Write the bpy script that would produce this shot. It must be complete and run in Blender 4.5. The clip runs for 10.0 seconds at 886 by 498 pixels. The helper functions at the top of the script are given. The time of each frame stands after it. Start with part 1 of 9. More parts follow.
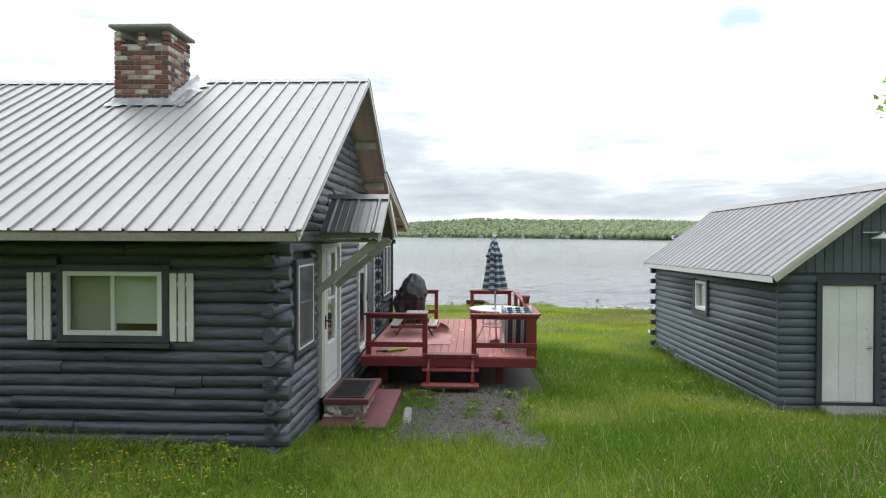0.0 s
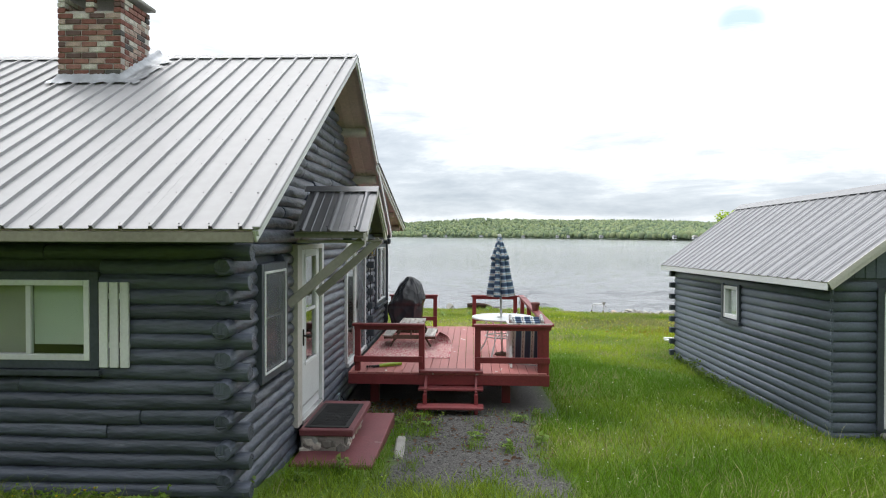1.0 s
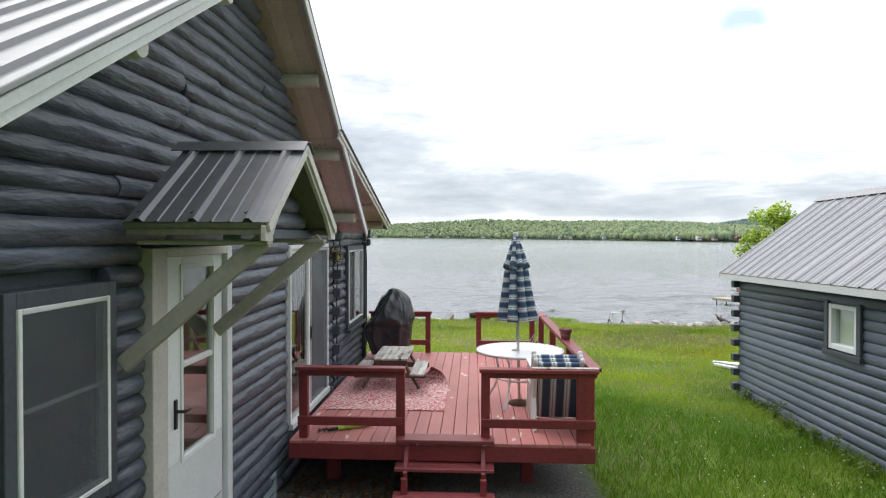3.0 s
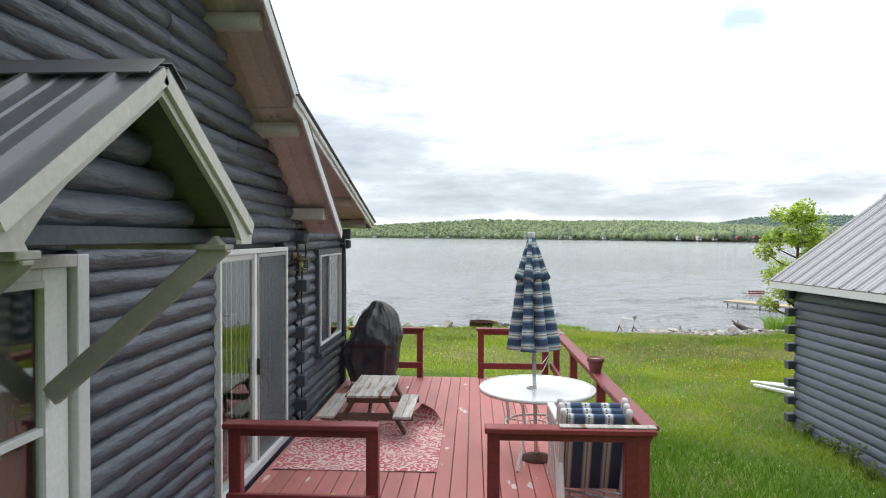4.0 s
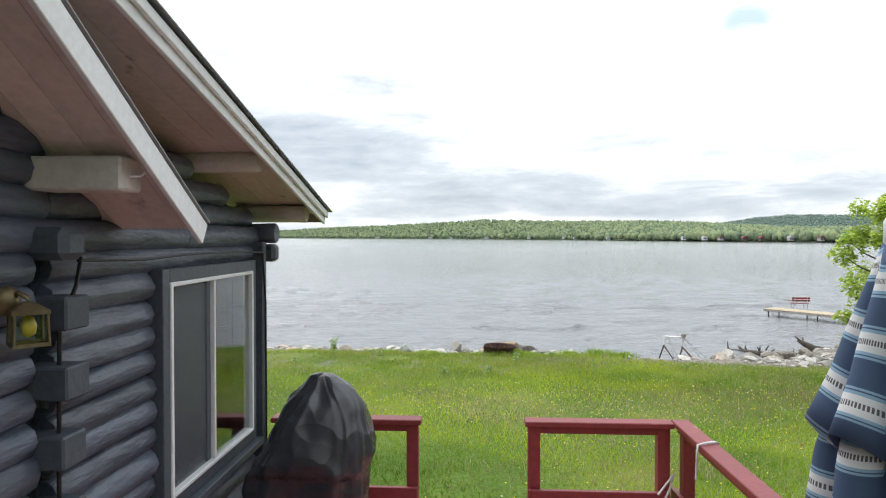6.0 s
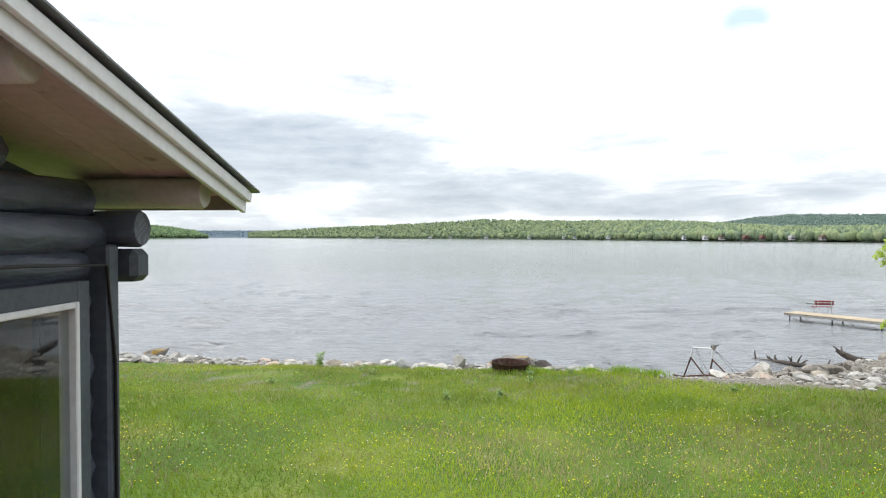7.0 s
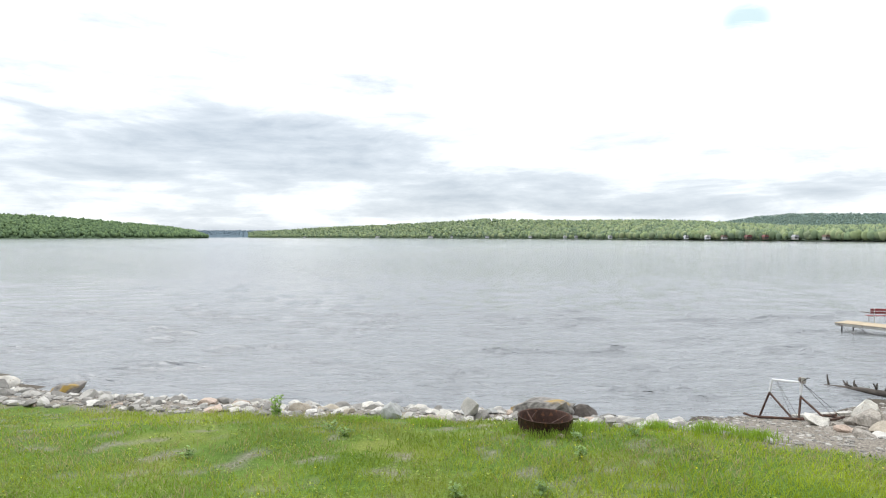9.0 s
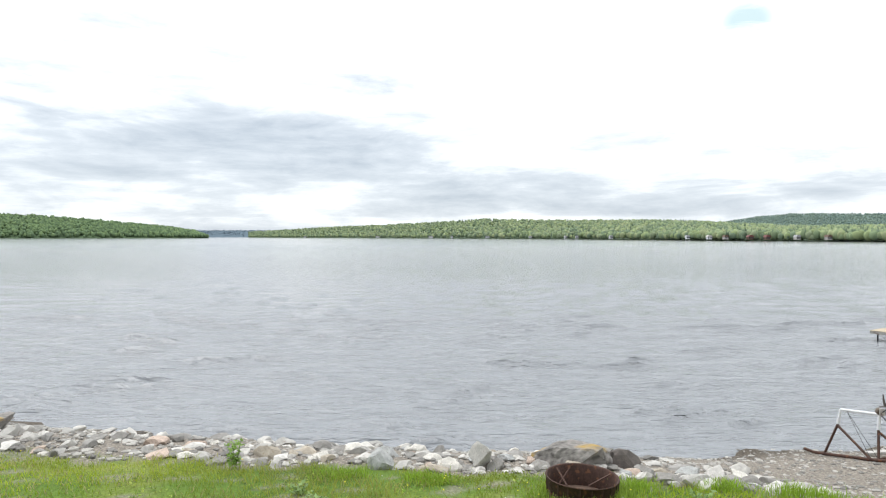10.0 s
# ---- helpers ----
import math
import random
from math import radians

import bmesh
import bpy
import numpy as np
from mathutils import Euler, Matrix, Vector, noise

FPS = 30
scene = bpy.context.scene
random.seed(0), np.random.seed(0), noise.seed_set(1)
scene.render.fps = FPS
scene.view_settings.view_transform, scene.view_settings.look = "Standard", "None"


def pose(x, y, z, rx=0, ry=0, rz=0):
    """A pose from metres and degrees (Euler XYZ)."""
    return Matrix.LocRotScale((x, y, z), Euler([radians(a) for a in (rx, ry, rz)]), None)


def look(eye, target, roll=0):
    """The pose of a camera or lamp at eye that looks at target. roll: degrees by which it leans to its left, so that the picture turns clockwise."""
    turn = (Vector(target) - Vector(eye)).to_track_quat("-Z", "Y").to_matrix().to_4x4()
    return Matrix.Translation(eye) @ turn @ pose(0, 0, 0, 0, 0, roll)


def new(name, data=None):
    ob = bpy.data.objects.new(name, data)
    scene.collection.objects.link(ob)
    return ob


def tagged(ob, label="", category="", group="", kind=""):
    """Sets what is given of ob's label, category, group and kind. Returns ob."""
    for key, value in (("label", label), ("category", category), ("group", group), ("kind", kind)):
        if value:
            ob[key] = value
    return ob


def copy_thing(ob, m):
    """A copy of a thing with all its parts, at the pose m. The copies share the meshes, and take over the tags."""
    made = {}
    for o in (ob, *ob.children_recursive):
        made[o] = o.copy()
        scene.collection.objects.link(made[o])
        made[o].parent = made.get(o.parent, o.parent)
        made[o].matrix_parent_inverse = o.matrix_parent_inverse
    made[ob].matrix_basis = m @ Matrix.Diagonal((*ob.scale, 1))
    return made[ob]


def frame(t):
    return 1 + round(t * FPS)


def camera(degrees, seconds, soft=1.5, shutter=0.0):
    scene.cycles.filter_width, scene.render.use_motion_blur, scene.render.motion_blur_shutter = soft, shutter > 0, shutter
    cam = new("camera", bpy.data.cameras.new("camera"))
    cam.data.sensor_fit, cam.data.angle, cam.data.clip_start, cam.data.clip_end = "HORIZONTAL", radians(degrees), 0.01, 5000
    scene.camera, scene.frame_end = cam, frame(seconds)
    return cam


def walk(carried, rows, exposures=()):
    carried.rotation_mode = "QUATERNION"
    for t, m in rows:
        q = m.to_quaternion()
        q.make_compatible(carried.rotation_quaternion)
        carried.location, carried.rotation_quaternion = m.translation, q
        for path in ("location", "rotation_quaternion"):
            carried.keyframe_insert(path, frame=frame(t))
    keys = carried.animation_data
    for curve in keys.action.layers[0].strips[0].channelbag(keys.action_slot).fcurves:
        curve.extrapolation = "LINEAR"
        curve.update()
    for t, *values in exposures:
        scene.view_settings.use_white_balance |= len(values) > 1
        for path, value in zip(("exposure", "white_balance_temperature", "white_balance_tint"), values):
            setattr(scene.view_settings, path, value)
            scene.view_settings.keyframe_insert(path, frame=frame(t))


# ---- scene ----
cam = camera(69.0, 10.0, 1.1)
PATH = [
    (0, (0.526, -0.528, 2.422), (0.437, 1.469, 2.38), 0.2),
    (0.5, (0.509, 0.1, 2.42), (0.42, 2.098, 2.378), 0.2),
    (1, (0.474, 0.893, 2.415), (0.385, 2.891, 2.373), 0.2),
    (1.5, (0.468, 1.66, 2.41), (0.375, 3.658, 2.369), 0.2),
    (2, (0.455, 2.516, 2.397), (0.361, 4.514, 2.356), 0.2),
    (2.5, (0.443, 3.426, 2.385), (0.348, 5.423, 2.346), 0.2),
    (2.7, (0.45, 3.803, 2.38), (0.354, 5.8, 2.341), 0.2),
    (4, (0.425, 6.366, 2.394), (0.33, 8.364, 2.355), 0.17),
    (4.5, (0.4, 7.512, 2.389), (0.298, 9.509, 2.349), 0.15),
    (5, (0.324, 8.737, 2.405), (0.22, 10.734, 2.366), 0.12),
    (5.5, (0.206, 9.955, 2.398), (0.101, 11.951, 2.359), 0.08),
    (6, (0.107, 11.171, 2.396), (0.002, 13.168, 2.359), 0.03),
    (7.5, (-0.137, 14.615, 2.38), (-0.242, 16.612, 2.342), -0.03),
    (8, (-0.218, 15.717, 2.37), (-0.324, 17.714, 2.332), -0.05),
    (8.5, (-0.287, 16.849, 2.37), (-0.392, 18.845, 2.331), -0.05),
    (9, (-0.365, 18.106, 2.37), (-0.471, 20.103, 2.331), -0.05),
    (9.5, (-0.469, 19.399, 2.375), (-0.575, 21.396, 2.336), -0.04),
    (10, (-0.543, 20.652, 2.39), (-0.65, 22.649, 2.351), -0.03),
]
walk(cam, [(t, look(eye, target, roll)) for t, eye, target, roll in PATH])

# ---- light ----
world = bpy.data.worlds.new("overcast_sky")
scene.world = world
world.use_nodes = True
wn, wl = world.node_tree.nodes, world.node_tree.links
wn.clear()
w_out = wn.new("ShaderNodeOutputWorld")
w_bg = wn.new("ShaderNodeBackground")
w_sky = wn.new("ShaderNodeTexSky")
w_sky.sky_type, w_sky.sun_disc = "NISHITA", False
SUN_ELEV, SUN_ROT = radians(58), radians(-38)
w_sky.sun_elevation, w_sky.sun_rotation = SUN_ELEV, SUN_ROT
w_co = wn.new("ShaderNodeTexCoord")
w_map = wn.new("ShaderNodeMapping")
w_map.inputs["Scale"].default_value = (1.0, 1.0, 5.5)
w_map.inputs["Location"].default_value = (0.35, 0.1, 0.2)
w_n1 = wn.new("ShaderNodeTexNoise")
w_n1.inputs["Scale"].default_value, w_n1.inputs["Detail"].default_value = 2.6, 9
w_n1.inputs["Roughness"].default_value, w_n1.inputs["Distortion"].default_value = 0.62, 0.2
# ragged smaller clouds over the broad ones
w_map2, w_n2, w_mixn = wn.new("ShaderNodeMapping"), wn.new("ShaderNodeTexNoise"), wn.new("ShaderNodeMath")
w_map2.inputs["Scale"].default_value, w_map2.inputs["Location"].default_value = (1.0, 1.0, 3.6), (1.3, 0.4, 0.9)
w_n2.inputs["Scale"].default_value, w_n2.inputs["Detail"].default_value = 9.5, 8
w_n2.inputs["Roughness"].default_value, w_n2.inputs["Distortion"].default_value = 0.58, 0.5
w_mixn.operation = "MULTIPLY_ADD"
w_mixn.inputs[1].default_value = 0.44
w_ramp = wn.new("ShaderNodeValToRGB")
w_sep = wn.new("ShaderNodeSeparateXYZ")
w_band = wn.new("ShaderNodeMapRange")
w_add = wn.new("ShaderNodeMath")
w_hue = wn.new("ShaderNodeMixRGB")
w_scale = wn.new("ShaderNodeVectorMath")
w_ramp.color_ramp.elements[0].position, w_ramp.color_ramp.elements[0].color = 0.24, (0.46, 0.525, 0.60, 1)
w_ramp.color_ramp.elements[1].position, w_ramp.color_ramp.elements[1].color = 0.62, (1.04, 1.08, 1.11, 1)
e = w_ramp.color_ramp.elements.new(0.45)
e.color = (0.68, 0.738, 0.80, 1)
wl.new(w_co.outputs["Generated"], w_map.inputs["Vector"])
wl.new(w_map.outputs["Vector"], w_n1.inputs["Vector"])
wl.new(w_co.outputs["Generated"], w_sep.inputs[0])
# the cloud deck thins to plain white brightness overhead
w_band.inputs["From Min"].default_value, w_band.inputs["From Max"].default_value = 0.04, 0.26
w_band.inputs["To Min"].default_value, w_band.inputs["To Max"].default_value = 0.0, 0.22
wl.new(w_sep.outputs["Z"], w_band.inputs["Value"])
wl.new(w_co.outputs["Generated"], w_map2.inputs["Vector"])
wl.new(w_map2.outputs["Vector"], w_n2.inputs["Vector"])
w_half = wn.new("ShaderNodeMath")
w_half.operation, w_half.inputs[1].default_value = "SUBTRACT", 0.5
wl.new(w_n2.outputs["Fac"], w_half.inputs[0])
wl.new(w_half.outputs[0], w_mixn.inputs[0])
wl.new(w_n1.outputs["Fac"], w_mixn.inputs[2])
wl.new(w_mixn.outputs[0], w_add.inputs[0])
wl.new(w_band.outputs["Result"], w_add.inputs[1])
w_az = wn.new("ShaderNodeMath")
w_az.operation = "ARCTAN2"
wl.new(w_sep.outputs["X"], w_az.inputs[0])
wl.new(w_sep.outputs["Y"], w_az.inputs[1])


def sky_spot(az, el, half_az, half_el):
    """0 to 1 inside a soft oval of the sky round a bearing and a height."""
    parts = []
    for src, c, h in ((w_az.outputs[0], az, half_az), (w_sep.outputs["Z"], el, half_el)):
        a, b, q = [wn.new("ShaderNodeMath") for _ in range(3)]
        a.operation, b.operation, q.operation = "SUBTRACT", "DIVIDE", "POWER"
        wl.new(src, a.inputs[0])
        a.inputs[1].default_value, b.inputs[1].default_value, q.inputs[1].default_value = c, h, 2
        wl.new(a.outputs[0], b.inputs[0])
        wl.new(b.outputs[0], q.inputs[0])
        parts.append(q.outputs[0])
    s, r = wn.new("ShaderNodeMath"), wn.new("ShaderNodeMapRange")
    wl.new(parts[0], s.inputs[0])
    wl.new(parts[1], s.inputs[1])
    r.interpolation_type = "SMOOTHSTEP"
    r.inputs["From Min"].default_value, r.inputs["From Max"].default_value = 1.0, 0.15
    wl.new(s.outputs[0], r.inputs["Value"])
    return r.outputs["Result"]


w_prev = w_add.outputs[0]
for az, el, ha, he, dark in ((-0.42, 0.125, 0.42, 0.080, -0.135), (-0.18, 0.228, 0.13, 0.022, -0.15), (0.20, 0.062, 0.45, 0.042, -0.10), (0.62, 0.085, 0.18, 0.024, -0.13), (0.1, 0.022, 1.2, 0.012, 0.07)):
    mm = wn.new("ShaderNodeMath")
    mm.operation, mm.inputs[1].default_value = "MULTIPLY_ADD", dark
    wl.new(sky_spot(az, el, ha, he), mm.inputs[0])
    wl.new(w_prev, mm.inputs[2])
    w_prev = mm.outputs[0]
wl.new(w_prev, w_ramp.inputs["Fac"])
w_hue.inputs["Fac"].default_value = 0.93
w_scale.operation = "SCALE"
w_scale.inputs["Scale"].default_value = 0.12
wl.new(w_sky.outputs["Color"], w_scale.inputs[0])
wl.new(w_scale.outputs["Vector"], w_hue.inputs["Color1"])
# one torn hole of blue
w_gap, w_gm = wn.new("ShaderNodeMixRGB"), wn.new("ShaderNodeMath")
w_gm.operation = "MULTIPLY"
wl.new(sky_spot(0.385, 0.289, 0.040, 0.026), w_gm.inputs[0])
w_gr = wn.new("ShaderNodeMapRange")
w_gr.inputs["From Min"].default_value, w_gr.inputs["From Max"].default_value = 0.30, 0.48
wl.new(w_n2.outputs["Fac"], w_gr.inputs["Value"])
wl.new(w_gr.outputs["Result"], w_gm.inputs[1])
wl.new(w_gm.outputs[0], w_gap.inputs["Fac"])
wl.new(w_ramp.outputs["Color"], w_gap.inputs["Color1"])
w_gap.inputs["Color2"].default_value = (0.64, 0.80, 0.83, 1)
wl.new(w_gap.outputs["Color"], w_hue.inputs["Color2"])
# the overcast is brighter on the sun's side than opposite to it
w_side, w_dim = wn.new("ShaderNodeMapRange"), wn.new("ShaderNodeVectorMath")
w_side.interpolation_type = "SMOOTHSTEP"
w_side.inputs["From Min"].default_value, w_side.inputs["From Max"].default_value = -0.8, 0.35
w_side.inputs["To Min"].default_value, w_side.inputs["To Max"].default_value = 0.66, 1.0
wl.new(w_sep.outputs["Y"], w_side.inputs["Value"])
w_dim.operation = "SCALE"
wl.new(w_hue.outputs["Color"], w_dim.inputs[0])
# and brightest overhead
w_zen, w_both = wn.new("ShaderNodeMapRange"), wn.new("ShaderNodeMath")
w_zen.inputs["From Min"].default_value, w_zen.inputs["From Max"].default_value = 0.25, 0.9
w_zen.inputs["To Min"].default_value, w_zen.inputs["To Max"].default_value = 1.0, 1.4
wl.new(w_sep.outputs["Z"], w_zen.inputs["Value"])
w_both.operation = "MULTIPLY"
wl.new(w_side.outputs["Result"], w_both.inputs[0])
wl.new(w_zen.outputs["Result"], w_both.inputs[1])
wl.new(w_both.outputs[0], w_dim.inputs["Scale"])
wl.new(w_dim.outputs["Vector"], w_bg.inputs["Color"])
w_bg.inputs["Strength"].default_value = 1.18
wl.new(w_bg.outputs[0], w_out.inputs["Surface"])
sun = new("sun", bpy.data.lights.new("sun", "SUN"))
sun.data.energy, sun.data.angle, sun.data.color = 1.9, radians(45), (1.0, 0.975, 0.94)
sun.rotation_euler = (radians(90) - SUN_ELEV, 0, math.pi - SUN_ROT)

# ---- materials ----
def material(name, base, rough=0.6, metal=0.0, grain=40.0, blotch=2.5, vary=0.25, stain=None, bump=0.15, stretch=(1, 1, 1),
             coord="Object", spec=0.5, per_object=0.12, stain_at=0.62, stain_soft=0.08, stain_scale=None, random_of="object", deep=0.0):
    """Paint, wood, stone or metal with fine grain, large blotches, worn spots and slight differences from piece to piece."""
    m = bpy.data.materials.new(name)
    m.use_nodes = True
    n, l = m.node_tree.nodes, m.node_tree.links
    b = n["Principled BSDF"]
    b.inputs["Roughness"].default_value, b.inputs["Metallic"].default_value = rough, metal
    b.inputs["Specular IOR Level"].default_value = spec
    co, mp = n.new("ShaderNodeTexCoord"), n.new("ShaderNodeMapping")
    mp.inputs["Scale"].default_value = stretch
    l.new(co.outputs[coord], mp.inputs["Vector"])
    fine, large = n.new("ShaderNodeTexNoise"), n.new("ShaderNodeTexNoise")
    fine.inputs["Scale"].default_value, fine.inputs["Detail"].default_value = grain, 5
    large.inputs["Scale"].default_value, large.inputs["Detail"].default_value = blotch, 4
    l.new(mp.outputs[0], fine.inputs["Vector"])
    l.new(mp.outputs[0], large.inputs["Vector"])
    mul = n.new("ShaderNodeMath")
    mul.operation = "ADD"
    l.new(fine.outputs["Fac"], mul.inputs[0])
    l.new(large.outputs["Fac"], mul.inputs[1])
    rng = n.new("ShaderNodeMapRange")
    rng.inputs["From Min"].default_value, rng.inputs["From Max"].default_value = 0.7, 1.3
    rng.inputs["To Min"].default_value, rng.inputs["To Max"].default_value = 1 - vary, 1 + vary
    l.new(mul.outputs[0], rng.inputs["Value"])
    val = rng.outputs["Result"]
    if per_object:
        if random_of == "object":
            src = n.new("ShaderNodeObjectInfo").outputs["Random"]
        else:
            src = n.new("ShaderNodeNewGeometry").outputs["Random Per Island"]
        r2 = n.new("ShaderNodeMapRange")
        r2.inputs["To Min"].default_value, r2.inputs["To Max"].default_value = 1 - per_object, 1 + per_object
        l.new(src, r2.inputs["Value"])
        mm = n.new("ShaderNodeMath")
        mm.operation = "MULTIPLY"
        l.new(val, mm.inputs[0])
        l.new(r2.outputs["Result"], mm.inputs[1])
        val = mm.outputs[0]
    sc = n.new("ShaderNodeVectorMath")
    sc.operation = "SCALE"
    sc.inputs[0].default_value = base
    l.new(val, sc.inputs["Scale"])
    col = sc.outputs["Vector"]
    if stain:
        st = n.new("ShaderNodeTexNoise")
        st.inputs["Scale"].default_value, st.inputs["Detail"].default_value = stain_scale or blotch * 3.1, 7
        l.new(mp.outputs[0], st.inputs["Vector"])
        sr = n.new("ShaderNodeMapRange")
        sr.inputs["From Min"].default_value, sr.inputs["From Max"].default_value = stain_at, stain_at + stain_soft
        l.new(st.outputs["Fac"], sr.inputs["Value"])
        mx = n.new("ShaderNodeMixRGB")
        l.new(sr.outputs["Result"], mx.inputs["Fac"])
        l.new(col, mx.inputs["Color1"])
        mx.inputs["Color2"].default_value = (*stain, 1)
        col = mx.outputs["Color"]
    l.new(col, b.inputs["Base Color"])
    if deep:
        bd = n.new("ShaderNodeBump")
        bd.inputs["Strength"].default_value, bd.inputs["Distance"].default_value = 0.8, deep
        l.new(large.outputs["Fac"], bd.inputs["Height"])
    if bump:
        bp = n.new("ShaderNodeBump")
        if deep:
            l.new(bd.outputs[0], bp.inputs["Normal"])
        bp.inputs["Strength"].default_value, bp.inputs["Distance"].default_value = bump, 0.01
        l.new(fine.outputs["Fac"], bp.inputs["Height"])
        l.new(bp.outputs[0], b.inputs["Normal"])
    return m


LOG = material("slate_log_paint", (0.082, 0.096, 0.129), 0.42, grain=13, blotch=2.6, vary=0.22, stain=(0.15, 0.17, 0.20), stretch=(0.7, 2.2, 1), coord="UV",
               bump=0.4, stain_at=0.66, stain_soft=0.14, per_object=0.24, deep=0.07)
LOG_END = material("slate_log_end_paint", (0.054, 0.067, 0.083), 0.55, grain=30, bump=0.3)
SIDING = material("slate_siding_paint", (0.112, 0.136, 0.178), 0.5, grain=30, blotch=2, vary=0.2, stretch=(1, 0.25, 1), bump=0.25, per_object=0.08)
DARK_TRIM = material("slate_trim_paint", (0.062, 0.075, 0.094), 0.5, grain=30, bump=0.2)
ROOF = material("light_grey_metal_roofing", (0.335, 0.336, 0.352), 0.5, 0.05, grain=9, blotch=0.7, vary=0.07, bump=0.03, per_object=0.03)
AWNING_METAL = material("dark_grey_metal_roofing", (0.155, 0.16, 0.175), 0.35, 0.4, grain=9, blotch=0.9, vary=0.12, bump=0.03, per_object=0.03)
SHED_ROOF = material("dull_grey_metal_roofing", (0.33, 0.33, 0.35), 0.42, 0.2, grain=9, blotch=0.7, vary=0.08, bump=0.03, per_object=0.03)
SCREW = material("zinc_screw", (0.25, 0.25, 0.26), 0.4, 0.8, bump=0)
CREAM = material("cream_trim_paint", (0.62, 0.59, 0.56), 0.5, grain=35, blotch=2, vary=0.12, stain=(0.32, 0.31, 0.26), bump=0.15, stain_at=0.68)
WHITE = material("white_trim_paint", (0.77, 0.79, 0.81), 0.45, grain=35, blotch=2, vary=0.08, stain=(0.50, 0.50, 0.48), bump=0.1, stain_at=0.74)
SOFFIT = material("pinkish_soffit_paint", (0.66, 0.545, 0.53), 0.6, grain=25, blotch=1.6, vary=0.14, stain=(0.24, 0.18, 0.16), bump=0.15, stain_at=0.66)
OLIVE_DARK = material("dull_olive_paint", (0.20, 0.20, 0.155), 0.6, grain=25, blotch=2, vary=0.18, bump=0.15)
EAVE_PAINT = material("dull_beige_paint", (0.27, 0.25, 0.21), 0.6, grain=25, blotch=2, vary=0.2, bump=0.15)
OLIVE = material("greyish_cream_paint", (0.44, 0.42, 0.385), 0.55, grain=25, blotch=2, vary=0.14, bump=0.15)
DECK_RED = material("faded_red_deck_paint", (0.46, 0.165, 0.155), 0.55, grain=30, blotch=1.2, vary=0.16, stain=(0.62, 0.54, 0.52), stretch=(4, 1.1, 1),
                    bump=0.25, stain_at=0.672, stain_soft=0.012, stain_scale=2.4)
RAIL_RED = material("barn_red_rail_paint", (0.225, 0.037, 0.042), 0.45, grain=30, blotch=2, vary=0.22, stain=(0.42, 0.32, 0.29), bump=0.2, stain_at=0.74, stain_soft=0.02)
TREAD_RED = material("worn_red_tread_paint", (0.25, 0.055, 0.06), 0.5, grain=30, blotch=2, vary=0.2, stain=(0.36, 0.2, 0.19), bump=0.2, stain_at=0.68)
STOOP_RED = material("maroon_concrete_paint", (0.20, 0.062, 0.072), 0.5, grain=50, blotch=2, vary=0.2, stain=(0.30, 0.2, 0.19), bump=0.3, stain_at=0.68)
PALE_BLUE = material("pale_blue_grey_paint", (0.36, 0.46, 0.52), 0.6, grain=30, vary=0.15, bump=0.1)
CONCRETE = material("weathered_concrete", (0.32, 0.31, 0.29), 0.85, grain=60, blotch=3, vary=0.25, bump=0.4)
MORTAR = material("grey_mortar", (0.44, 0.42, 0.39), 0.9, grain=80, blotch=4, vary=0.2, bump=0.5)
BRICK = material("mottled_red_brick", (0.19, 0.080, 0.062), 0.85, grain=60, blotch=7, vary=0.35, stain=(0.30, 0.22, 0.18), bump=0.5, per_object=0.1,
                 stain_at=0.63, stain_soft=0.10, stain_scale=4.5)
def brick_paint(mat, stops):
    """Gives each piece one of several natural hues: reused brick, mixed stones."""
    n, l = mat.node_tree.nodes, mat.node_tree.links
    b = n["Principled BSDF"]
    old = b.inputs["Base Color"].links[0].from_socket
    oi, ramp, mx = n.new("ShaderNodeObjectInfo"), n.new("ShaderNodeValToRGB"), n.new("ShaderNodeMixRGB")
    ramp.color_ramp.interpolation = "CONSTANT"
    ramp.color_ramp.elements[0].color = (*stops[0][1], 1)
    ramp.color_ramp.elements[1].position, ramp.color_ramp.elements[1].color = stops[1][0], (*stops[1][1], 1)
    for p, c in stops[2:]:
        ramp.color_ramp.elements.new(p).color = (*c, 1)
    mx.blend_type, mx.inputs["Fac"].default_value = "MULTIPLY", 1.0
    l.new(oi.outputs["Random"], ramp.inputs["Fac"])
    l.new(old, mx.inputs["Color1"])
    l.new(ramp.outputs["Color"], mx.inputs["Color2"])
    l.new(mx.outputs["Color"], b.inputs["Base Color"])


brick_paint(BRICK, ((0.0, (1.1, 1.05, 1.05)), (0.30, (1.45, 1.7, 1.75)), (0.46, (0.62, 0.9, 1.0)), (0.56, (2.0, 3.6, 3.9)), (0.74, (0.42, 0.95, 1.2)), (0.84, (2.5, 5.6, 6.4))))
LEAD = material("dull_flashing_metal", (0.36, 0.38, 0.41), 0.5, 0.4, grain=10, blotch=4, vary=0.25, bump=0.2)
BLACK = material("black_metal", (0.02, 0.02, 0.022), 0.4, 0.3, bump=0.05)
DARK_INSIDE = material("dim_interior_wall", (0.16, 0.14, 0.12), 0.8, bump=0)
BLIND = material("pale_blind_fabric", (0.72, 0.76, 0.70), 0.7, grain=60, blotch=2, vary=0.08, bump=0.05)
SCREEN = material("grey_insect_screen", (0.10, 0.105, 0.115), 0.6, grain=200, blotch=1.5, vary=0.1, bump=0.05)
STONE = material("rounded_shore_stone", (0.34, 0.325, 0.30), 0.8, grain=18, blotch=3, vary=0.3, bump=0.5, per_object=0.4, stain=(0.20, 0.15, 0.11), stain_at=0.62)
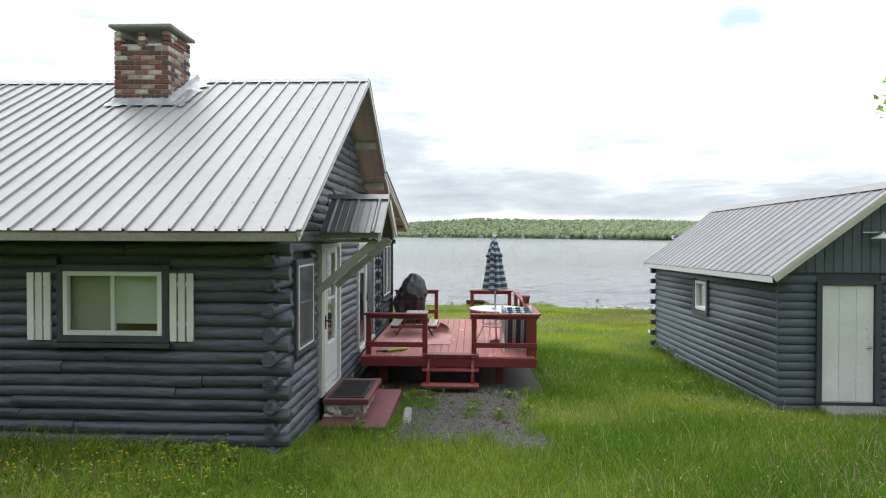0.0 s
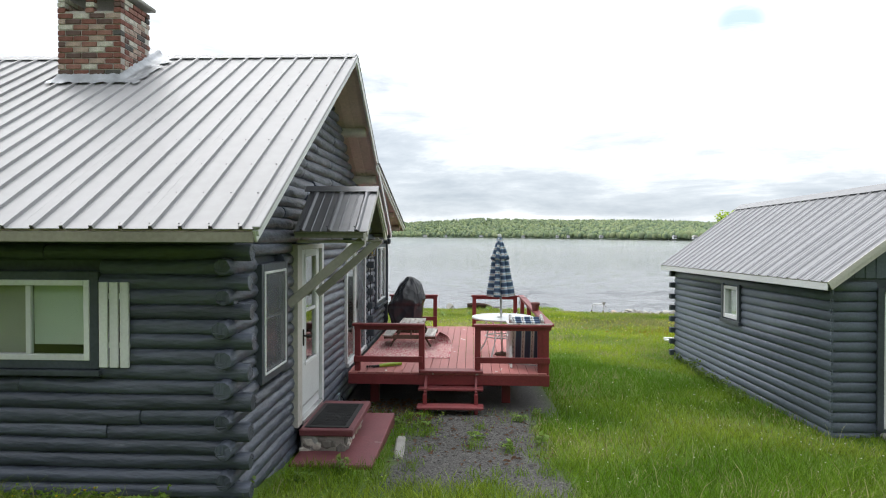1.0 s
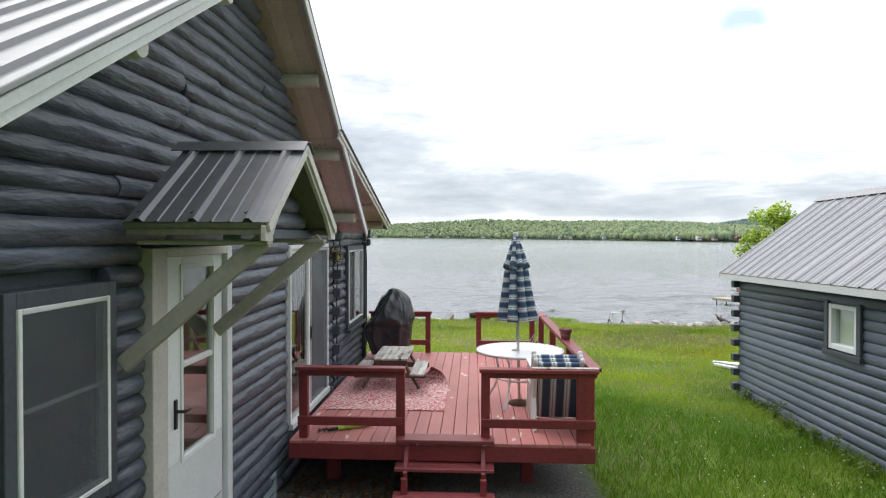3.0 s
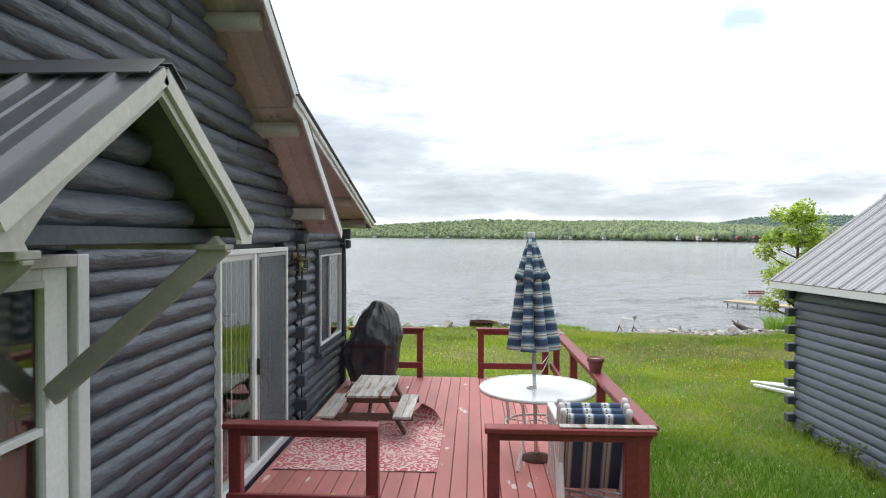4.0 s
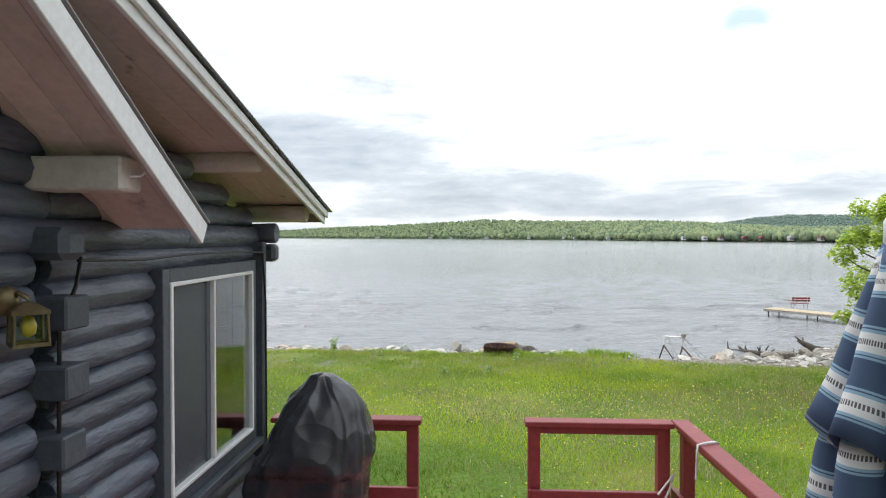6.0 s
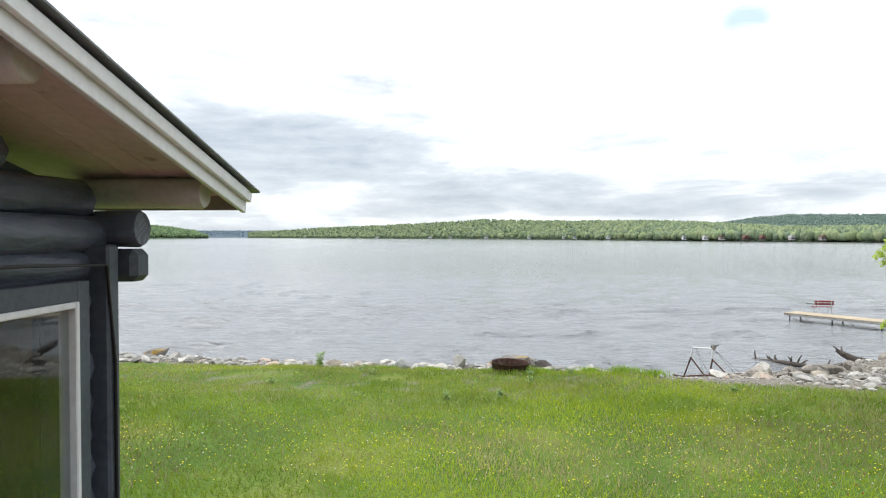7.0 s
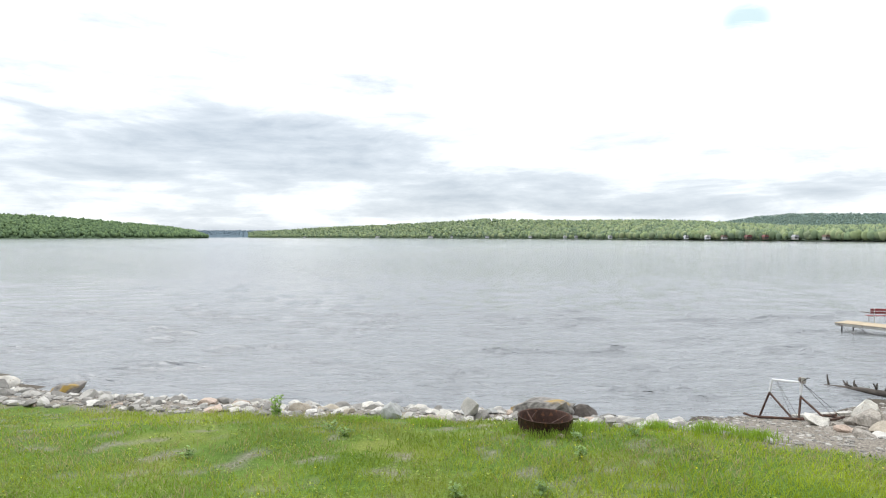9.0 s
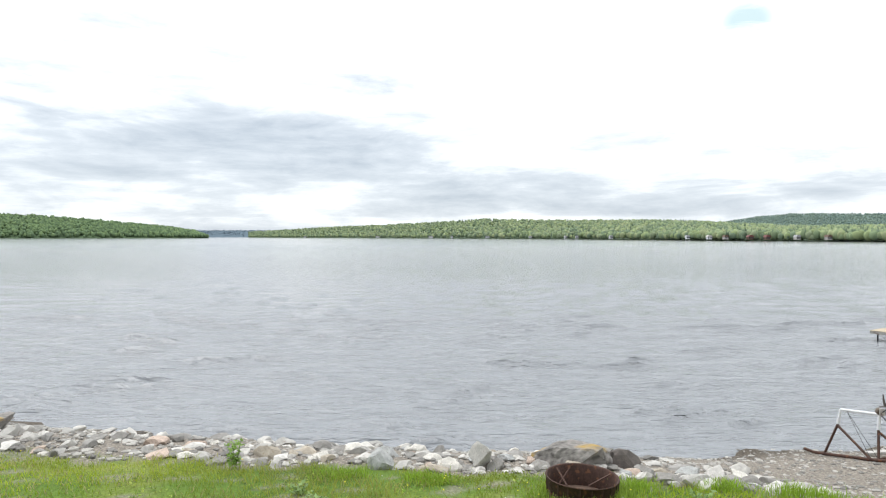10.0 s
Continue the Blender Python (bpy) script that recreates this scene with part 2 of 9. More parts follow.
brick_paint(STONE, ((0.0, (1.0, 1.0, 1.0)), (0.25, (1.25, 1.15, 1.0)), (0.42, (0.6, 0.6, 0.6)), (0.58, (1.5, 1.5, 1.48)), (0.74, (1.15, 0.95, 0.85)), (0.86, (0.8, 0.85, 0.9))))
STUFF_STONE = material("mixed_shore_stones", (0.32, 0.305, 0.28), 0.8, grain=18, blotch=3, vary=0.25, bump=0.4, per_object=0.5, random_of="island")
RUBBLE_STONE = material("jumbled_shore_stones", (0.40, 0.385, 0.36), 0.85, grain=16, blotch=3, vary=0.25, bump=0.5, per_object=0.55, random_of="island", stain=(0.22, 0.17, 0.13), stain_at=0.63)
BROWN_STONE = material("brown_grey_stone", (0.27, 0.245, 0.215), 0.85, grain=9, blotch=2.6, vary=0.45, bump=0.6, stain=(0.44, 0.41, 0.36), stain_at=0.6, per_object=0.3)
LICHEN_ROCK = material("lichen_boulder", (0.22, 0.205, 0.19), 0.85, grain=9, blotch=2.4, vary=0.6, bump=0.7, stain=(0.36, 0.24, 0.06), stain_at=0.56, stain_scale=1.4, deep=0.06)
RUST = material("rusted_steel", (0.075, 0.040, 0.030), 0.8, 0.3, grain=40, blotch=5, vary=0.4, bump=0.4, stain=(0.17, 0.075, 0.04), stain_at=0.58)
WOOD_GREY = material("weathered_grey_wood", (0.46, 0.445, 0.42), 0.8, grain=30, blotch=5, vary=0.4, stretch=(5, 0.5, 5), bump=0.4, stain=(0.17, 0.11, 0.08), stain_at=0.58, stain_soft=0.1, stain_scale=3.0)
WOOD_BROWN = material("weathered_brown_wood", (0.13, 0.085, 0.062), 0.8, grain=30, blotch=4, vary=0.3, bump=0.4)
DOCK_WOOD = material("pale_dock_planks", (0.50, 0.41, 0.29), 0.75, grain=20, blotch=3, vary=0.2, bump=0.2)
BARK = material("grey_brown_bark", (0.11, 0.085, 0.065), 0.9, grain=40, blotch=6, vary=0.35, bump=0.7)
DRIFT = material("dark_driftwood", (0.10, 0.085, 0.075), 0.9, grain=30, blotch=4, vary=0.4, bump=0.6)
COVER = material("black_vinyl_cover", (0.032, 0.037, 0.046), 0.27, grain=9, blotch=5, vary=0.2, bump=0.2, spec=0.8)


def crumple(mat, scale, depth):
    """Sharp creases between flat facets, as in stiff sheet that was folded."""
    n, l = mat.node_tree.nodes, mat.node_tree.links
    b = n["Principled BSDF"]
    co, ns, mx, vo, bp = n.new("ShaderNodeTexCoord"), n.new("ShaderNodeTexNoise"), n.new("ShaderNodeVectorMath"), n.new("ShaderNodeTexVoronoi"), n.new("ShaderNodeBump")
    ns.inputs["Scale"].default_value = 2.2
    mx.operation = "MULTIPLY_ADD"
    mx.inputs[1].default_value = (0.35, 0.35, 0.35)
    l.new(co.outputs["Object"], ns.inputs["Vector"])
    l.new(ns.outputs["Color"], mx.inputs[0])
    l.new(co.outputs["Object"], mx.inputs[2])
    vo.feature = "F1"
    vo.inputs["Scale"].default_value = scale
    l.new(mx.outputs["Vector"], vo.inputs["Vector"])
    bp.inputs["Strength"].default_value, bp.inputs["Distance"].default_value = 0.6, depth
    l.new(vo.outputs["Distance"], bp.inputs["Height"])
    l.new(b.inputs["Normal"].links[0].from_socket, bp.inputs["Normal"])
    l.new(bp.outputs[0], b.inputs["Normal"])


crumple(COVER, 5.0, 0.035)
PLASTIC = material("white_resin", (0.74, 0.75, 0.75), 0.35, grain=20, vary=0.05, bump=0.02)
SCREEN_BAR = material("grey_screen_frame", (0.40, 0.41, 0.42), 0.4, 0.2, bump=0)
ALU = material("satin_aluminium", (0.6, 0.6, 0.6), 0.3, 0.9, bump=0)
TERRACOTTA = material("maroon_clay_pot", (0.17, 0.055, 0.05), 0.6, bump=0.1)
SOIL = material("pale_potting_soil", (0.5, 0.44, 0.38), 0.9, bump=0.5)
GREEN_PLASTIC = material("lime_green_plastic", (0.33, 0.52, 0.05), 0.4, bump=0)
BRASS = material("aged_brass", (0.17, 0.13, 0.07), 0.45, 0.6, bump=0.05)
AMBER = material("amber_lantern_glass", (0.55, 0.42, 0.05), 0.3, bump=0)
MAT = material("black_rubber_mat", (0.028, 0.028, 0.03), 0.8, grain=60, vary=0.4, bump=0.6)


def glass(name, tint=(1, 1, 1), rough=0.02):
    m = bpy.data.materials.new(name)
    m.use_nodes = True
    n, l = m.node_tree.nodes, m.node_tree.links
    n.clear()
    out, mix = n.new("ShaderNodeOutputMaterial"), n.new("ShaderNodeMixShader")
    tr, gl, fr = n.new("ShaderNodeBsdfTransparent"), n.new("ShaderNodeBsdfGlossy"), n.new("ShaderNodeLayerWeight")
    pw, mr = n.new("ShaderNodeMath"), n.new("ShaderNodeMapRange")
    pw.operation, pw.inputs[1].default_value = "POWER", 3.0
    mr.inputs["To Min"].default_value, mr.inputs["To Max"].default_value = 0.05, 0.75
    tr.inputs["Color"].default_value = (*tint, 1)
    gl.inputs["Roughness"].default_value = rough
    fr.inputs["Blend"].default_value = 0.5
    l.new(fr.outputs["Facing"], pw.inputs[0])
    l.new(pw.outputs[0], mr.inputs["Value"])
    l.new(mr.outputs["Result"], mix.inputs[0])
    l.new(tr.outputs[0], mix.inputs[1])
    l.new(gl.outputs[0], mix.inputs[2])
    l.new(mix.outputs[0], out.inputs["Surface"])
    return m


def mesh_screen(colour=(0.11, 0.125, 0.148, 1)):
    """Fine grey mesh: part of the view passes through it."""
    m = bpy.data.materials.new("fine_insect_mesh")
    m.use_nodes = True
    n, l = m.node_tree.nodes, m.node_tree.links
    b, t, mx, o = n["Principled BSDF"], n.new("ShaderNodeBsdfTransparent"), n.new("ShaderNodeMixShader"), n["Material Output"]
    b.inputs["Base Color"].default_value, b.inputs["Roughness"].default_value = colour, 0.5
    mx.inputs[0].default_value = 0.45
    l.new(t.outputs[0], mx.inputs[1])
    l.new(b.outputs[0], mx.inputs[2])
    l.new(mx.outputs[0], o.inputs["Surface"])
    return m


MESH_SCREEN = mesh_screen()
DOOR_SCREEN = mesh_screen((0.15, 0.175, 0.20, 1))
GLASS = glass("window_glass", (0.90, 0.93, 0.92))
# opaque near-white base: the sky's reflection in the glass is put into colour
FROSTED = material("sky_white_rippled_glass", (0.70, 0.73, 0.74), 0.12, grain=90, blotch=3, vary=0.06, bump=0.06, spec=0.9)
STUFF_GRAVEL = material("dark_loose_gravel", (0.13, 0.125, 0.12), 0.9, grain=40, vary=0.2, per_object=0.5, random_of="island")


def tinted(name, rough=0.7, attr="tint", spec=0.3, soft=0.0):
    """Colour from the mesh's own tint attribute: that of each blade, leaf or crown, with haze in the far ones."""
    m = bpy.data.materials.new(name)
    m.use_nodes = True
    n, l = m.node_tree.nodes, m.node_tree.links
    b = n["Principled BSDF"]
    b.inputs["Roughness"].default_value, b.inputs["Specular IOR Level"].default_value = rough, spec
    a = n.new("ShaderNodeAttribute")
    a.attribute_name = attr
    l.new(a.outputs["Color"], b.inputs["Base Color"])
    if soft:
        t, mx, o = n.new("ShaderNodeBsdfTranslucent"), n.new("ShaderNodeMixShader"), n["Material Output"]
        l.new(a.outputs["Color"], t.inputs["Color"])
        mx.inputs[0].default_value = soft
        l.new(b.outputs[0], mx.inputs[1])
        l.new(t.outputs[0], mx.inputs[2])
        l.new(mx.outputs[0], o.inputs["Surface"])
    return m


GRASS = tinted("grass_blade", 0.55, soft=0.42)
LEAF = tinted("tree_leaf", 0.5, soft=0.55)
FAR_WOODS = tinted("far_tree_crown", 0.9, spec=0.0)


def striped(name, coord_axis, period, bands, braid=0.022, rough=0.8):
    """Woven cloth: bands of (start, colour) repeating along one axis of the mesh's UV."""
    m = bpy.data.materials.new(name)
    m.use_nodes = True
    n, l = m.node_tree.nodes, m.node_tree.links
    b = n["Principled BSDF"]
    b.inputs["Roughness"].default_value = rough
    co, sp = n.new("ShaderNodeTexCoord"), n.new("ShaderNodeSeparateXYZ")
    l.new(co.outputs["UV"], sp.inputs[0])
    dv, frc, ramp = n.new("ShaderNodeMath"), n.new("ShaderNodeMath"), n.new("ShaderNodeValToRGB")
    dv.operation, dv.inputs[1].default_value = "DIVIDE", period
    frc.operation = "FRACT"
    l.new(sp.outputs[coord_axis], dv.inputs[0])
    l.new(dv.outputs[0], frc.inputs[0])
    l.new(frc.outputs[0], ramp.inputs["Fac"])
    r = ramp.color_ramp
    r.interpolation = "CONSTANT"
    r.elements[0].position, r.elements[0].color = bands[0][0], (*bands[0][1], 1)
    r.elements[1].position, r.elements[1].color = bands[1][0], (*bands[1][1], 1)
    for p, c in bands[2:]:
        r.elements.new(p).color = (*c, 1)
    # a dotted braid runs along the middle of the white band
    other = "Y" if coord_axis == "X" else "X"
    wv, cmp1, near, both = [n.new("ShaderNodeMath") for _ in range(4)]
    wv.operation, wv.inputs[1].default_value = "MULTIPLY", 2 * math.pi / braid
    l.new(sp.outputs[other], wv.inputs[0])
    sn = n.new("ShaderNodeMath")
    sn.operation = "SINE"
    l.new(wv.outputs[0], sn.inputs[0])
    cmp1.operation, cmp1.inputs[1].default_value = "GREATER_THAN", -0.35
    l.new(sn.outputs[0], cmp1.inputs[0])
    near.operation, near.inputs[1].default_value, near.inputs[2].default_value = "COMPARE", 0.635, 0.045
    l.new(frc.outputs[0], near.inputs[0])
    both.operation = "MULTIPLY"
    l.new(cmp1.outputs[0], both.inputs[0])
    l.new(near.outputs[0], both.inputs[1])
    mx = n.new("ShaderNodeMixRGB")
    l.new(both.outputs[0], mx.inputs["Fac"])
    l.new(ramp.outputs["Color"], mx.inputs["Color1"])
    mx.inputs["Color2"].default_value = (0.13, 0.125, 0.13, 1)
    no, mul = n.new("ShaderNodeTexNoise"), n.new("ShaderNodeMixRGB")
    no.inputs["Scale"].default_value = 300
    mul.blend_type, mul.inputs["Fac"].default_value = "MULTIPLY", 0.35
    l.new(co.outputs["UV"], no.inputs["Vector"])
    l.new(mx.outputs["Color"], mul.inputs["Color1"])
    l.new(no.outputs["Fac"], mul.inputs["Color2"])
    l.new(mul.outputs["Color"], b.inputs["Base Color"])
    return m


NAVY, PALE, MIDB = (0.062, 0.105, 0.195), (0.80, 0.81, 0.82), (0.30, 0.47, 0.62)
CLOTH = striped("blue_white_striped_canvas", "Y", 0.126, [(0.0, NAVY), (0.36, MIDB), (0.40, NAVY), (0.425, MIDB), (0.48, PALE), (0.79, MIDB), (0.84, NAVY), (0.86, MIDB), (0.90, NAVY)], 0.03)
CUSHION = striped("navy_white_striped_webbing", "X", 0.15, [(0.0, NAVY), (0.42, MIDB), (0.50, PALE), (0.82, MIDB), (0.88, NAVY)])

# ---- small mesh kit ----
CLEAR = Matrix.Identity(4)


class Kit:
    """Collects verts and faces for one mesh."""
    def __init__(self):
        self.v, self.f, self.uv, self.smooth = [], [], [], []

    def add(self, verts, faces, smooth=False, uvs=None):
        o = len(self.v)
        self.v += [tuple(p) for p in verts]
        self.f += [tuple(i + o for i in f) for f in faces]
        self.smooth += [smooth] * len(faces)
        self.uv += [(uvs[i] if uvs else (0, 0)) for f in faces for i in f]
        return self

    def convex(self, verts, faces, smooth=False):
        vs = [Vector(p) for p in verts]
        c = sum(vs, Vector()) / len(vs)
        out = []
        for f in faces:
            a, b, d = vs[f[0]], vs[f[1]], vs[f[2]]
            nrm = (b - a).cross(d - a)
            mid = sum((vs[i] for i in f), Vector()) / len(f)
            out.append(f if nrm.dot(mid - c) >= 0 else tuple(reversed(f)))
        return self.add(verts, out, smooth)

    def box(self, lo, hi, c=0.006, m=CLEAR):
        ce = [(a + b) / 2 for a, b in zip(lo, hi)]
        h = [abs(b - a) / 2 for a, b in zip(lo, hi)]
        c = min(c, 0.45 * min(h))
        S = [(x, y, z) for x in (-1, 1) for y in (-1, 1) for z in (-1, 1)]
        idx, vs = {}, []
        for s in S:
            for a in range(3):
                idx[s, a] = len(vs)
                p = [ce[k] + s[k] * (h[k] if k == a else h[k] - c) for k in range(3)]
                vs.append(m @ Vector(p))
        fs = []
        for a in range(3):
            b, d = [k for k in range(3) if k != a]
            for sg in (-1, 1):
                q = []
                for sb, sd in ((-1, -1), (1, -1), (1, 1), (-1, 1)):
                    s = [0, 0, 0]
                    s[a], s[b], s[d] = sg, sb, sd
                    q.append(idx[tuple(s), a])
                fs.append(tuple(q))
            for sb in (-1, 1):
                for sd in (-1, 1):
                    s1, s2 = [0, 0, 0], [0, 0, 0]
                    s1[a], s1[b], s1[d] = -1, sb, sd
                    s2[a], s2[b], s2[d] = 1, sb, sd
                    fs.append((idx[tuple(s1), b], idx[tuple(s1), d], idx[tuple(s2), d], idx[tuple(s2), b]))
        for s in S:
            fs.append((idx[s, 0], idx[s, 1], idx[s, 2]))
        return self.convex(vs, fs)

    def beam(self, p0, p1, w, h, c=0.006, up=(0, 0, 1)):
        """A board from p0 to p1, w across and h high."""
        p0, p1 = Vector(p0), Vector(p1)
        x = (p1 - p0).normalized()
        y = Vector(up).cross(x).normalized()
        z = x.cross(y)
        m = Matrix((x, y, z)).transposed().to_4x4()
        m.translation = p0
        return self.box((0, -w / 2, -h / 2), ((p1 - p0).length, w / 2, h / 2), c, m)

    def tube(self, pts, r, n=8, caps=True, smooth=True):
        """A round bar along a line of points; r is one radius or one for each point."""
        pts = [Vector(p) for p in pts]
        rs = r if isinstance(r, (list, tuple)) else [r] * len(pts)
        vs, fs = [], []
        for i, p in enumerate(pts):
            d = (pts[min(i + 1, len(pts) - 1)] - pts[max(i - 1, 0)]).normalized()
            a = d.orthogonal().normalized() if abs(d.z) > 0.9 else Vector((0, 0, 1)).cross(d).normalized()
            b = d.cross(a)
            for k in range(n):
                t = 2 * math.pi * k / n
                vs.append(p + (a * math.cos(t) + b * math.sin(t)) * rs[i])
        for i in range(len(pts) - 1):
            for k in range(n):
                fs.append((i * n + k, i * n + (k + 1) % n, (i + 1) * n + (k + 1) % n, (i + 1) * n + k))
        self.add(vs, fs, smooth)
        if caps:
            o = len(vs)
            self.add(vs[:n], [tuple(reversed(range(n)))])
            self.add(vs[-n:], [tuple(range(n))])
        return self

    def lathe(self, prof, centre, n=24, smooth=True):
        """Turned round the vertical through centre; prof is a list of (radius, height)."""
        cx, cy, cz = centre
        vs = [(cx + r * math.cos(2 * math.pi * k / n), cy + r * math.sin(2 * math.pi * k / n), cz + z) for r, z in prof for k in range(n)]
        fs = [(i * n + k, i * n + (k + 1) % n, (i + 1) * n + (k + 1) % n, (i + 1) * n + k) for i in range(len(prof) - 1) for k in range(n)]
        return self.add(vs, fs, smooth)

    def prism(self, poly, axis, a, b):
        """A flat outline swept along an axis from a to b. poly holds the two other coordinates in axis order."""
        def put(p, t):
            q = list(p)
            q.insert("xyz".index(axis), t)
            return q
        n = len(poly)
        vs = [put(p, a) for p in poly] + [put(p, b) for p in poly]
        area = sum(poly[i][0] * poly[(i + 1) % n][1] - poly[(i + 1) % n][0] * poly[i][1] for i in range(n))
        turn = (area > 0) == (b > a)
        if axis == "y":
            turn = not turn
        fs = [tuple(range(n)), tuple(reversed(range(n, 2 * n)))] + [((i + 1) % n, i, n + i, n + (i + 1) % n) for i in range(n)]
        if turn:
            fs = [tuple(reversed(f)) for f in fs]
        return self.add(vs, fs)

    def mesh(self, name, mat):
        me = bpy.data.meshes.new(name)
        me.from_pydata(self.v, [], self.f)
        me.polygons.foreach_set("use_smooth", self.smooth)
        if any(u != (0, 0) for u in self.uv):
            lay = me.uv_layers.new(name="UVMap")
            lay.data.foreach_set("uv", [c for u in self.uv for c in u])
        me.materials.append(mat)
        me.update()
        return me


def part(name, kit, mat, parent=None, label=""):
    ob = new(name, kit.mesh(name, mat) if isinstance(kit, Kit) else kit)
    if parent is not None:
        ob.parent = parent
    return tagged(ob, label)


def thing(name, label, category, group="", kind="", at=None):
    ob = new(name)
    if at:
        ob.location = at
    return tagged(ob, label, category, group, kind)


RNG = random.Random(7)


def log_kit(p0, p1, r, sides=10, step=0.24, wob=0.006, rough=1.0):
    """One round log, slightly crooked and tapered, with its end edges worn round."""
    p0, p1 = Vector(p0), Vector(p1)
    d = p1 - p0
    ln = d.length
    x = d / ln
    up = Vector((0, 0, 1))
    y = up.cross(x).normalized()
    n = max(3, int(ln / step) + 1)
    ts = [0.0, min(0.012, ln * 0.1)] + [ln * i / n for i in range(1, n)] + [ln - min(0.012, ln * 0.1), ln]
    vs, uv, fs = [], [], []
    ph, v0, tap = RNG.random() * 50, RNG.random() * 20, RNG.uniform(-0.06, 0.06)
    for i, t in enumerate(ts):
        e = 0.9 if i in (0, len(ts) - 1) else 1.0
        off = Vector((0, 0, noise.noise((ph, t * 0.6, 1)) * wob * 1.6))
        for k in range(sides + 1):
            a = 2 * math.pi * k / sides
            rr = r * e * (1 + tap * (t / ln - 0.5)) * (1 + rough * (0.07 * noise.noise((ph + math.cos(a), math.sin(a), t * 1.4)) + 0.06 * noise.noise((ph + 1.8 * math.cos(a), 1.8 * math.sin(a), t * 4.5))))
            vs.append(p0 + x * t + off + y * math.cos(a) * rr + up * math.sin(a) * rr)
            uv.append((v0 + t, v0 + a / (2 * math.pi) * 0.55))
    m = sides + 1
    for i in range(len(ts) - 1):
        for k in range(sides):
            fs.append((i * m + k, i * m + k + 1, (i + 1) * m + k + 1, (i + 1) * m + k))
    q = Kit().add(vs, fs, True, uv)
    q.add(vs[:sides], [tuple(reversed(range(sides)))], False, uv[:sides])
    q.add(vs[-m:-1], [tuple(range(sides))], False, uv[-m:-1])
    return q

# ---- ground, lake and far shore ----
WATER = -2.4


def lerp_table(x, table):
    for (a, va), (b, vb) in zip(table, table[1:]):
        if x <= b:
            t = max(0.0, min(1.0, (x - a) / (b - a)))
            return va + (vb - va) * t
    return table[-1][1]


def smooth(a, b, x):
    t = max(0.0, min(1.0, (x - a) / (b - a)))
    return t * t * (3 - 2 * t)


def grass_edge(x):
    e = lerp_table(x, [(-60, 52), (-24, 38.5), (-14, 32.3), (-9, 31.0), (0, 30.5), (2.4, 30.0), (3.6, 29.0), (4.5, 28.4), (6, 27.7), (8, 27.5), (11, 28.8), (14, 32.5), (18, 35), (60, 48)])
    return e - 0.75 + 0.35 * noise.noise((x * 0.7, 3.1, 0)) + 0.15 * noise.noise((x * 2.3, 1, 0))


def shore_line(x):
    return lerp_table(x, [(-60, 60), (-24, 44), (-14, 37), (-10, 35.6), (-2, 34.2), (3, 34.4), (6.5, 35.2), (10, 36.3), (15, 38.4), (20, 41.5), (60, 60)]) + 0.4 * noise.noise((x * 0.4, 9, 0))


def ground_z(x, y):
    z = lerp_table(y, [(-60, 0.4), (4, 0.06), (6, 0.0), (8, -0.15), (10, -0.27), (12, -0.38), (17, -0.50), (24, -0.62), (28, -0.72), (30, -1.0), (80, -1.0)])
    z += 0.12 * smooth(-0.6, -2.2, x) * smooth(8.5, 6.5, y)
    g, s = grass_edge(x), shore_line(x)
    if y > g:
        t = (y - g) / (s - g)
        z = z - (z - WATER) * min(1.0, t) ** 1.7 if t < 1 else WATER - (y - s) * 0.07
        z = max(z, -9)
    k = 0.04 if y < g else 0.06
    near_house = smooth(0.3, 1.2, abs(x + 1.2)) if 5 < y < 11 else 1.0
    return z + k * near_house * noise.noise((x * 0.5, y * 0.5, 0)) + 0.4 * k * noise.noise((x * 1.9, y * 1.9, 4))


def gravel_patch(x, y):
    """How bare the trodden gravel by the steps is, 0 to 1."""
    n = 0.35 * noise.noise((x * 1.3, y * 1.3, 7)) + 0.2 * noise.noise((x * 4, y * 4, 2))
    d = max(abs(x - 0.45) / 0.95, abs(y - 8.9) / 1.75) + n * 0.7
    under_deck = smooth(10.3, 10.8, y) * smooth(16.4, 15.9, y) * smooth(1.95, 1.65, x) * smooth(-2.3, -1.8, x)
    stoop_side = 0.7 * smooth(-0.2, -0.6, x) * smooth(-1.7, -1.4, x) * smooth(9.2, 9.8, y) * smooth(11, 10.5, y)
    return max(smooth(1.1, 0.85, d), under_deck, stoop_side)


xs = np.unique(np.concatenate([np.linspace(-900, -60, 9), np.linspace(-60, -10, 40), np.linspace(-10, 14, 140), np.linspace(14, 60, 40), np.linspace(60, 900, 9)]))
ys = np.unique(np.concatenate([np.linspace(-700, -30, 8), np.linspace(-30, 4, 30), np.linspace(4, 36, 180), np.linspace(36, 64, 40)]))
gv, gt, gi = [], [], []
for y in ys:
    for x in xs:
        gv.append((x, y, ground_z(x, y)))
        shore = smooth(-0.25, 0.25, y - grass_edge(x) + 0.5 * noise.noise((x * 2.1, y * 2.1, 0)))
        bare = 0.7 * smooth(0.22, 0.45, noise.noise((x * 1.8, y * 2.6, 31)) + 0.4 * noise.noise((x * 4, y * 4, 6))) * smooth(24.8, 26.5, y) * smooth(4.0, 1.5, x)
        shore = max(shore, bare)
        wet = smooth(-1.6, -0.1, y - shore_line(x))
        gt.append((max(gravel_patch(x, y), 0), shore, wet, 1))
nx = len(xs)
gf = [(j * nx + i, j * nx + i + 1, (j + 1) * nx + i + 1, (j + 1) * nx + i) for j in range(len(ys) - 1) for i in range(nx - 1)]
me = bpy.data.meshes.new("ground")
me.from_pydata(gv, [], gf)
me.polygons.foreach_set("use_smooth", [True] * len(gf))
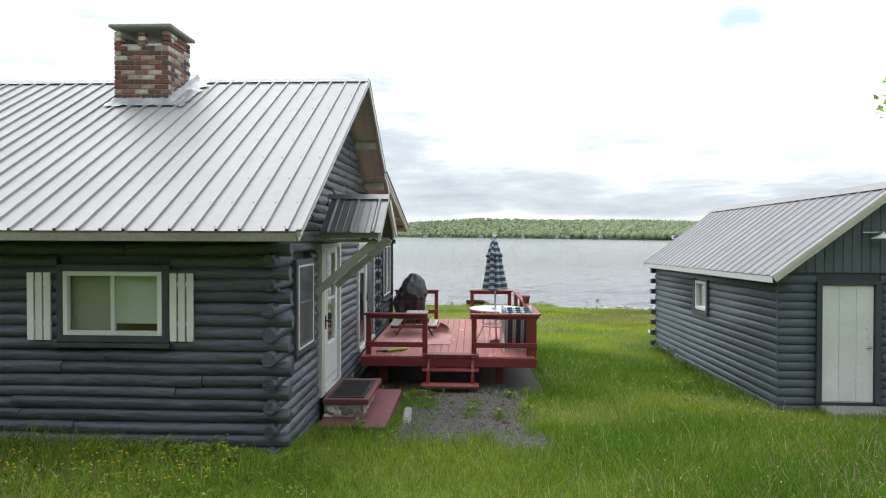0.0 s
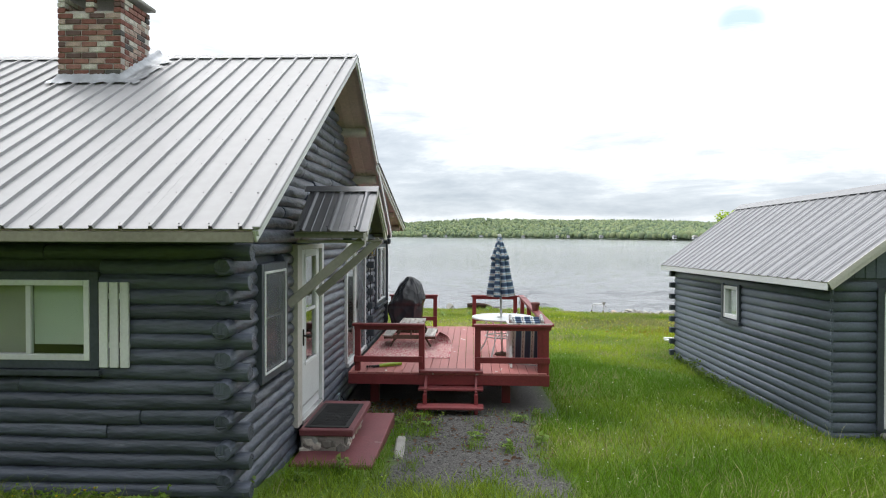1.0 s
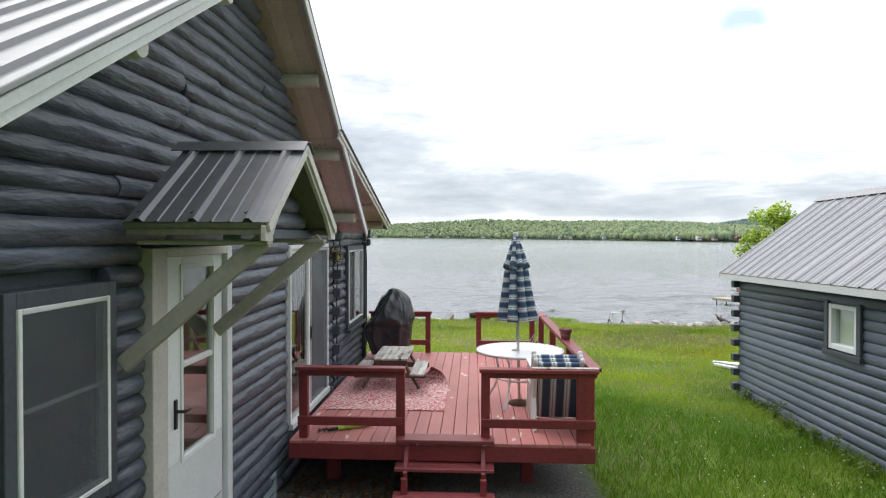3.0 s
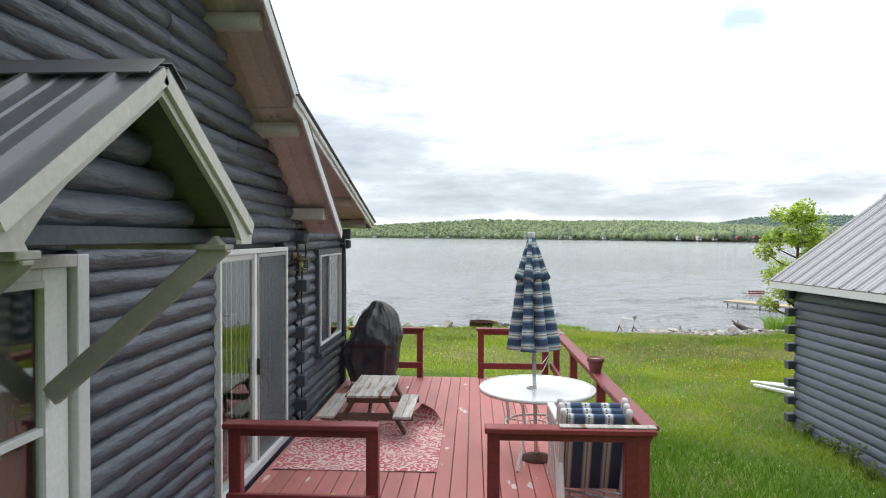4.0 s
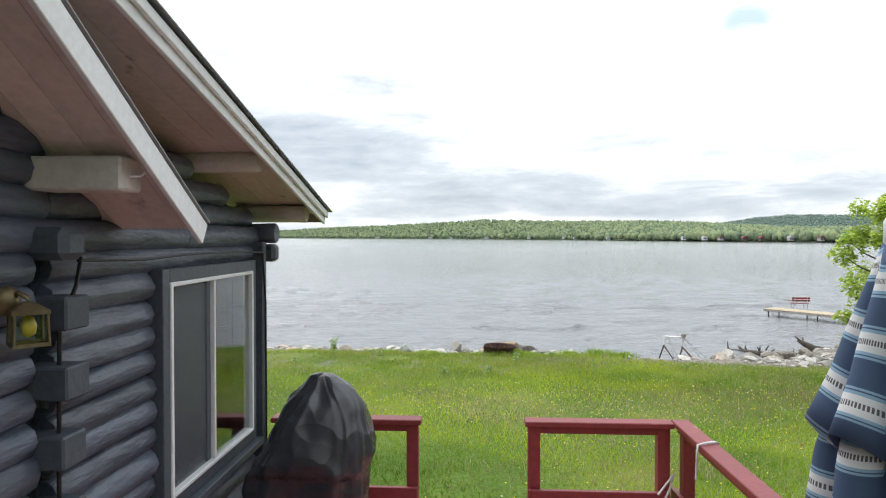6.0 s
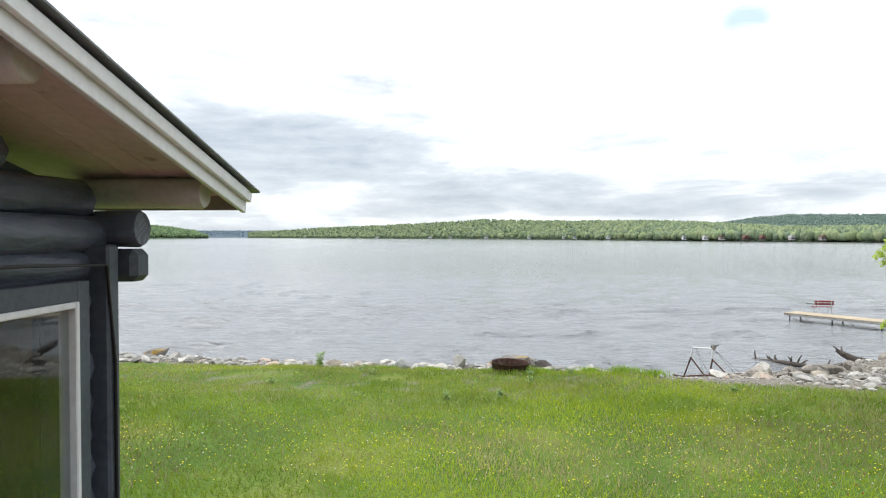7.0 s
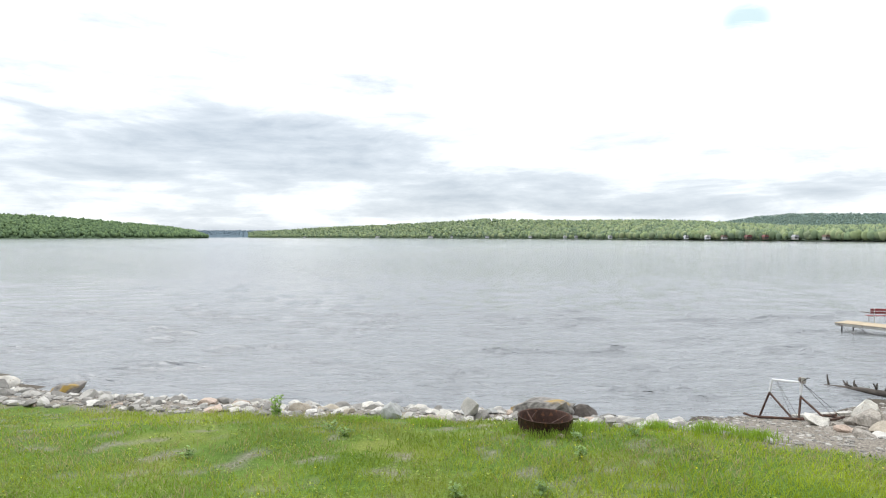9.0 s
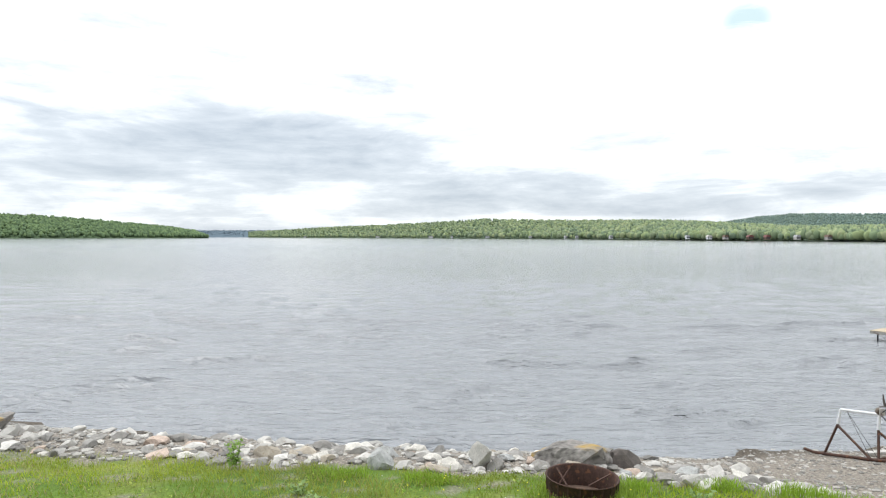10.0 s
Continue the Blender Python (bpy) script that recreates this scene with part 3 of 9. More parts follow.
me.color_attributes.new("cover", "FLOAT_COLOR", "POINT").data.foreach_set("color", [c for t in gt for c in t])


def ground_material():
    m = bpy.data.materials.new("lawn_and_gravel")
    m.use_nodes = True
    n, l = m.node_tree.nodes, m.node_tree.links
    b = n["Principled BSDF"]
    b.inputs["Roughness"].default_value, b.inputs["Specular IOR Level"].default_value = 0.9, 0.2
    co, at, sp = n.new("ShaderNodeTexCoord"), n.new("ShaderNodeAttribute"), n.new("ShaderNodeSeparateColor")
    at.attribute_name = "cover"
    l.new(at.outputs["Color"], sp.inputs[0])

    def noise_ramp(scale, stops, detail=6):
        t, r = n.new("ShaderNodeTexNoise"), n.new("ShaderNodeValToRGB")
        t.inputs["Scale"].default_value, t.inputs["Detail"].default_value = scale, detail
        l.new(co.outputs["Object"], t.inputs["Vector"])
        r.color_ramp.elements[0].position, r.color_ramp.elements[0].color = stops[0][0], (*stops[0][1], 1)
        r.color_ramp.elements[1].position, r.color_ramp.elements[1].color = stops[1][0], (*stops[1][1], 1)
        for p, c in stops[2:]:
            r.color_ramp.elements.new(p).color = (*c, 1)
        l.new(t.outputs["Fac"], r.inputs["Fac"])
        return r.outputs["Color"], t.outputs["Fac"]
    lawn, _ = noise_ramp(0.6, [(0.3, (0.075, 0.14, 0.018)), (0.72, (0.20, 0.235, 0.05)), (0.5, (0.11, 0.185, 0.024))])
    fine, ff = noise_ramp(22, [(0.3, (0.6, 0.6, 0.6)), (0.7, (1.25, 1.25, 1.25))])
    mul = n.new("ShaderNodeMixRGB")
    mul.blend_type, mul.inputs["Fac"].default_value = "MULTIPLY", 0.9
    l.new(lawn, mul.inputs["Color1"])
    l.new(fine, mul.inputs["Color2"])
    grav, _ = noise_ramp(45, [(0.3, (0.055, 0.052, 0.050)), (0.72, (0.21, 0.20, 0.19)), (0.5, (0.10, 0.097, 0.094))], 8)
    beach, bf = noise_ramp(28, [(0.3, (0.10, 0.088, 0.075)), (0.7, (0.40, 0.36, 0.31)), (0.5, (0.22, 0.195, 0.165))], 9)
    m1, m2, m3 = [n.new("ShaderNodeMixRGB") for _ in range(3)]
    l.new(sp.outputs["Red"], m1.inputs["Fac"])
    l.new(mul.outputs["Color"], m1.inputs["Color1"])
    l.new(grav, m1.inputs["Color2"])
    l.new(sp.outputs["Green"], m2.inputs["Fac"])
    l.new(m1.outputs["Color"], m2.inputs["Color1"])
    l.new(beach, m2.inputs["Color2"])
    l.new(sp.outputs["Blue"], m3.inputs["Fac"])
    m3.blend_type = "MULTIPLY"
    l.new(m2.outputs["Color"], m3.inputs["Color1"])
    m3.inputs["Color2"].default_value = (0.42, 0.40, 0.38, 1)
    l.new(m3.outputs["Color"], b.inputs["Base Color"])
    bp = n.new("ShaderNodeBump")
    bp.inputs["Strength"].default_value, bp.inputs["Distance"].default_value = 0.8, 0.03
    l.new(bf, bp.inputs["Height"])
    l.new(bp.outputs[0], b.inputs["Normal"])
    return m


me.materials.append(ground_material())
tagged(new("ground", me), "uneven lawn sloping to a stony lake shore", "ground", kind="structure")


def water_material():
    m = bpy.data.materials.new("grey_lake_water")
    m.use_nodes = True
    n, l = m.node_tree.nodes, m.node_tree.links
    b = n["Principled BSDF"]
    b.inputs["Base Color"].default_value = (0.262, 0.276, 0.294, 1)
    b.inputs["Roughness"].default_value, b.inputs["IOR"].default_value = 0.11, 1.33
    co = n.new("ShaderNodeTexCoord")
    hs = []
    for scale, sx in ((0.5, 0.3), (1.9, 0.34), (5.5, 0.36)):
        mp, t = n.new("ShaderNodeMapping"), n.new("ShaderNodeTexNoise")
        mp.inputs["Scale"].default_value = (sx, 1, 1)
        mp.inputs["Rotation"].default_value = (0, 0, radians(12))
        t.inputs["Scale"].default_value, t.inputs["Detail"].default_value = scale, 4
        t.inputs["Distortion"].default_value = 0.3
        l.new(co.outputs["Object"], mp.inputs["Vector"])
        l.new(mp.outputs[0], t.inputs["Vector"])
        hs.append(t.outputs["Fac"])
    sp, fd = n.new("ShaderNodeSeparateXYZ"), n.new("ShaderNodeMapRange")
    l.new(co.outputs["Object"], sp.inputs[0])
    fd.inputs["From Min"].default_value, fd.inputs["From Max"].default_value = 45, 420
    fd.inputs["To Min"].default_value, fd.inputs["To Max"].default_value = 0.8, 0.08
    l.new(sp.outputs["Y"], fd.inputs["Value"])
    fade = fd.outputs["Result"]
    prev = None
    for h, d in zip(hs, (0.14, 0.36, 0.22)):
        bp = n.new("ShaderNodeBump")
        bp.inputs["Strength"].default_value, bp.inputs["Distance"].default_value = 0.75, d
        l.new(fade, bp.inputs["Strength"])
        l.new(h, bp.inputs["Height"])
        if prev:
            l.new(prev, bp.inputs["Normal"])
        prev = bp.outputs[0]
    l.new(prev, b.inputs["Normal"])
    return m


wx = np.unique(np.concatenate([np.linspace(-4500, -120, 8), np.linspace(-120, -30, 30), np.linspace(-30, 40, 230), np.linspace(40, 150, 30), np.linspace(150, 4500, 8)]))
wy = np.unique(np.concatenate([np.linspace(28, 60, 240), np.linspace(60, 120, 60), np.linspace(120, 4900, 12)]))


def wave(x, y):
    if y > 115 or abs(x) > 115:
        return 0.0
    fade = smooth(115, 60, y) * smooth(115, 50, abs(x))
    w = y - 0.22 * x + 2.2 * noise.noise((x * 0.07, y * 0.1, 0))
    s = 0.5 + 0.5 * math.sin(w * 2 * math.pi / 2.6)
    a = 0.5 + 0.5 * noise.noise((x * 0.11, y * 0.3, 5))
    r = 1 - abs(noise.noise((x * 0.30 + 3, (y - 0.12 * x) * 0.95, 8)))
    crest = max(0.0, r - 0.92) / 0.08 * smooth(0.0, 0.4, noise.noise((x * 0.28, y * 0.5, 11)))
    off = y - shore_line(x) - 1.3 - 0.5 * noise.noise((x * 0.3, 0, 4))
    swash = 0.13 * math.exp(-(off / 0.22) ** 2) * smooth(-0.15, 0.25, noise.noise((x * 0.22, 1.7, 9)))
    return fade * (0.06 * a * (s ** 2 - 0.4) + 0.05 * noise.noise((x * 0.5, y * 1.3, 2)) + 0.15 * crest + swash)


wv = [(x, y, WATER + wave(x, y)) for y in wy for x in wx]
nwx = len(wx)
wf = [(j * nwx + i, j * nwx + i + 1, (j + 1) * nwx + i + 1, (j + 1) * nwx + i) for j in range(len(wy) - 1) for i in range(nwx - 1)]
me = bpy.data.meshes.new("water")
me.from_pydata(wv, [], wf)
me.polygons.foreach_set("use_smooth", [True] * len(wf))
me.materials.append(water_material())
tagged(new("water", me), "grey rippled lake under an overcast sky", "lake", kind="structure")


def tint_mesh(name, v, f, cols, mat, smooth_shade=False):
    """A mesh whose faces each carry a colour of their own; the far woods' includes haze."""
    me = bpy.data.meshes.new(name)
    me.from_pydata(v, [], f)
    if smooth_shade:
        me.polygons.foreach_set("use_smooth", [True] * len(f))
    a = me.color_attributes.new("tint", "FLOAT_COLOR", "POINT")
    a.data.foreach_set("color", np.asarray(cols, dtype=np.float32).ravel())
    me.materials.append(mat)
    return me


ICO = bmesh.new()
bmesh.ops.create_icosphere(ICO, subdivisions=1, radius=1)
ICO_V = np.array([v.co[:] for v in ICO.verts])
ICO_F = [tuple(v.index for v in f.verts) for f in ICO.faces]
ICO.free()
F_LENS = 1568 / 2 / math.tan(radians(34.5))
YAW = -0.0532


def bearing(u):
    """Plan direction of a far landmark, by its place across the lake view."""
    a = math.atan((u - 784) / F_LENS) + YAW
    return math.sin(a) / math.cos(a - YAW), math.cos(a) / math.cos(a - YAW)


def far_point(u, d, z):
    bx, by = bearing(u)
    return (-0.3 + bx * d, 16 + by * d, z)


def wood_land(name, label, shore, crest, heights, colours, count, size, deep, seed):
    """A wooded slope: a land sheet from the shore up to the crest, set with many small crowns."""
    rng = random.Random(seed)
    us = [shore[0][0] + (shore[-1][0] - shore[0][0]) * i / 60 for i in range(61)]
    v, f, c = [], [], []
    for u in us:
        d0, d1, h = lerp_table(u, shore), lerp_table(u, crest), lerp_table(u, heights)
        for k in range(5):
            t = k / 4
            v.append(far_point(u, d0 + (d1 - d0) * t, WATER - 1 + (h - size * 0.9 - WATER) * t ** 0.8 + (1.5 if k else 0)))
            c.append((*[q * 0.9 for q in colours[0]], 1))
        v.append(far_point(u, d1 * 1.1, WATER - 5))
        c.append((0.03, 0.05, 0.02, 1))
    for i in range(60):
        for k in range(5):
            f.append((i * 6 + k, (i + 1) * 6 + k, (i + 1) * 6 + k + 1, i * 6 + k + 1))
    for _ in range(count):
        u = rng.uniform(shore[0][0], shore[-1][0])
        d0, d1, h = lerp_table(u, shore), lerp_table(u, crest), lerp_table(u, heights)
        t = rng.random() ** deep
        d = d0 * 1.004 + (d1 - d0) * t
        z = WATER + (h - size * 0.9 - WATER) * t ** 0.8 + 1
        px, py, pz = far_point(u, d, z)
        conifer = rng.random() < 0.16
        s = size * rng.uniform(0.65, 1.15)
        w = s * (rng.uniform(0.16, 0.24) if conifer else rng.uniform(0.34, 0.5))
        col = rng.choice(colours[1:])
        if conifer:
            col = tuple(q * 0.8 for q in colours[0])
            s *= 1.15
        k = rng.uniform(0.86, 1.14)
        o = len(v)
        if conifer:
            n = 6
            for r, hh in ((w, 0.12), (w * 0.7, 0.5)):
                v += [(px + r * math.cos(6.283 * q / n), py + r * math.sin(6.283 * q / n), pz + hh * s) for q in range(n)]
            v.append((px, py, pz + s))
            f += [(o + q, o + (q + 1) % n, o + n + (q + 1) % n, o + n + q) for q in range(n)]
            f += [(o + n + q, o + n + (q + 1) % n, o + 2 * n) for q in range(n)]
            c += [(*[q * k for q in col], 1)] * (2 * n + 1)
        else:
            jit = np.array([rng.uniform(0.72, 1.2) for _ in range(12)])[:, None]
            q = ICO_V * jit * np.array([w, w, s * 0.5]) + np.array([px, py, pz + s * 0.5])
            v += [tuple(p) for p in q]
            f += [tuple(i + o for i in t3) for t3 in ICO_F]
            c += [(*[q2 * k for q2 in col], 1)] * 12
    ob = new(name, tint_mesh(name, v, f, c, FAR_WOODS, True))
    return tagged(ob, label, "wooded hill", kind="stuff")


# far-shore greens made paler and greyer: haze put into the base colour
HAZY_GREENS = [(0.15, 0.20, 0.135), (0.22, 0.28, 0.155), (0.265, 0.325, 0.165), (0.19, 0.25, 0.145), (0.295, 0.34, 0.19), (0.165, 0.22, 0.145), (0.24, 0.29, 0.18)]
MAIN_SHORE = [(440, 2900), (560, 2200), (650, 1800), (860, 1290), (1080, 900), (1250, 690), (1568, 520), (1900, 430)]
wood_land("far_shore_woods", "light green wooded slope across the lake, haze in its colours", MAIN_SHORE,
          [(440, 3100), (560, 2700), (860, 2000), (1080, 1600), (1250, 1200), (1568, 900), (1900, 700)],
          [(440, 26), (560, 42), (700, 49), (860, 58), (1000, 47), (1140, 40), (1270, 28), (1400, 19), (1568, 17), (1900, 15)], HAZY_GREENS, 15500, 9.0, 1.4, 3)
# ridges tinted bluer the farther off: haze put into the crown colours
wood_land("far_ridge", "wooded ridge behind the far shore, tinted blue-green for haze", [(1180, 1700), (1900, 1500)], [(1180, 2300), (1900, 2300)],
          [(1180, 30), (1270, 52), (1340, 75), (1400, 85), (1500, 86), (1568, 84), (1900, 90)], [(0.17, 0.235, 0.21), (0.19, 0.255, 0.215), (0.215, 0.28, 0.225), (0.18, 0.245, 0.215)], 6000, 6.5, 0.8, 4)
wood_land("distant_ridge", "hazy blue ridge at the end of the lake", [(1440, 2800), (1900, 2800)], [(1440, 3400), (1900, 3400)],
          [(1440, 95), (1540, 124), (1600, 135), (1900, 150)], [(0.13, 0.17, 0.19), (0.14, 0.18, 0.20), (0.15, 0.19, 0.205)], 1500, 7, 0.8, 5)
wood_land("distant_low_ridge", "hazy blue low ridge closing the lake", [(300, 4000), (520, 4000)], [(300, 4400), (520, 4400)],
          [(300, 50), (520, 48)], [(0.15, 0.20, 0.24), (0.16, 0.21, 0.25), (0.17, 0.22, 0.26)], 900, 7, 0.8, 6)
wood_land("wooded_headland", "dark green wooded headland", [(-420, 1400), (0, 1700), (200, 1850), (368, 2000)], [(-420, 1900), (0, 2000), (200, 2100), (368, 2080)],
          [(-420, 70), (0, 76), (90, 70), (180, 58), (300, 36), (345, 24), (368, 6)], [(0.12, 0.175, 0.10), (0.14, 0.205, 0.105), (0.17, 0.24, 0.115), (0.13, 0.19, 0.105)], 8000, 12, 0.9, 8)

# ---- log cabin ----
GX = -1.55          # face of the gable wall
FY = 6.38           # face of the long wall
COURSE, LR = 0.132, 0.078
RIDGE = (10.15, 5.0)
EAVE_F, EAVE_B = (5.80, 2.46), (14.2, 2.465)
EXT_TOP, EXT_END = (12.40, 3.60), (16.62, 2.625)
RAKE_X, BACK_RAKE, EXT_RAKE, WEST_X, EXT_Y = -1.20, -1.175, -1.18, -9.6, 16.10
cabin = thing("log_cabin", "dark slate-painted log cabin with a light grey metal roof", "cabin")


def roof_z(y):
    """Top of the roof over the gable."""
    if y < RIDGE[0]:
        return EAVE_F[1] + (y - EAVE_F[0]) * (RIDGE[1] - EAVE_F[1]) / (RIDGE[0] - EAVE_F[0])
    a = EAVE_B[1] + (EAVE_B[0] - y) * (RIDGE[1] - EAVE_B[1]) / (EAVE_B[0] - RIDGE[0])
    if y > EXT_TOP[0]:
        return EXT_END[1] + (EXT_END[0] - y) * (EXT_TOP[1] - EXT_END[1]) / (EXT_END[0] - EXT_TOP[0])
    return a


# openings of the gable wall: y0, y1, z0, z1
WIN1, DOOR, SLIDER, WIN2 = (7.0, 7.86, 0.96, 2.13), (8.25, 9.56, 0.17, 2.30), (11.29, 13.12, 0.27, 2.28), (14.47, 15.89, 0.90, 2.225)
OPEN_G = [WIN1, DOOR, SLIDER, WIN2]
WIN_F = (-4.045, -2.785, 1.235, 2.09)     # opening of the long wall: x0, x1, z0, z1

wall_gable = part("gable_wall", Kit(), LOG, cabin)
wall_long = part("long_wall", Kit(), LOG, cabin)


def core(kit, axis, a0, a1, z0, z1, t0, t1, holes):
    """A plain wall behind the logs with holes through it."""
    cu = sorted({a0, a1, *[h[0] for h in holes], *[h[1] for h in holes]})
    cz = sorted({z0, z1, *[h[2] for h in holes], *[h[3] for h in holes]})
    for p, q in zip(cu, cu[1:]):
        for r, s in zip(cz, cz[1:]):
            if any(h[0] <= (p + q) / 2 <= h[1] and h[2] <= (r + s) / 2 <= h[3] for h in holes):
                continue
            kit.box((t0, p, r) if axis == "y" else (p, t0, r), (t1, q, s) if axis == "y" else (q, t1, s), 0.0005)


kg = Kit()
core(kg, "y", FY + 0.06, EXT_Y, -0.5, 2.32, GX - 0.22, GX - 0.135, OPEN_G)
gable_poly = [(FY + 0.06, 2.32), (EXT_Y, 2.32)] + [(y, roof_z(y) - 0.17) for y in (EXT_Y, EXT_TOP[0] + 0.1, RIDGE[0], FY + 0.1)]
kg.prism(gable_poly, "x", GX - 0.26, GX - 0.185)
wall_gable.data = kg.mesh("gable_wall", DARK_TRIM)
kf = Kit()
core(kf, "x", WEST_X + 0.4, GX - 0.165, -0.4, 2.42, FY + 0.075, FY + 0.16, [WIN_F])
wall_long.data = kf.mesh("long_wall", DARK_TRIM)
kb = Kit()
kb.box((WEST_X + 0.4, EXT_Y - 0.1, -0.8), (GX - 0.17, EXT_Y, 2.45))
kb.box((WEST_X + 0.3, FY + 0.1, -0.5), (WEST_X + 0.4, EXT_Y, 2.4))
kb.box((WEST_X + 0.41, FY + 0.17, 0.12), (GX - 0.17, EXT_Y - 0.11, 0.2))
kb.box((-4.9, FY + 0.17, 0.2), (-4.8, EXT_Y - 0.11, 2.4))
part("interior_shell", kb, DARK_INSIDE, cabin, "dim plain interior walls and floor")
kc = Kit()
kc.box((WEST_X + 0.4, FY + 0.17, 2.42), (GX - 0.17, EXT_Y - 0.12, 2.46))
part("ceiling", kc, DARK_INSIDE, cabin)


def free_runs(a, b, z, holes):
    runs = [(a, b)]
    for h in holes:
        if z + LR * 0.6 > h[2] and z - LR * 0.6 < h[3]:
            runs = [r for p, q in runs for r in ((p, min(q, h[0] - 0.005)), (max(p, h[1] + 0.005), q)) if r[1] - r[0] > 0.05]
    return runs


def split(a, b, lo=1.3, hi=3.4):
    """Butt joints along a long course."""
    out = []
    while b - a > hi:
        m = a + RNG.uniform(lo, hi)
        if b - m < 0.5:
            break
        out.append((a, m))
        a = m + 0.004
    return out + [(a, b)]


# long wall: courses run along x, every second one passes the corner
n_course = 19
for k in range(n_course):
    z = 0.02 + k * COURSE
    end = GX + 0.105 + RNG.uniform(-0.02, 0.015) if k % 2 else GX - 0.04
    for p, q in free_runs(WEST_X + 0.4, end, z, [WIN_F]):
        for a, b in split(p, q):
            r = LR * RNG.uniform(0.92, 1.08)
            part("log", log_kit((a, FY + 0.075 + RNG.uniform(-0.012, 0.008), z + RNG.uniform(-0.006, 0.006)), (b, FY + 0.075 + RNG.uniform(-0.012, 0.008), z + RNG.uniform(-0.006, 0.006)), r), LOG, wall_long)
# gable wall: courses run along y
k = -2
while True:
    z = 0.02 + k * COURSE + (0.004 * (k % 3))
    if z > 4.75:
        break
    lo = FY - 0.12 + RNG.uniform(-0.03, 0.03) if (k % 2 == 0 and z < 2.32) else FY + 0.16
    hi = EXT_Y - 0.02
    if z > 2.25:
        f = (RIDGE[1] - EAVE_F[1]) / (RIDGE[0] - EAVE_F[0])
        lo = max(lo, EAVE_F[0] + (z + 0.23 - EAVE_F[1]) / f)
        ye = EXT_END[0] - (z + 0.20 - EXT_END[1]) / ((EXT_TOP[1] - EXT_END[1]) / (EXT_END[0] - EXT_TOP[0]))
        ym = EAVE_B[0] - (z + 0.22 - EAVE_B[1]) / ((RIDGE[1] - EAVE_B[1]) / (EAVE_B[0] - RIDGE[0]))
        hi = min(hi, ye if ye > EXT_TOP[0] else ym)
    if hi - lo < 0.2:
        break
    rough = 1.0 if z > 2.4 else 0.5
    back = 0.14 if z > 2.4 else 0.095
    for p, q in free_runs(lo, hi, z, OPEN_G):
        if p < 13.6 < q and z < 2.35:
            bits = split(p, 13.55) + [(13.66, q)]
        else:
            bits = split(p, q, 0.9, 2.6)
        for a, b in bits:
            if b - a < 0.04:
                continue
            r = LR * RNG.uniform(0.92, 1.1)
            d0, d1 = RNG.uniform(-0.012, 0.012) * rough, RNG.uniform(-0.012, 0.012) * rough
            part("log", log_kit((GX - back + RNG.uniform(-0.02, 0.012) * rough, a, z + d0), (GX - back + RNG.uniform(-0.02, 0.012) * rough, b, z + d1), r, wob=0.012 * rough, step=0.14, rough=1.5 * rough + 0.5), LOG, wall_gable)
    k += 1
# sawn ends of the cross wall and the far corner
for k in range(8):
    z = 0.48 + k * 0.27
    if z < 2.5:
        part("log_end", Kit().box((GX - 0.1, 13.54, z - 0.065), (GX + 0.085 + RNG.uniform(-0.015, 0.015), 13.69, z + 0.065), 0.008 if z < 2.3 else 0.03), LOG_END, wall_gable, "square sawn dark log end")
part("corner_post", Kit().box((GX - 0.1, EXT_Y - 0.14, -0.5), (GX + 0.045, EXT_Y - 0.06, 2.36), 0.01), DARK_TRIM, wall_gable)
part("log_end", Kit().box((GX - 0.1, EXT_Y - 0.04, 2.205), (GX + 0.10, EXT_Y + 0.09, 2.34), 0.025), LOG_END, wall_gable)
part("log_end", log_kit((GX - 0.15, EXT_Y + 0.02, 2.425), (GX + 0.10, EXT_Y + 0.02, 2.425), 0.075, 12), LOG, wall_gable)
part("skirt_board", Kit().box((GX - 0.06, 9.95, -0.42), (GX - 0.03, 10.9, -0.05), 0.005), PALE_BLUE, cabin, "pale blue-grey skirting board")
part("foundation", Kit().box((WEST_X + 0.5, FY + 0.14, -0.8), (GX - 0.17, EXT_Y - 0.2, -0.02), 0.01), CONCRETE, cabin, "pale concrete footing")

# ---- roof ----
roof = part("roof", Kit(), ROOF, cabin)


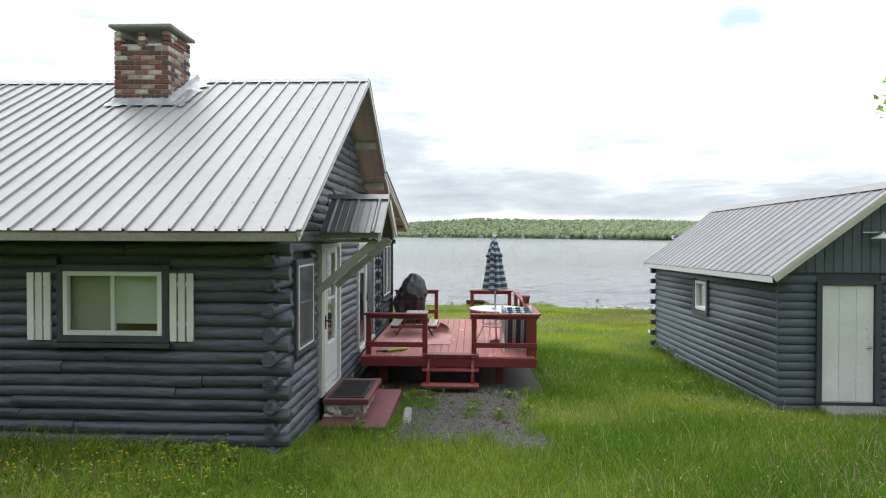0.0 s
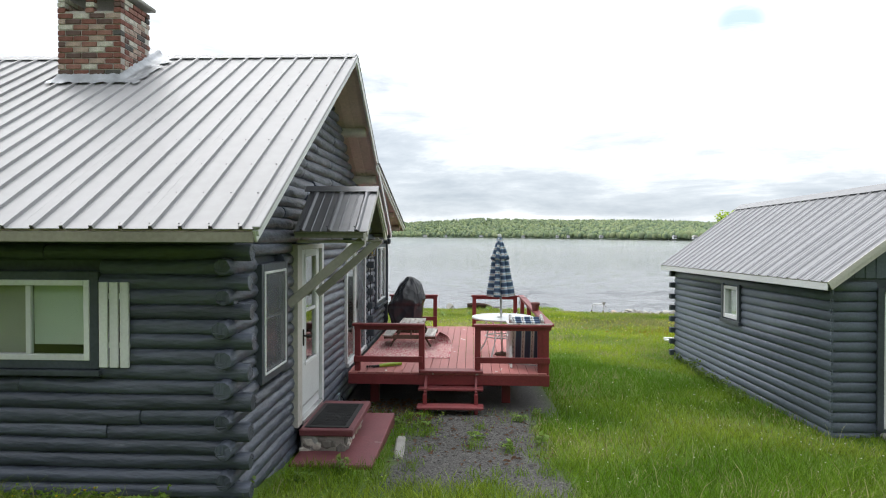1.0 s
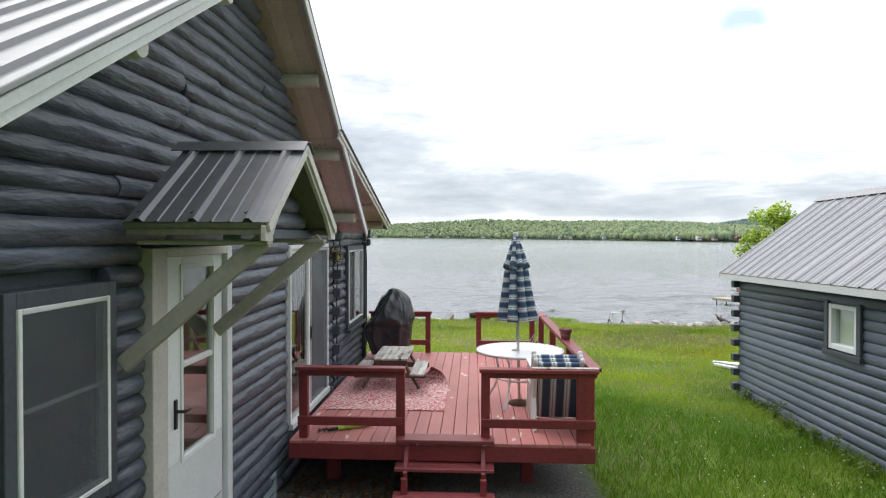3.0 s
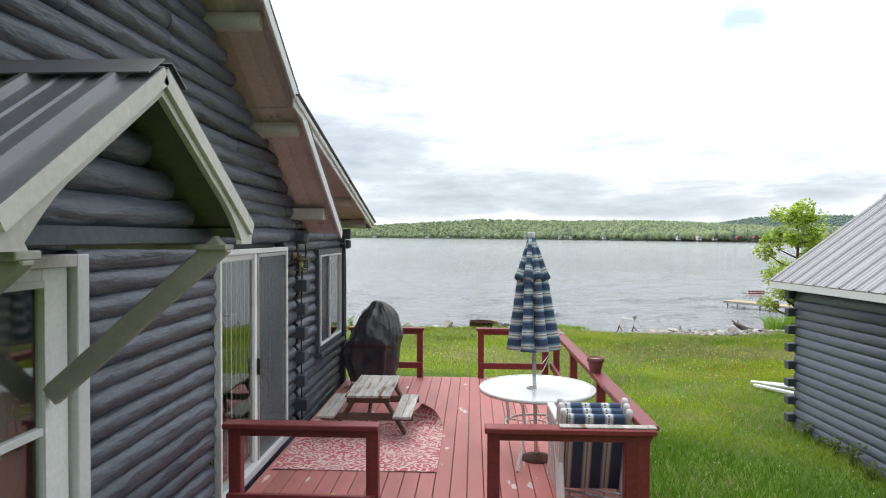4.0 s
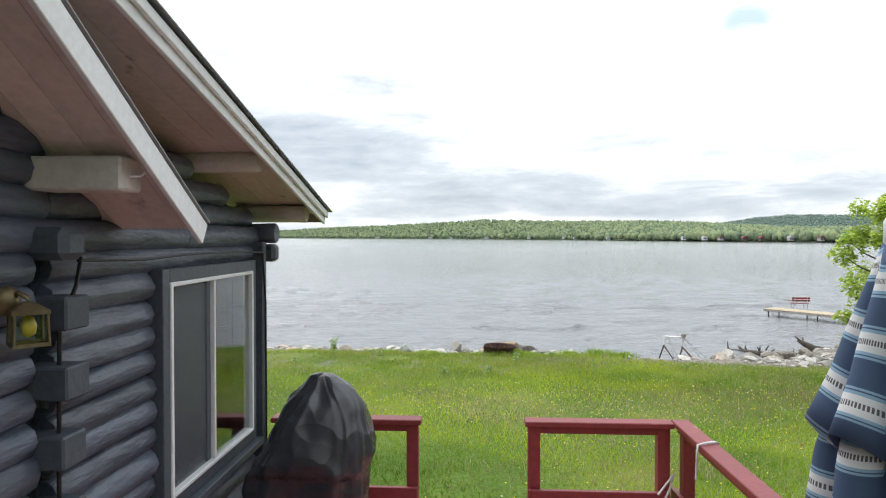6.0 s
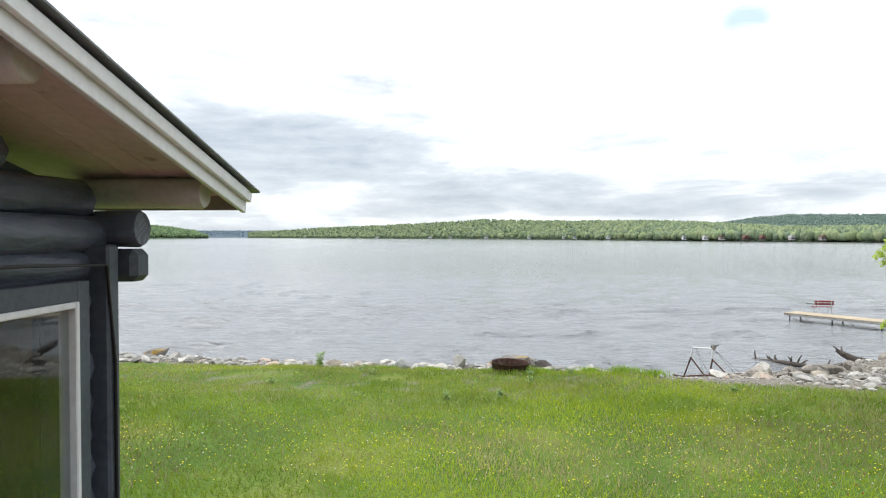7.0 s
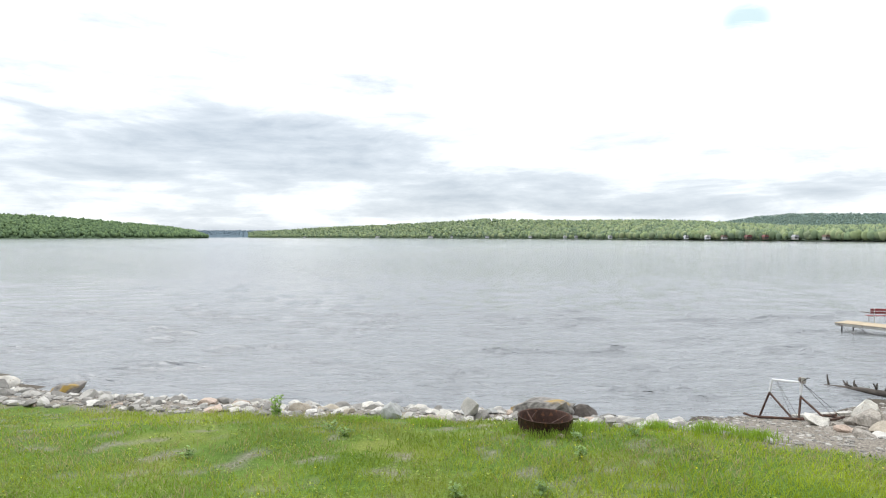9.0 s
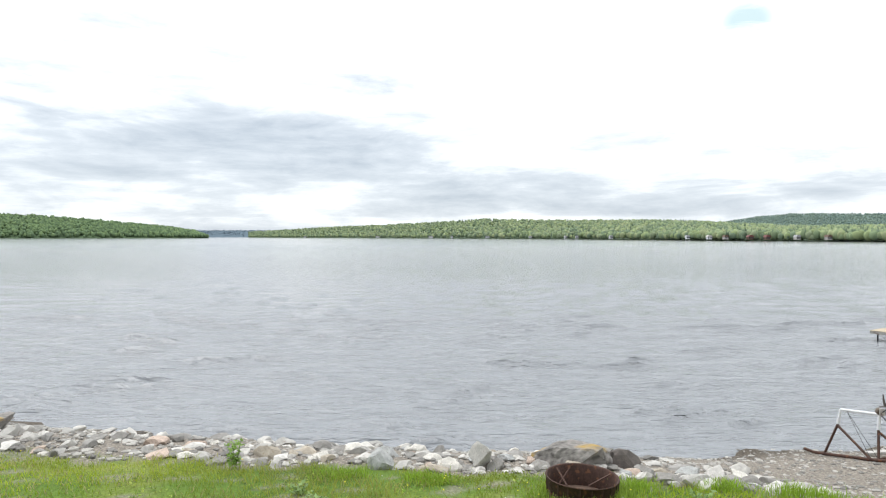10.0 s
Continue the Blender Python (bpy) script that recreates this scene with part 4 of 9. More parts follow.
def ribbed_panel(o, u, v, w, ln, n, rib=0.2286, h=0.027, thick=0.004, first=0.115, fine=False):
    """One metal sheet: w along u, ln up v, with box ribs along v."""
    prof = [(0.0, 0.0)]
    c = first
    while c < w - 0.001:
        for du, dh in (((-0.03, 0), (-0.011, h * 0.9), (0.011, h * 0.9), (0.03, 0)) if fine else ((-0.018, 0), (-0.013, h), (0.013, h), (0.018, 0))):
            if 0 < c + du < w:
                prof.append((c + du, dh))
        if fine:
            for m in (rib / 3, rib * 2 / 3):
                prof += [(c + m + du, dh) for du, dh in ((-0.012, 0), (-0.005, 0.007), (0.005, 0.007), (0.012, 0)) if 0 < c + m + du < w]
        c += rib
    prof.append((w, 0.0))
    prof = sorted(set(prof))
    o, u, v, n = Vector(o), Vector(u), Vector(v), Vector(n)
    m = len(prof)
    vs = [o + u * p + v * t + n * q for t in (0, ln) for p, q in prof] + [o + u * p + v * t + n * (q - thick) for t in (0, ln) for p, q in prof]
    fs = []
    for i in range(m - 1):
        fs.append((i, i + 1, m + i + 1, m + i))
        fs.append((2 * m + i + 1, 2 * m + i, 3 * m + i, 3 * m + i + 1))
        fs.append((i + 1, i, 2 * m + i, 2 * m + i + 1))
        fs.append((m + i, m + i + 1, 3 * m + i + 1, 3 * m + i))
    fs += [(0, m, 3 * m, 2 * m), (m - 1, 3 * m - 1, 4 * m - 1, 2 * m - 1)]
    k = Kit()
    if u.cross(v).dot(n) < 0:
        fs = [tuple(reversed(f)) for f in fs]
    return k.add(vs, fs)


def clad(parent, o, u, v, n, width, ln, mat, rows, rib=0.2286, sheet=0.9144, fine=False):
    """Sheets side by side from o along u, and their screws."""
    x = 0.0
    while x < width - 0.02:
        w = min(sheet, width - x)
        part("panel", ribbed_panel(Vector(o) + Vector(u) * x, u, v, w - 0.001, ln + RNG.uniform(-0.004, 0.004), n, rib, fine=fine), mat, parent)
        x += sheet
    ks = Kit()
    o, u, v, n = Vector(o), Vector(u), Vector(v), Vector(n)
    for t in rows:
        x = 0.115 + 0.04
        while x < width:
            p = o + u * x + v * t
            ks.tube([p, p + n * 0.009], 0.0085, 6, smooth=False)
            x += rib
    return tagged(part("screws", ks, SCREW, parent), kind="stuff")


def slope_frame(lo, hi):
    d = Vector((0, hi[0] - lo[0], hi[1] - lo[1]))
    ln = d.length
    d /= ln
    n = Vector((1, 0, 0)).cross(d)
    return d, (n if n.z > 0 else -n), ln


ROWS_UP = [0.08, 0.62, 1.22, 1.82, 2.42, 3.02, 3.62, 4.2, 4.8]
for lo, hi in ((EAVE_F, RIDGE), (EAVE_B, RIDGE), (EXT_END, (EXT_TOP[0] - 0.1, EXT_TOP[1] + 0.03))):
    d, n, ln = slope_frame(lo, hi)
    rx = EXT_RAKE if lo is EXT_END else BACK_RAKE if lo is EAVE_B else RAKE_X
    clad(roof, (rx + 0.005, lo[0], lo[1]), (-1, 0, 0), d, n, rx - WEST_X, ln, ROOF, [r for r in ROWS_UP if r < ln], 0.2375, 0.95)
    # boards under the metal: the soffit where they overhang
    if lo is not EAVE_F:
        # boards up the slope over the gable
        o = n * -0.022
        a, b = Vector((0, lo[0], lo[1])) + d * 0.01, Vector((0, lo[0], lo[1])) + d * (ln - 0.02)
        k1 = [tuple((p).yz) for p in (a + o, b + o, b + o * 1.9, a + o * 1.9)]
        for x0, x1 in ((rx - 0.03, rx - 0.115), (rx - 0.118, rx - 0.265), (rx - 0.268, rx - 0.42), (rx - 0.423, WEST_X + 0.05)):
            part("soffit_board", Kit().prism(k1, "x", x0, x1), SOFFIT, roof)
        continue
    wdt = 0.17
    q = 0.02
    while q < ln - 0.02:
        e = min(q + wdt, ln - 0.02)
        a, b = Vector((0, lo[0], lo[1])) + d * q, Vector((0, lo[0], lo[1])) + d * (e - 0.004)
        o = n * -0.022
        k1 = [(a + o).yz, (b + o).yz, (b + o * 1.9).yz, (a + o * 1.9).yz]
        part("soffit_board", Kit().prism([tuple(p) for p in k1], "x", rx - 0.03, WEST_X + 0.05), SOFFIT, roof)
        q = e
# ridge cap
kr = Kit()
for sgn, lo in ((1, EAVE_F), (-1, EAVE_B)):
    d, n, ln = slope_frame(lo, RIDGE)
    c0 = Vector((0, *RIDGE)) + n * 0.026
    c1 = c0 - d * 0.17
    kr.prism([tuple(p.yz) for p in (c0, c1, c1 - n * 0.006, c0 - n * 0.006)], "x", RAKE_X + 0.012, WEST_X)
part("ridge_cap", kr, ROOF, roof)
# rake boards and eave boards
for (lo, hi, w2) in ((EAVE_F, RIDGE, 0.0), (EAVE_B, RIDGE, 0.0), (EXT_END, EXT_TOP, 0.0)):
    d, n, ln = slope_frame(lo, hi)
    rx = EXT_RAKE if lo is EXT_END else BACK_RAKE if lo is EAVE_B else RAKE_X
    a, b = Vector((rx - 0.012, *lo)) + d * 0.005, Vector((rx - 0.012, *hi)) - d * (0.02 if hi is RIDGE else -0.3)
    for name, dn, hgt, x in (("rake_board", 0.07, 0.105, 0.0), ("rake_trim", 0.045, 0.05, 0.024 if lo is not EAVE_B else -0.024)):
        k1 = Kit()
        aa, bb = a - n * dn + Vector((x, 0, 0)), b - n * dn + Vector((x, 0, 0))
        ms = Matrix((d, Vector((-1, 0, 0)), d.cross(Vector((-1, 0, 0))))).transposed().to_4x4()
        ms.translation = aa
        k1.box((0, -0.011, -hgt / 2), ((bb - aa).length, 0.011, hgt / 2), 0.003, ms)
        part(name, k1, WHITE, roof, "white painted rake board")
    if lo is EAVE_B:
        continue
    # rib-edge strip of the metal
    k2 = Kit()
    aa, bb = a + n * 0.004 + Vector((0.022, 0, 0)), b + n * 0.004 + Vector((0.022, 0, 0))
    ms.translation = aa
    k2.box((-0.05, -0.035, 0.0), ((bb - aa).length, 0.03, 0.012), 0.003, ms) if lo is EXT_END else k2.box((0, -0.03, -0.013), ((bb - aa).length, 0.03, 0.013), 0.004, ms)
    part("rake_flashing", k2, AWNING_METAL if lo is EXT_END else ROOF, roof)
for lo, s in ((EAVE_F, 1), (EXT_END, -1)):
    x_in = WEST_X + 0.05
    rx = EXT_RAKE if lo is EXT_END else RAKE_X
    part("eave_board", Kit().box((x_in, lo[0] + s * 0.012, lo[1] - 0.105), (rx - 0.02, lo[0] + s * 0.036, lo[1] - 0.022), 0.003), EAVE_PAINT, roof, "dull beige eave board")
    if s > 0:
        part("eave_soffit", Kit().box((x_in, lo[0] + 0.037, lo[1] - 0.10), (GX - 0.12, FY + 0.1, lo[1] - 0.085), 0.003), DARK_TRIM, roof, "dark boarded soffit")
# purlin logs under the overhang
for y in (6.42, 7.62, 8.82, 10.12, 11.42, 12.50):
    z = (EAVE_F[1] + (y - EAVE_F[0]) * 0.584 if y < RIDGE[0] else EAVE_B[1] + (EAVE_B[0] - y) * 0.626) - (0.155 if y < 10.2 else 0.115)
    part("purlin", log_kit((GX - 0.3, y, z), (RAKE_X - 0.06, y, z), 0.078, 12), CREAM, roof, "cream painted purlin log end")
zb = EAVE_B[1] + (EAVE_B[0] - 13.66) * 0.626
pb = part("purlin", Kit().box((GX - 0.3, 13.61, zb - 0.225), (RAKE_X - 0.075, 13.77, zb - 0.09), 0.01), CREAM, roof, "square cream painted purlin end")
part("hook", Kit().tube([(RAKE_X - 0.08, 13.68, zb - 0.165), (RAKE_X - 0.03, 13.68, zb - 0.165), (RAKE_X - 0.012, 13.68, zb - 0.15), (RAKE_X - 0.016, 13.68, zb - 0.13), (RAKE_X - 0.03, 13.68, zb - 0.125)], 0.006, 7), WHITE, pb, "white hook")
for y in (15.18, 16.3):
    z = EXT_END[1] + (EXT_END[0] - y) * 0.255 - 0.125
    part("purlin", log_kit((GX - 0.3, y, z), (RAKE_X - 0.06, y, z), 0.068, 12), CREAM, roof, "cream painted purlin log end")

# ---- chimney ----
CX0, CX1, CY0, CY1, CTOP = -4.92, -4.07, 9.1, 9.85, 5.55
chimney = part("chimney", Kit().box((CX0 + 0.012, CY0 + 0.012, 4.2), (CX1 - 0.012, CY1 - 0.012, 5.31), 0.002), MORTAR, cabin, "mottled brick chimney with a slab cap")
BH, BL, J = 0.062, 0.20, 0.011
brick_meshes = {}


def brick(cx, cy, cz, sx, sy):
    key = (round(sx, 3), round(sy, 3))
    if key not in brick_meshes:
        brick_meshes[key] = Kit().box((-sx / 2, -sy / 2, -BH / 2), (sx / 2, sy / 2, BH / 2), 0.006).mesh("brick", BRICK)
    b = part("brick", brick_meshes[key], None, chimney)
    b.location = (cx + RNG.uniform(-0.003, 0.003), cy + RNG.uniform(-0.003, 0.003), cz)


def brick_run(a0, a1, cz, off, fixed, along, skip=()):
    x = a0 - off
    while x < a1 - 0.02:
        p, q = max(x, a0), min(x + BL, a1)
        if q - p > 0.04 and not any(s0 < (p + q) / 2 < s1 for s0, s1 in skip):
            if along == "x":
                brick((p + q) / 2, fixed, cz, q - p, 0.09)
            else:
                brick(fixed, (p + q) / 2, cz, 0.09, q - p)
        x += BL + J


cz, i = 4.30, 0
while cz < CTOP - 0.02:
    off = 0 if i % 2 else 0.105
    flue = cz > 5.31
    sx = ((CX0 + 0.11, CX0 + 0.37), (CX0 + 0.49, CX1 - 0.11)) if flue else ()
    if flue:
        for x0, x1 in ((CX0, CX0 + 0.10), (CX0 + 0.375, CX0 + 0.485), (CX1 - 0.10, CX1)):
            for fy in (CY0 + 0.045, CY1 - 0.045):
                brick((x0 + x1) / 2, fy, cz, x1 - x0, 0.09)
    else:
        for fy in (CY0 + 0.045, CY1 - 0.045):
            brick_run(CX0, CX1, cz, off, fy, "x")
    for fx in (CX0 + 0.046, CX1 - 0.046):
        brick_run(CY0 + 0.10, CY1 - 0.10, cz, 0.105 - off, fx, "y")
    cz += BH + J
    i += 1
part("chimney_cap", Kit().box((CX0 - 0.06, CY0 - 0.06, CTOP), (CX1 + 0.06, CY1 + 0.06, CTOP + 0.05), 0.012), CONCRETE, chimney, "grey slab cap")
fk = Kit()
# soft metal dressed over the ribs and up the brickwork, creased and ragged at its rim
fnx, fny = 48, 30
fx0, fx1, fy0, fy1 = CX0 - 0.13, CX1 + 0.26, CY0 - 0.10, RIDGE[0] - 0.04
fv, ff = [], []
for j in range(fny + 1):
    for i in range(fnx + 1):
        u, w = i / fnx, j / fny
        edge = min(u, 1 - u, w) * 8
        x, y = fx0 + (fx1 - fx0) * u, fy0 + (fy1 - fy0) * w
        if edge < 1:
            x += (1 - edge) * 0.07 * noise.noise((y * 9, 1, 0)) * (1 if u < 0.5 else -1.6)
            y += (1 - edge) * 0.06 * noise.noise((x * 9, 2, 0)) if w < 0.5 else 0
        dx, dy = max(CX0 - x, x - CX1, 0), max(CY0 - y, 0)
        out = math.hypot(dx, dy)
        lift = 0.030 + 0.09 * math.exp(-out / 0.03) + 0.045 * min(1, edge) * abs(noise.noise((x * 13, y * 8, 3))) + 0.016 * min(1, edge) * noise.noise((x * 28, y * 28, 5))
        fv.append((x, y, roof_z(y) + lift))
for j in range(fny):
    for i in range(fnx):
        a = j * (fnx + 1) + i
        ff.append((a, a + 1, a + fnx + 2, a + fnx + 1))
fk.add(fv, ff, True)
part("flashing", fk, LEAD, chimney, "crumpled grey flashing at the base")

# ---- windows and doors of the cabin ----
def casement(parent, name, lo, hi, wall, mats, label, vertical=True, split_at=0.5, sill=True, trim=0.05, slide=False):
    """A two-part window in a wall. wall: ('x', face) looks along +x, ('y', face) looks along -y. lo, hi: the opening (a0, z0), (a1, z1)."""
    frame_mat, trim_mat = mats
    ax, face = wall
    s = 1 if ax == "x" else -1

    def bx(k, a0, a1, z0, z1, d0, d1, c=0.004):
        d0, d1 = sorted((face + s * d0, face + s * d1))
        if ax == "x":
            k.box((d0, a0, z0), (d1, a1, z1), c)
        else:
            k.box((a0, d0, z0), (a1, d1, z1), c)
        return k
    (a0, z0), (a1, z1) = lo, hi
    w = part(name, bx(Kit(), a0, a1, z0 - 0.005, z0 + 0.01, -0.16, -0.05), frame_mat, parent, label)
    t = 0.075
    for q in ((a0 - 0.002, a0 + t, z0, z1), (a1 - t, a1 + 0.002, z0, z1), (a0 + t, a1 - t, z1 - t, z1), (a0 + t, a1 - t, z0, z0 + t)):
        part("casing", bx(Kit(), *q, -0.14, 0.012), trim_mat, w)
    f = trim
    i0, i1, j0, j1 = a0 + t, a1 - t, z0 + t, z1 - t
    for q in ((i0, i0 + f, j0, j1), (i1 - f, i1, j0, j1), (i0 + f, i1 - f, j1 - f, j1), (i0 + f, i1 - f, j0, j0 + f)):
        part("sash_bar", bx(Kit(), *q, -0.05, 0.022), frame_mat, w)
    i0, i1, j0, j1 = i0 + f, i1 - f, j0 + f, j1 - f
    if vertical:
        m = i0 + (i1 - i0) * split_at
        part("mullion", bx(Kit(), m - f * 0.45, m + f * 0.45, j0, j1, -0.035, 0.012), frame_mat, w)
        panes = ((i0, m, j0, j1), (m, i1, j0, j1))
    else:
        m = j0 + (j1 - j0) * split_at
        part("meeting_rail", bx(Kit(), i0, i1, m - f * 0.4, m + f * 0.4, -0.03, -0.002), frame_mat, w)
        panes = ((i0, i1, j0, m), (i0, i1, m, j1))
    for q, dp in zip(panes, (-0.03, -0.006)):
        g = part("pane", bx(Kit(), *q, dp - 0.004, dp, 0.0005), GLASS, w)
        g.visible_shadow = False
    if sill:
        part("sill", bx(Kit(), a0 - 0.03, a1 + 0.03, z0 - 0.055, z0 - 0.006, -0.05, 0.06), trim_mat, w)
    return w


casement(cabin, "window", (WIN1[0], WIN1[2]), (WIN1[1], WIN1[3]), ("x", GX), (WHITE, DARK_TRIM), "tall white-framed window with dark casing", False, 0.54, False, 0.026)
casement(cabin, "window", (WIN2[0], WIN2[2]), (WIN2[1], WIN2[3]), ("x", GX), (WHITE, DARK_TRIM), "wide sliding window facing the deck", True, 0.47, True, 0.024)
casement(cabin, "window", (WIN_F[0], WIN_F[2]), (WIN_F[1], WIN_F[3]), ("y", FY), (WHITE, DARK_TRIM), "white two-pane window between shutters", True, 0.5, True, 0.05)
part("curtain", Kit().box((WIN_F[0] + 0.06, FY + 0.13, WIN_F[2] + 0.05), (-3.47, FY + 0.135, WIN_F[3] - 0.07), 0.001), OLIVE, cabin, "dim drawn curtain")
for x0, x1, zl in ((-3.455, WIN_F[1] - 0.05, 0.19),):
    part("roller_blind", Kit().box((x0, FY + 0.13, WIN_F[2] + zl), (x1, FY + 0.135, WIN_F[3] - 0.07), 0.001), BLIND, cabin, "pale drawn roller blind")
part("insect_screen", Kit().box((GX + 0.016, WIN1[0] + 0.1, WIN1[2] + 0.1), (GX + 0.019, WIN1[1] - 0.1, WIN1[3] - 0.1), 0.0005), MESH_SCREEN, cabin, "grey insect screen")
part("insect_screen", Kit().box((GX - 0.02, WIN2[0] + 0.1, WIN2[2] + 0.1), (GX - 0.017, WIN2[0] + 0.66, WIN2[3] - 0.1), 0.0005), MESH_SCREEN, cabin, "grey insect screen")
part("screen_bar", Kit().box((GX - 0.03, WIN2[0] + 0.60, WIN2[2] + 0.1), (GX - 0.012, WIN2[0] + 0.655, WIN2[3] - 0.1), 0.003), DARK_TRIM, cabin, "dark screen frame bar")
part("curtain", Kit().box((GX - 0.22, WIN2[0] + 0.05, WIN2[2]), (GX - 0.21, WIN2[0] + 0.5, WIN2[3]), 0.001), SCREEN, cabin, "dark window curtain")
for x0 in (-4.365, -2.762):
    sh = part("shutter", Kit().box((x0, FY - 0.012, 1.42), (x0 + 0.26, FY, 1.47), 0.002), WHITE, cabin, "white slatted wooden shutter")
    part("rail", Kit().box((x0, FY - 0.012, 1.85), (x0 + 0.26, FY, 1.90), 0.002), WHITE, sh)
    for k in range(3):
        part("slat", Kit().box((x0 + k * 0.094, FY - 0.04, 1.255), (x0 + 0.075 + k * 0.094, FY - 0.013, 2.0), 0.003), WHITE, sh)

# entrance door with a storm door
y0, y1, z0, z1 = DOOR
door = part("door", Kit().box((GX - 0.06, 8.52, z0 + 0.04), (GX - 0.02, 9.44, 0.845), 0.004), WHITE, cabin, "white storm door with a tall glass light")
for q in ((8.52, 8.735, 0.846, z1 - 0.06), (9.255, 9.44, 0.846, z1 - 0.06), (8.736, 9.254, 2.15, z1 - 0.06), (8.736, 9.254, 1.46, 1.50)):
    part("stile", Kit().box((GX - 0.06, q[0], q[2]), (GX - 0.02, q[1], q[3]), 0.004), WHITE, door)
for q in ((8.70, 8.735, 0.81, 2.185), (9.255, 9.29, 0.81, 2.185), (8.735, 9.255, 0.81, 0.845), (8.735, 9.255, 2.15, 2.185)):
    part("glazing_bead", Kit().box((GX - 0.019, q[0], q[2]), (GX - 0.010, q[1], q[3]), 0.003), WHITE, door)
part("kick_seam", Kit().box((GX - 0.019, 8.56, 0.33), (GX - 0.014, 9.40, 0.345), 0.001), ALU, door)
g = part("glass", Kit().box((GX - 0.044, 8.73, 0.84), (GX - 0.040, 9.26, 2.16), 0.0005), GLASS, door)
g.visible_shadow = False
part("inner_door", Kit().box((GX - 0.15, 8.46, z0), (GX - 0.13, 9.48, z1), 0.004), DARK_INSIDE, door, "dim inner door behind the glass")
hk = Kit().box((GX - 0.02, 8.60, 1.07), (GX - 0.005, 8.635, 1.27), 0.004)
hk.tube([(GX - 0.01, 8.618, 1.19), (GX + 0.045, 8.618, 1.19), (GX + 0.045, 8.71, 1.185)], 0.011, 8)
part("handle", hk, BLACK, door, "black lever handle")
for q, mm in (((y0, y0 + 0.19, z0, z1), CREAM), ((y1 - 0.10, y1, z0, z1), WHITE), ((y0 + 0.19, y1 - 0.10, z1 - 0.06, z1), CREAM)):
    part("jamb", Kit().box((GX - 0.12, q[0], q[2]), (GX + 0.02, q[1], q[3]), 0.005), mm, door)
part("jamb_stop", Kit().box((GX - 0.1, y0 + 0.192, z0), (GX - 0.015, 8.515, z1 - 0.062), 0.004), OLIVE, door)
part("threshold", Kit().box((GX - 0.1, y0 + 0.19, z0 - 0.02), (GX + 0.035, y1 - 0.1, z0 + 0.035), 0.004), ALU, door)

# sliding patio door with vertical blinds
y0, y1, z0, z1 = SLIDER
slider = part("patio_door", Kit().box((GX - 0.12, y0, z0 - 0.02), (GX + 0.03, y1, z0 + 0.05), 0.004), WHITE, cabin, "white sliding patio door with a screen")
ym = 12.16
for a, b, c0, c1, d0, d1 in ((y0, y0 + 0.032, z0 + 0.05, z1, -0.05, 0.008), (y1 - 0.035, y1, z0 + 0.05, z1, -0.05, 0.008), (y0 + 0.032, y1 - 0.035, z1 - 0.045, z1, -0.05, 0.008),
                             (ym - 0.035, ym + 0.03, z0 + 0.05, z1 - 0.046, -0.040, -0.008), (y0 + 0.033, ym - 0.036, z1 - 0.095, z1 - 0.046, -0.045, -0.022), (y0 + 0.033, y0 + 0.06, z0 + 0.05, z1 - 0.096, -0.045, -0.022)):
    part("frame_bar", Kit().box((GX + d0, a, c0), (GX + d1, b, c1), 0.004), WHITE, slider)
g = part("glass", Kit().box((GX - 0.036, y0 + 0.06, z0 + 0.05), (GX - 0.032, ym - 0.035, z1 - 0.095), 0.0005), GLASS, slider)
g.visible_shadow = False
g = part("glass", Kit().box((GX - 0.036, ym + 0.03, z0 + 0.05), (GX - 0.032, y1 - 0.035, z1 - 0.095), 0.0005), GLASS, slider)
g.visible_shadow = False
sc = part("screen", Kit().box((GX - 0.012, ym + 0.055, z0 + 0.05), (GX - 0.009, y1 - 0.06, z1 - 0.085), 0.0005), DOOR_SCREEN, slider, "grey insect screen")
for a, b, c0, c1 in ((ym + 0.031, ym + 0.055, z0 + 0.05, z1 - 0.05), (y1 - 0.06, y1 - 0.036, z0 + 0.05, z1 - 0.05), (ym + 0.055, y1 - 0.06, z1 - 0.085, z1 - 0.05)):
    part("screen_bar", Kit().box((GX - 0.016, a, c0), (GX + 0.004, b, c1), 0.003), SCREEN_BAR, slider, "grey aluminium screen frame")
part("latch", Kit().box((GX - 0.006, ym + 0.005, 1.12), (GX + 0.022, ym + 0.028, 1.27), 0.004), BLACK, slider, "black latch")
blind = part("vertical_blind", Kit().box((GX - 0.2, y0 + 0.02, z1 - 0.12), (GX - 0.15, y1, z1 - 0.07), 0.003), BLIND, cabin, "pale vertical blind behind the patio door")
for k in range(17):
    yy = y0 + 0.1 + k * 0.107
    mrot = Matrix.Translation((GX - 0.15, yy, 0)) @ Matrix.Rotation(radians(24 + RNG.uniform(-9, 9)), 4, "Z")
    part("vane", Kit().box((-0.001, -0.043, z0 + 0.06), (0.001, 0.043, z1 - 0.12), 0.0004, mrot), BLIND, blind)

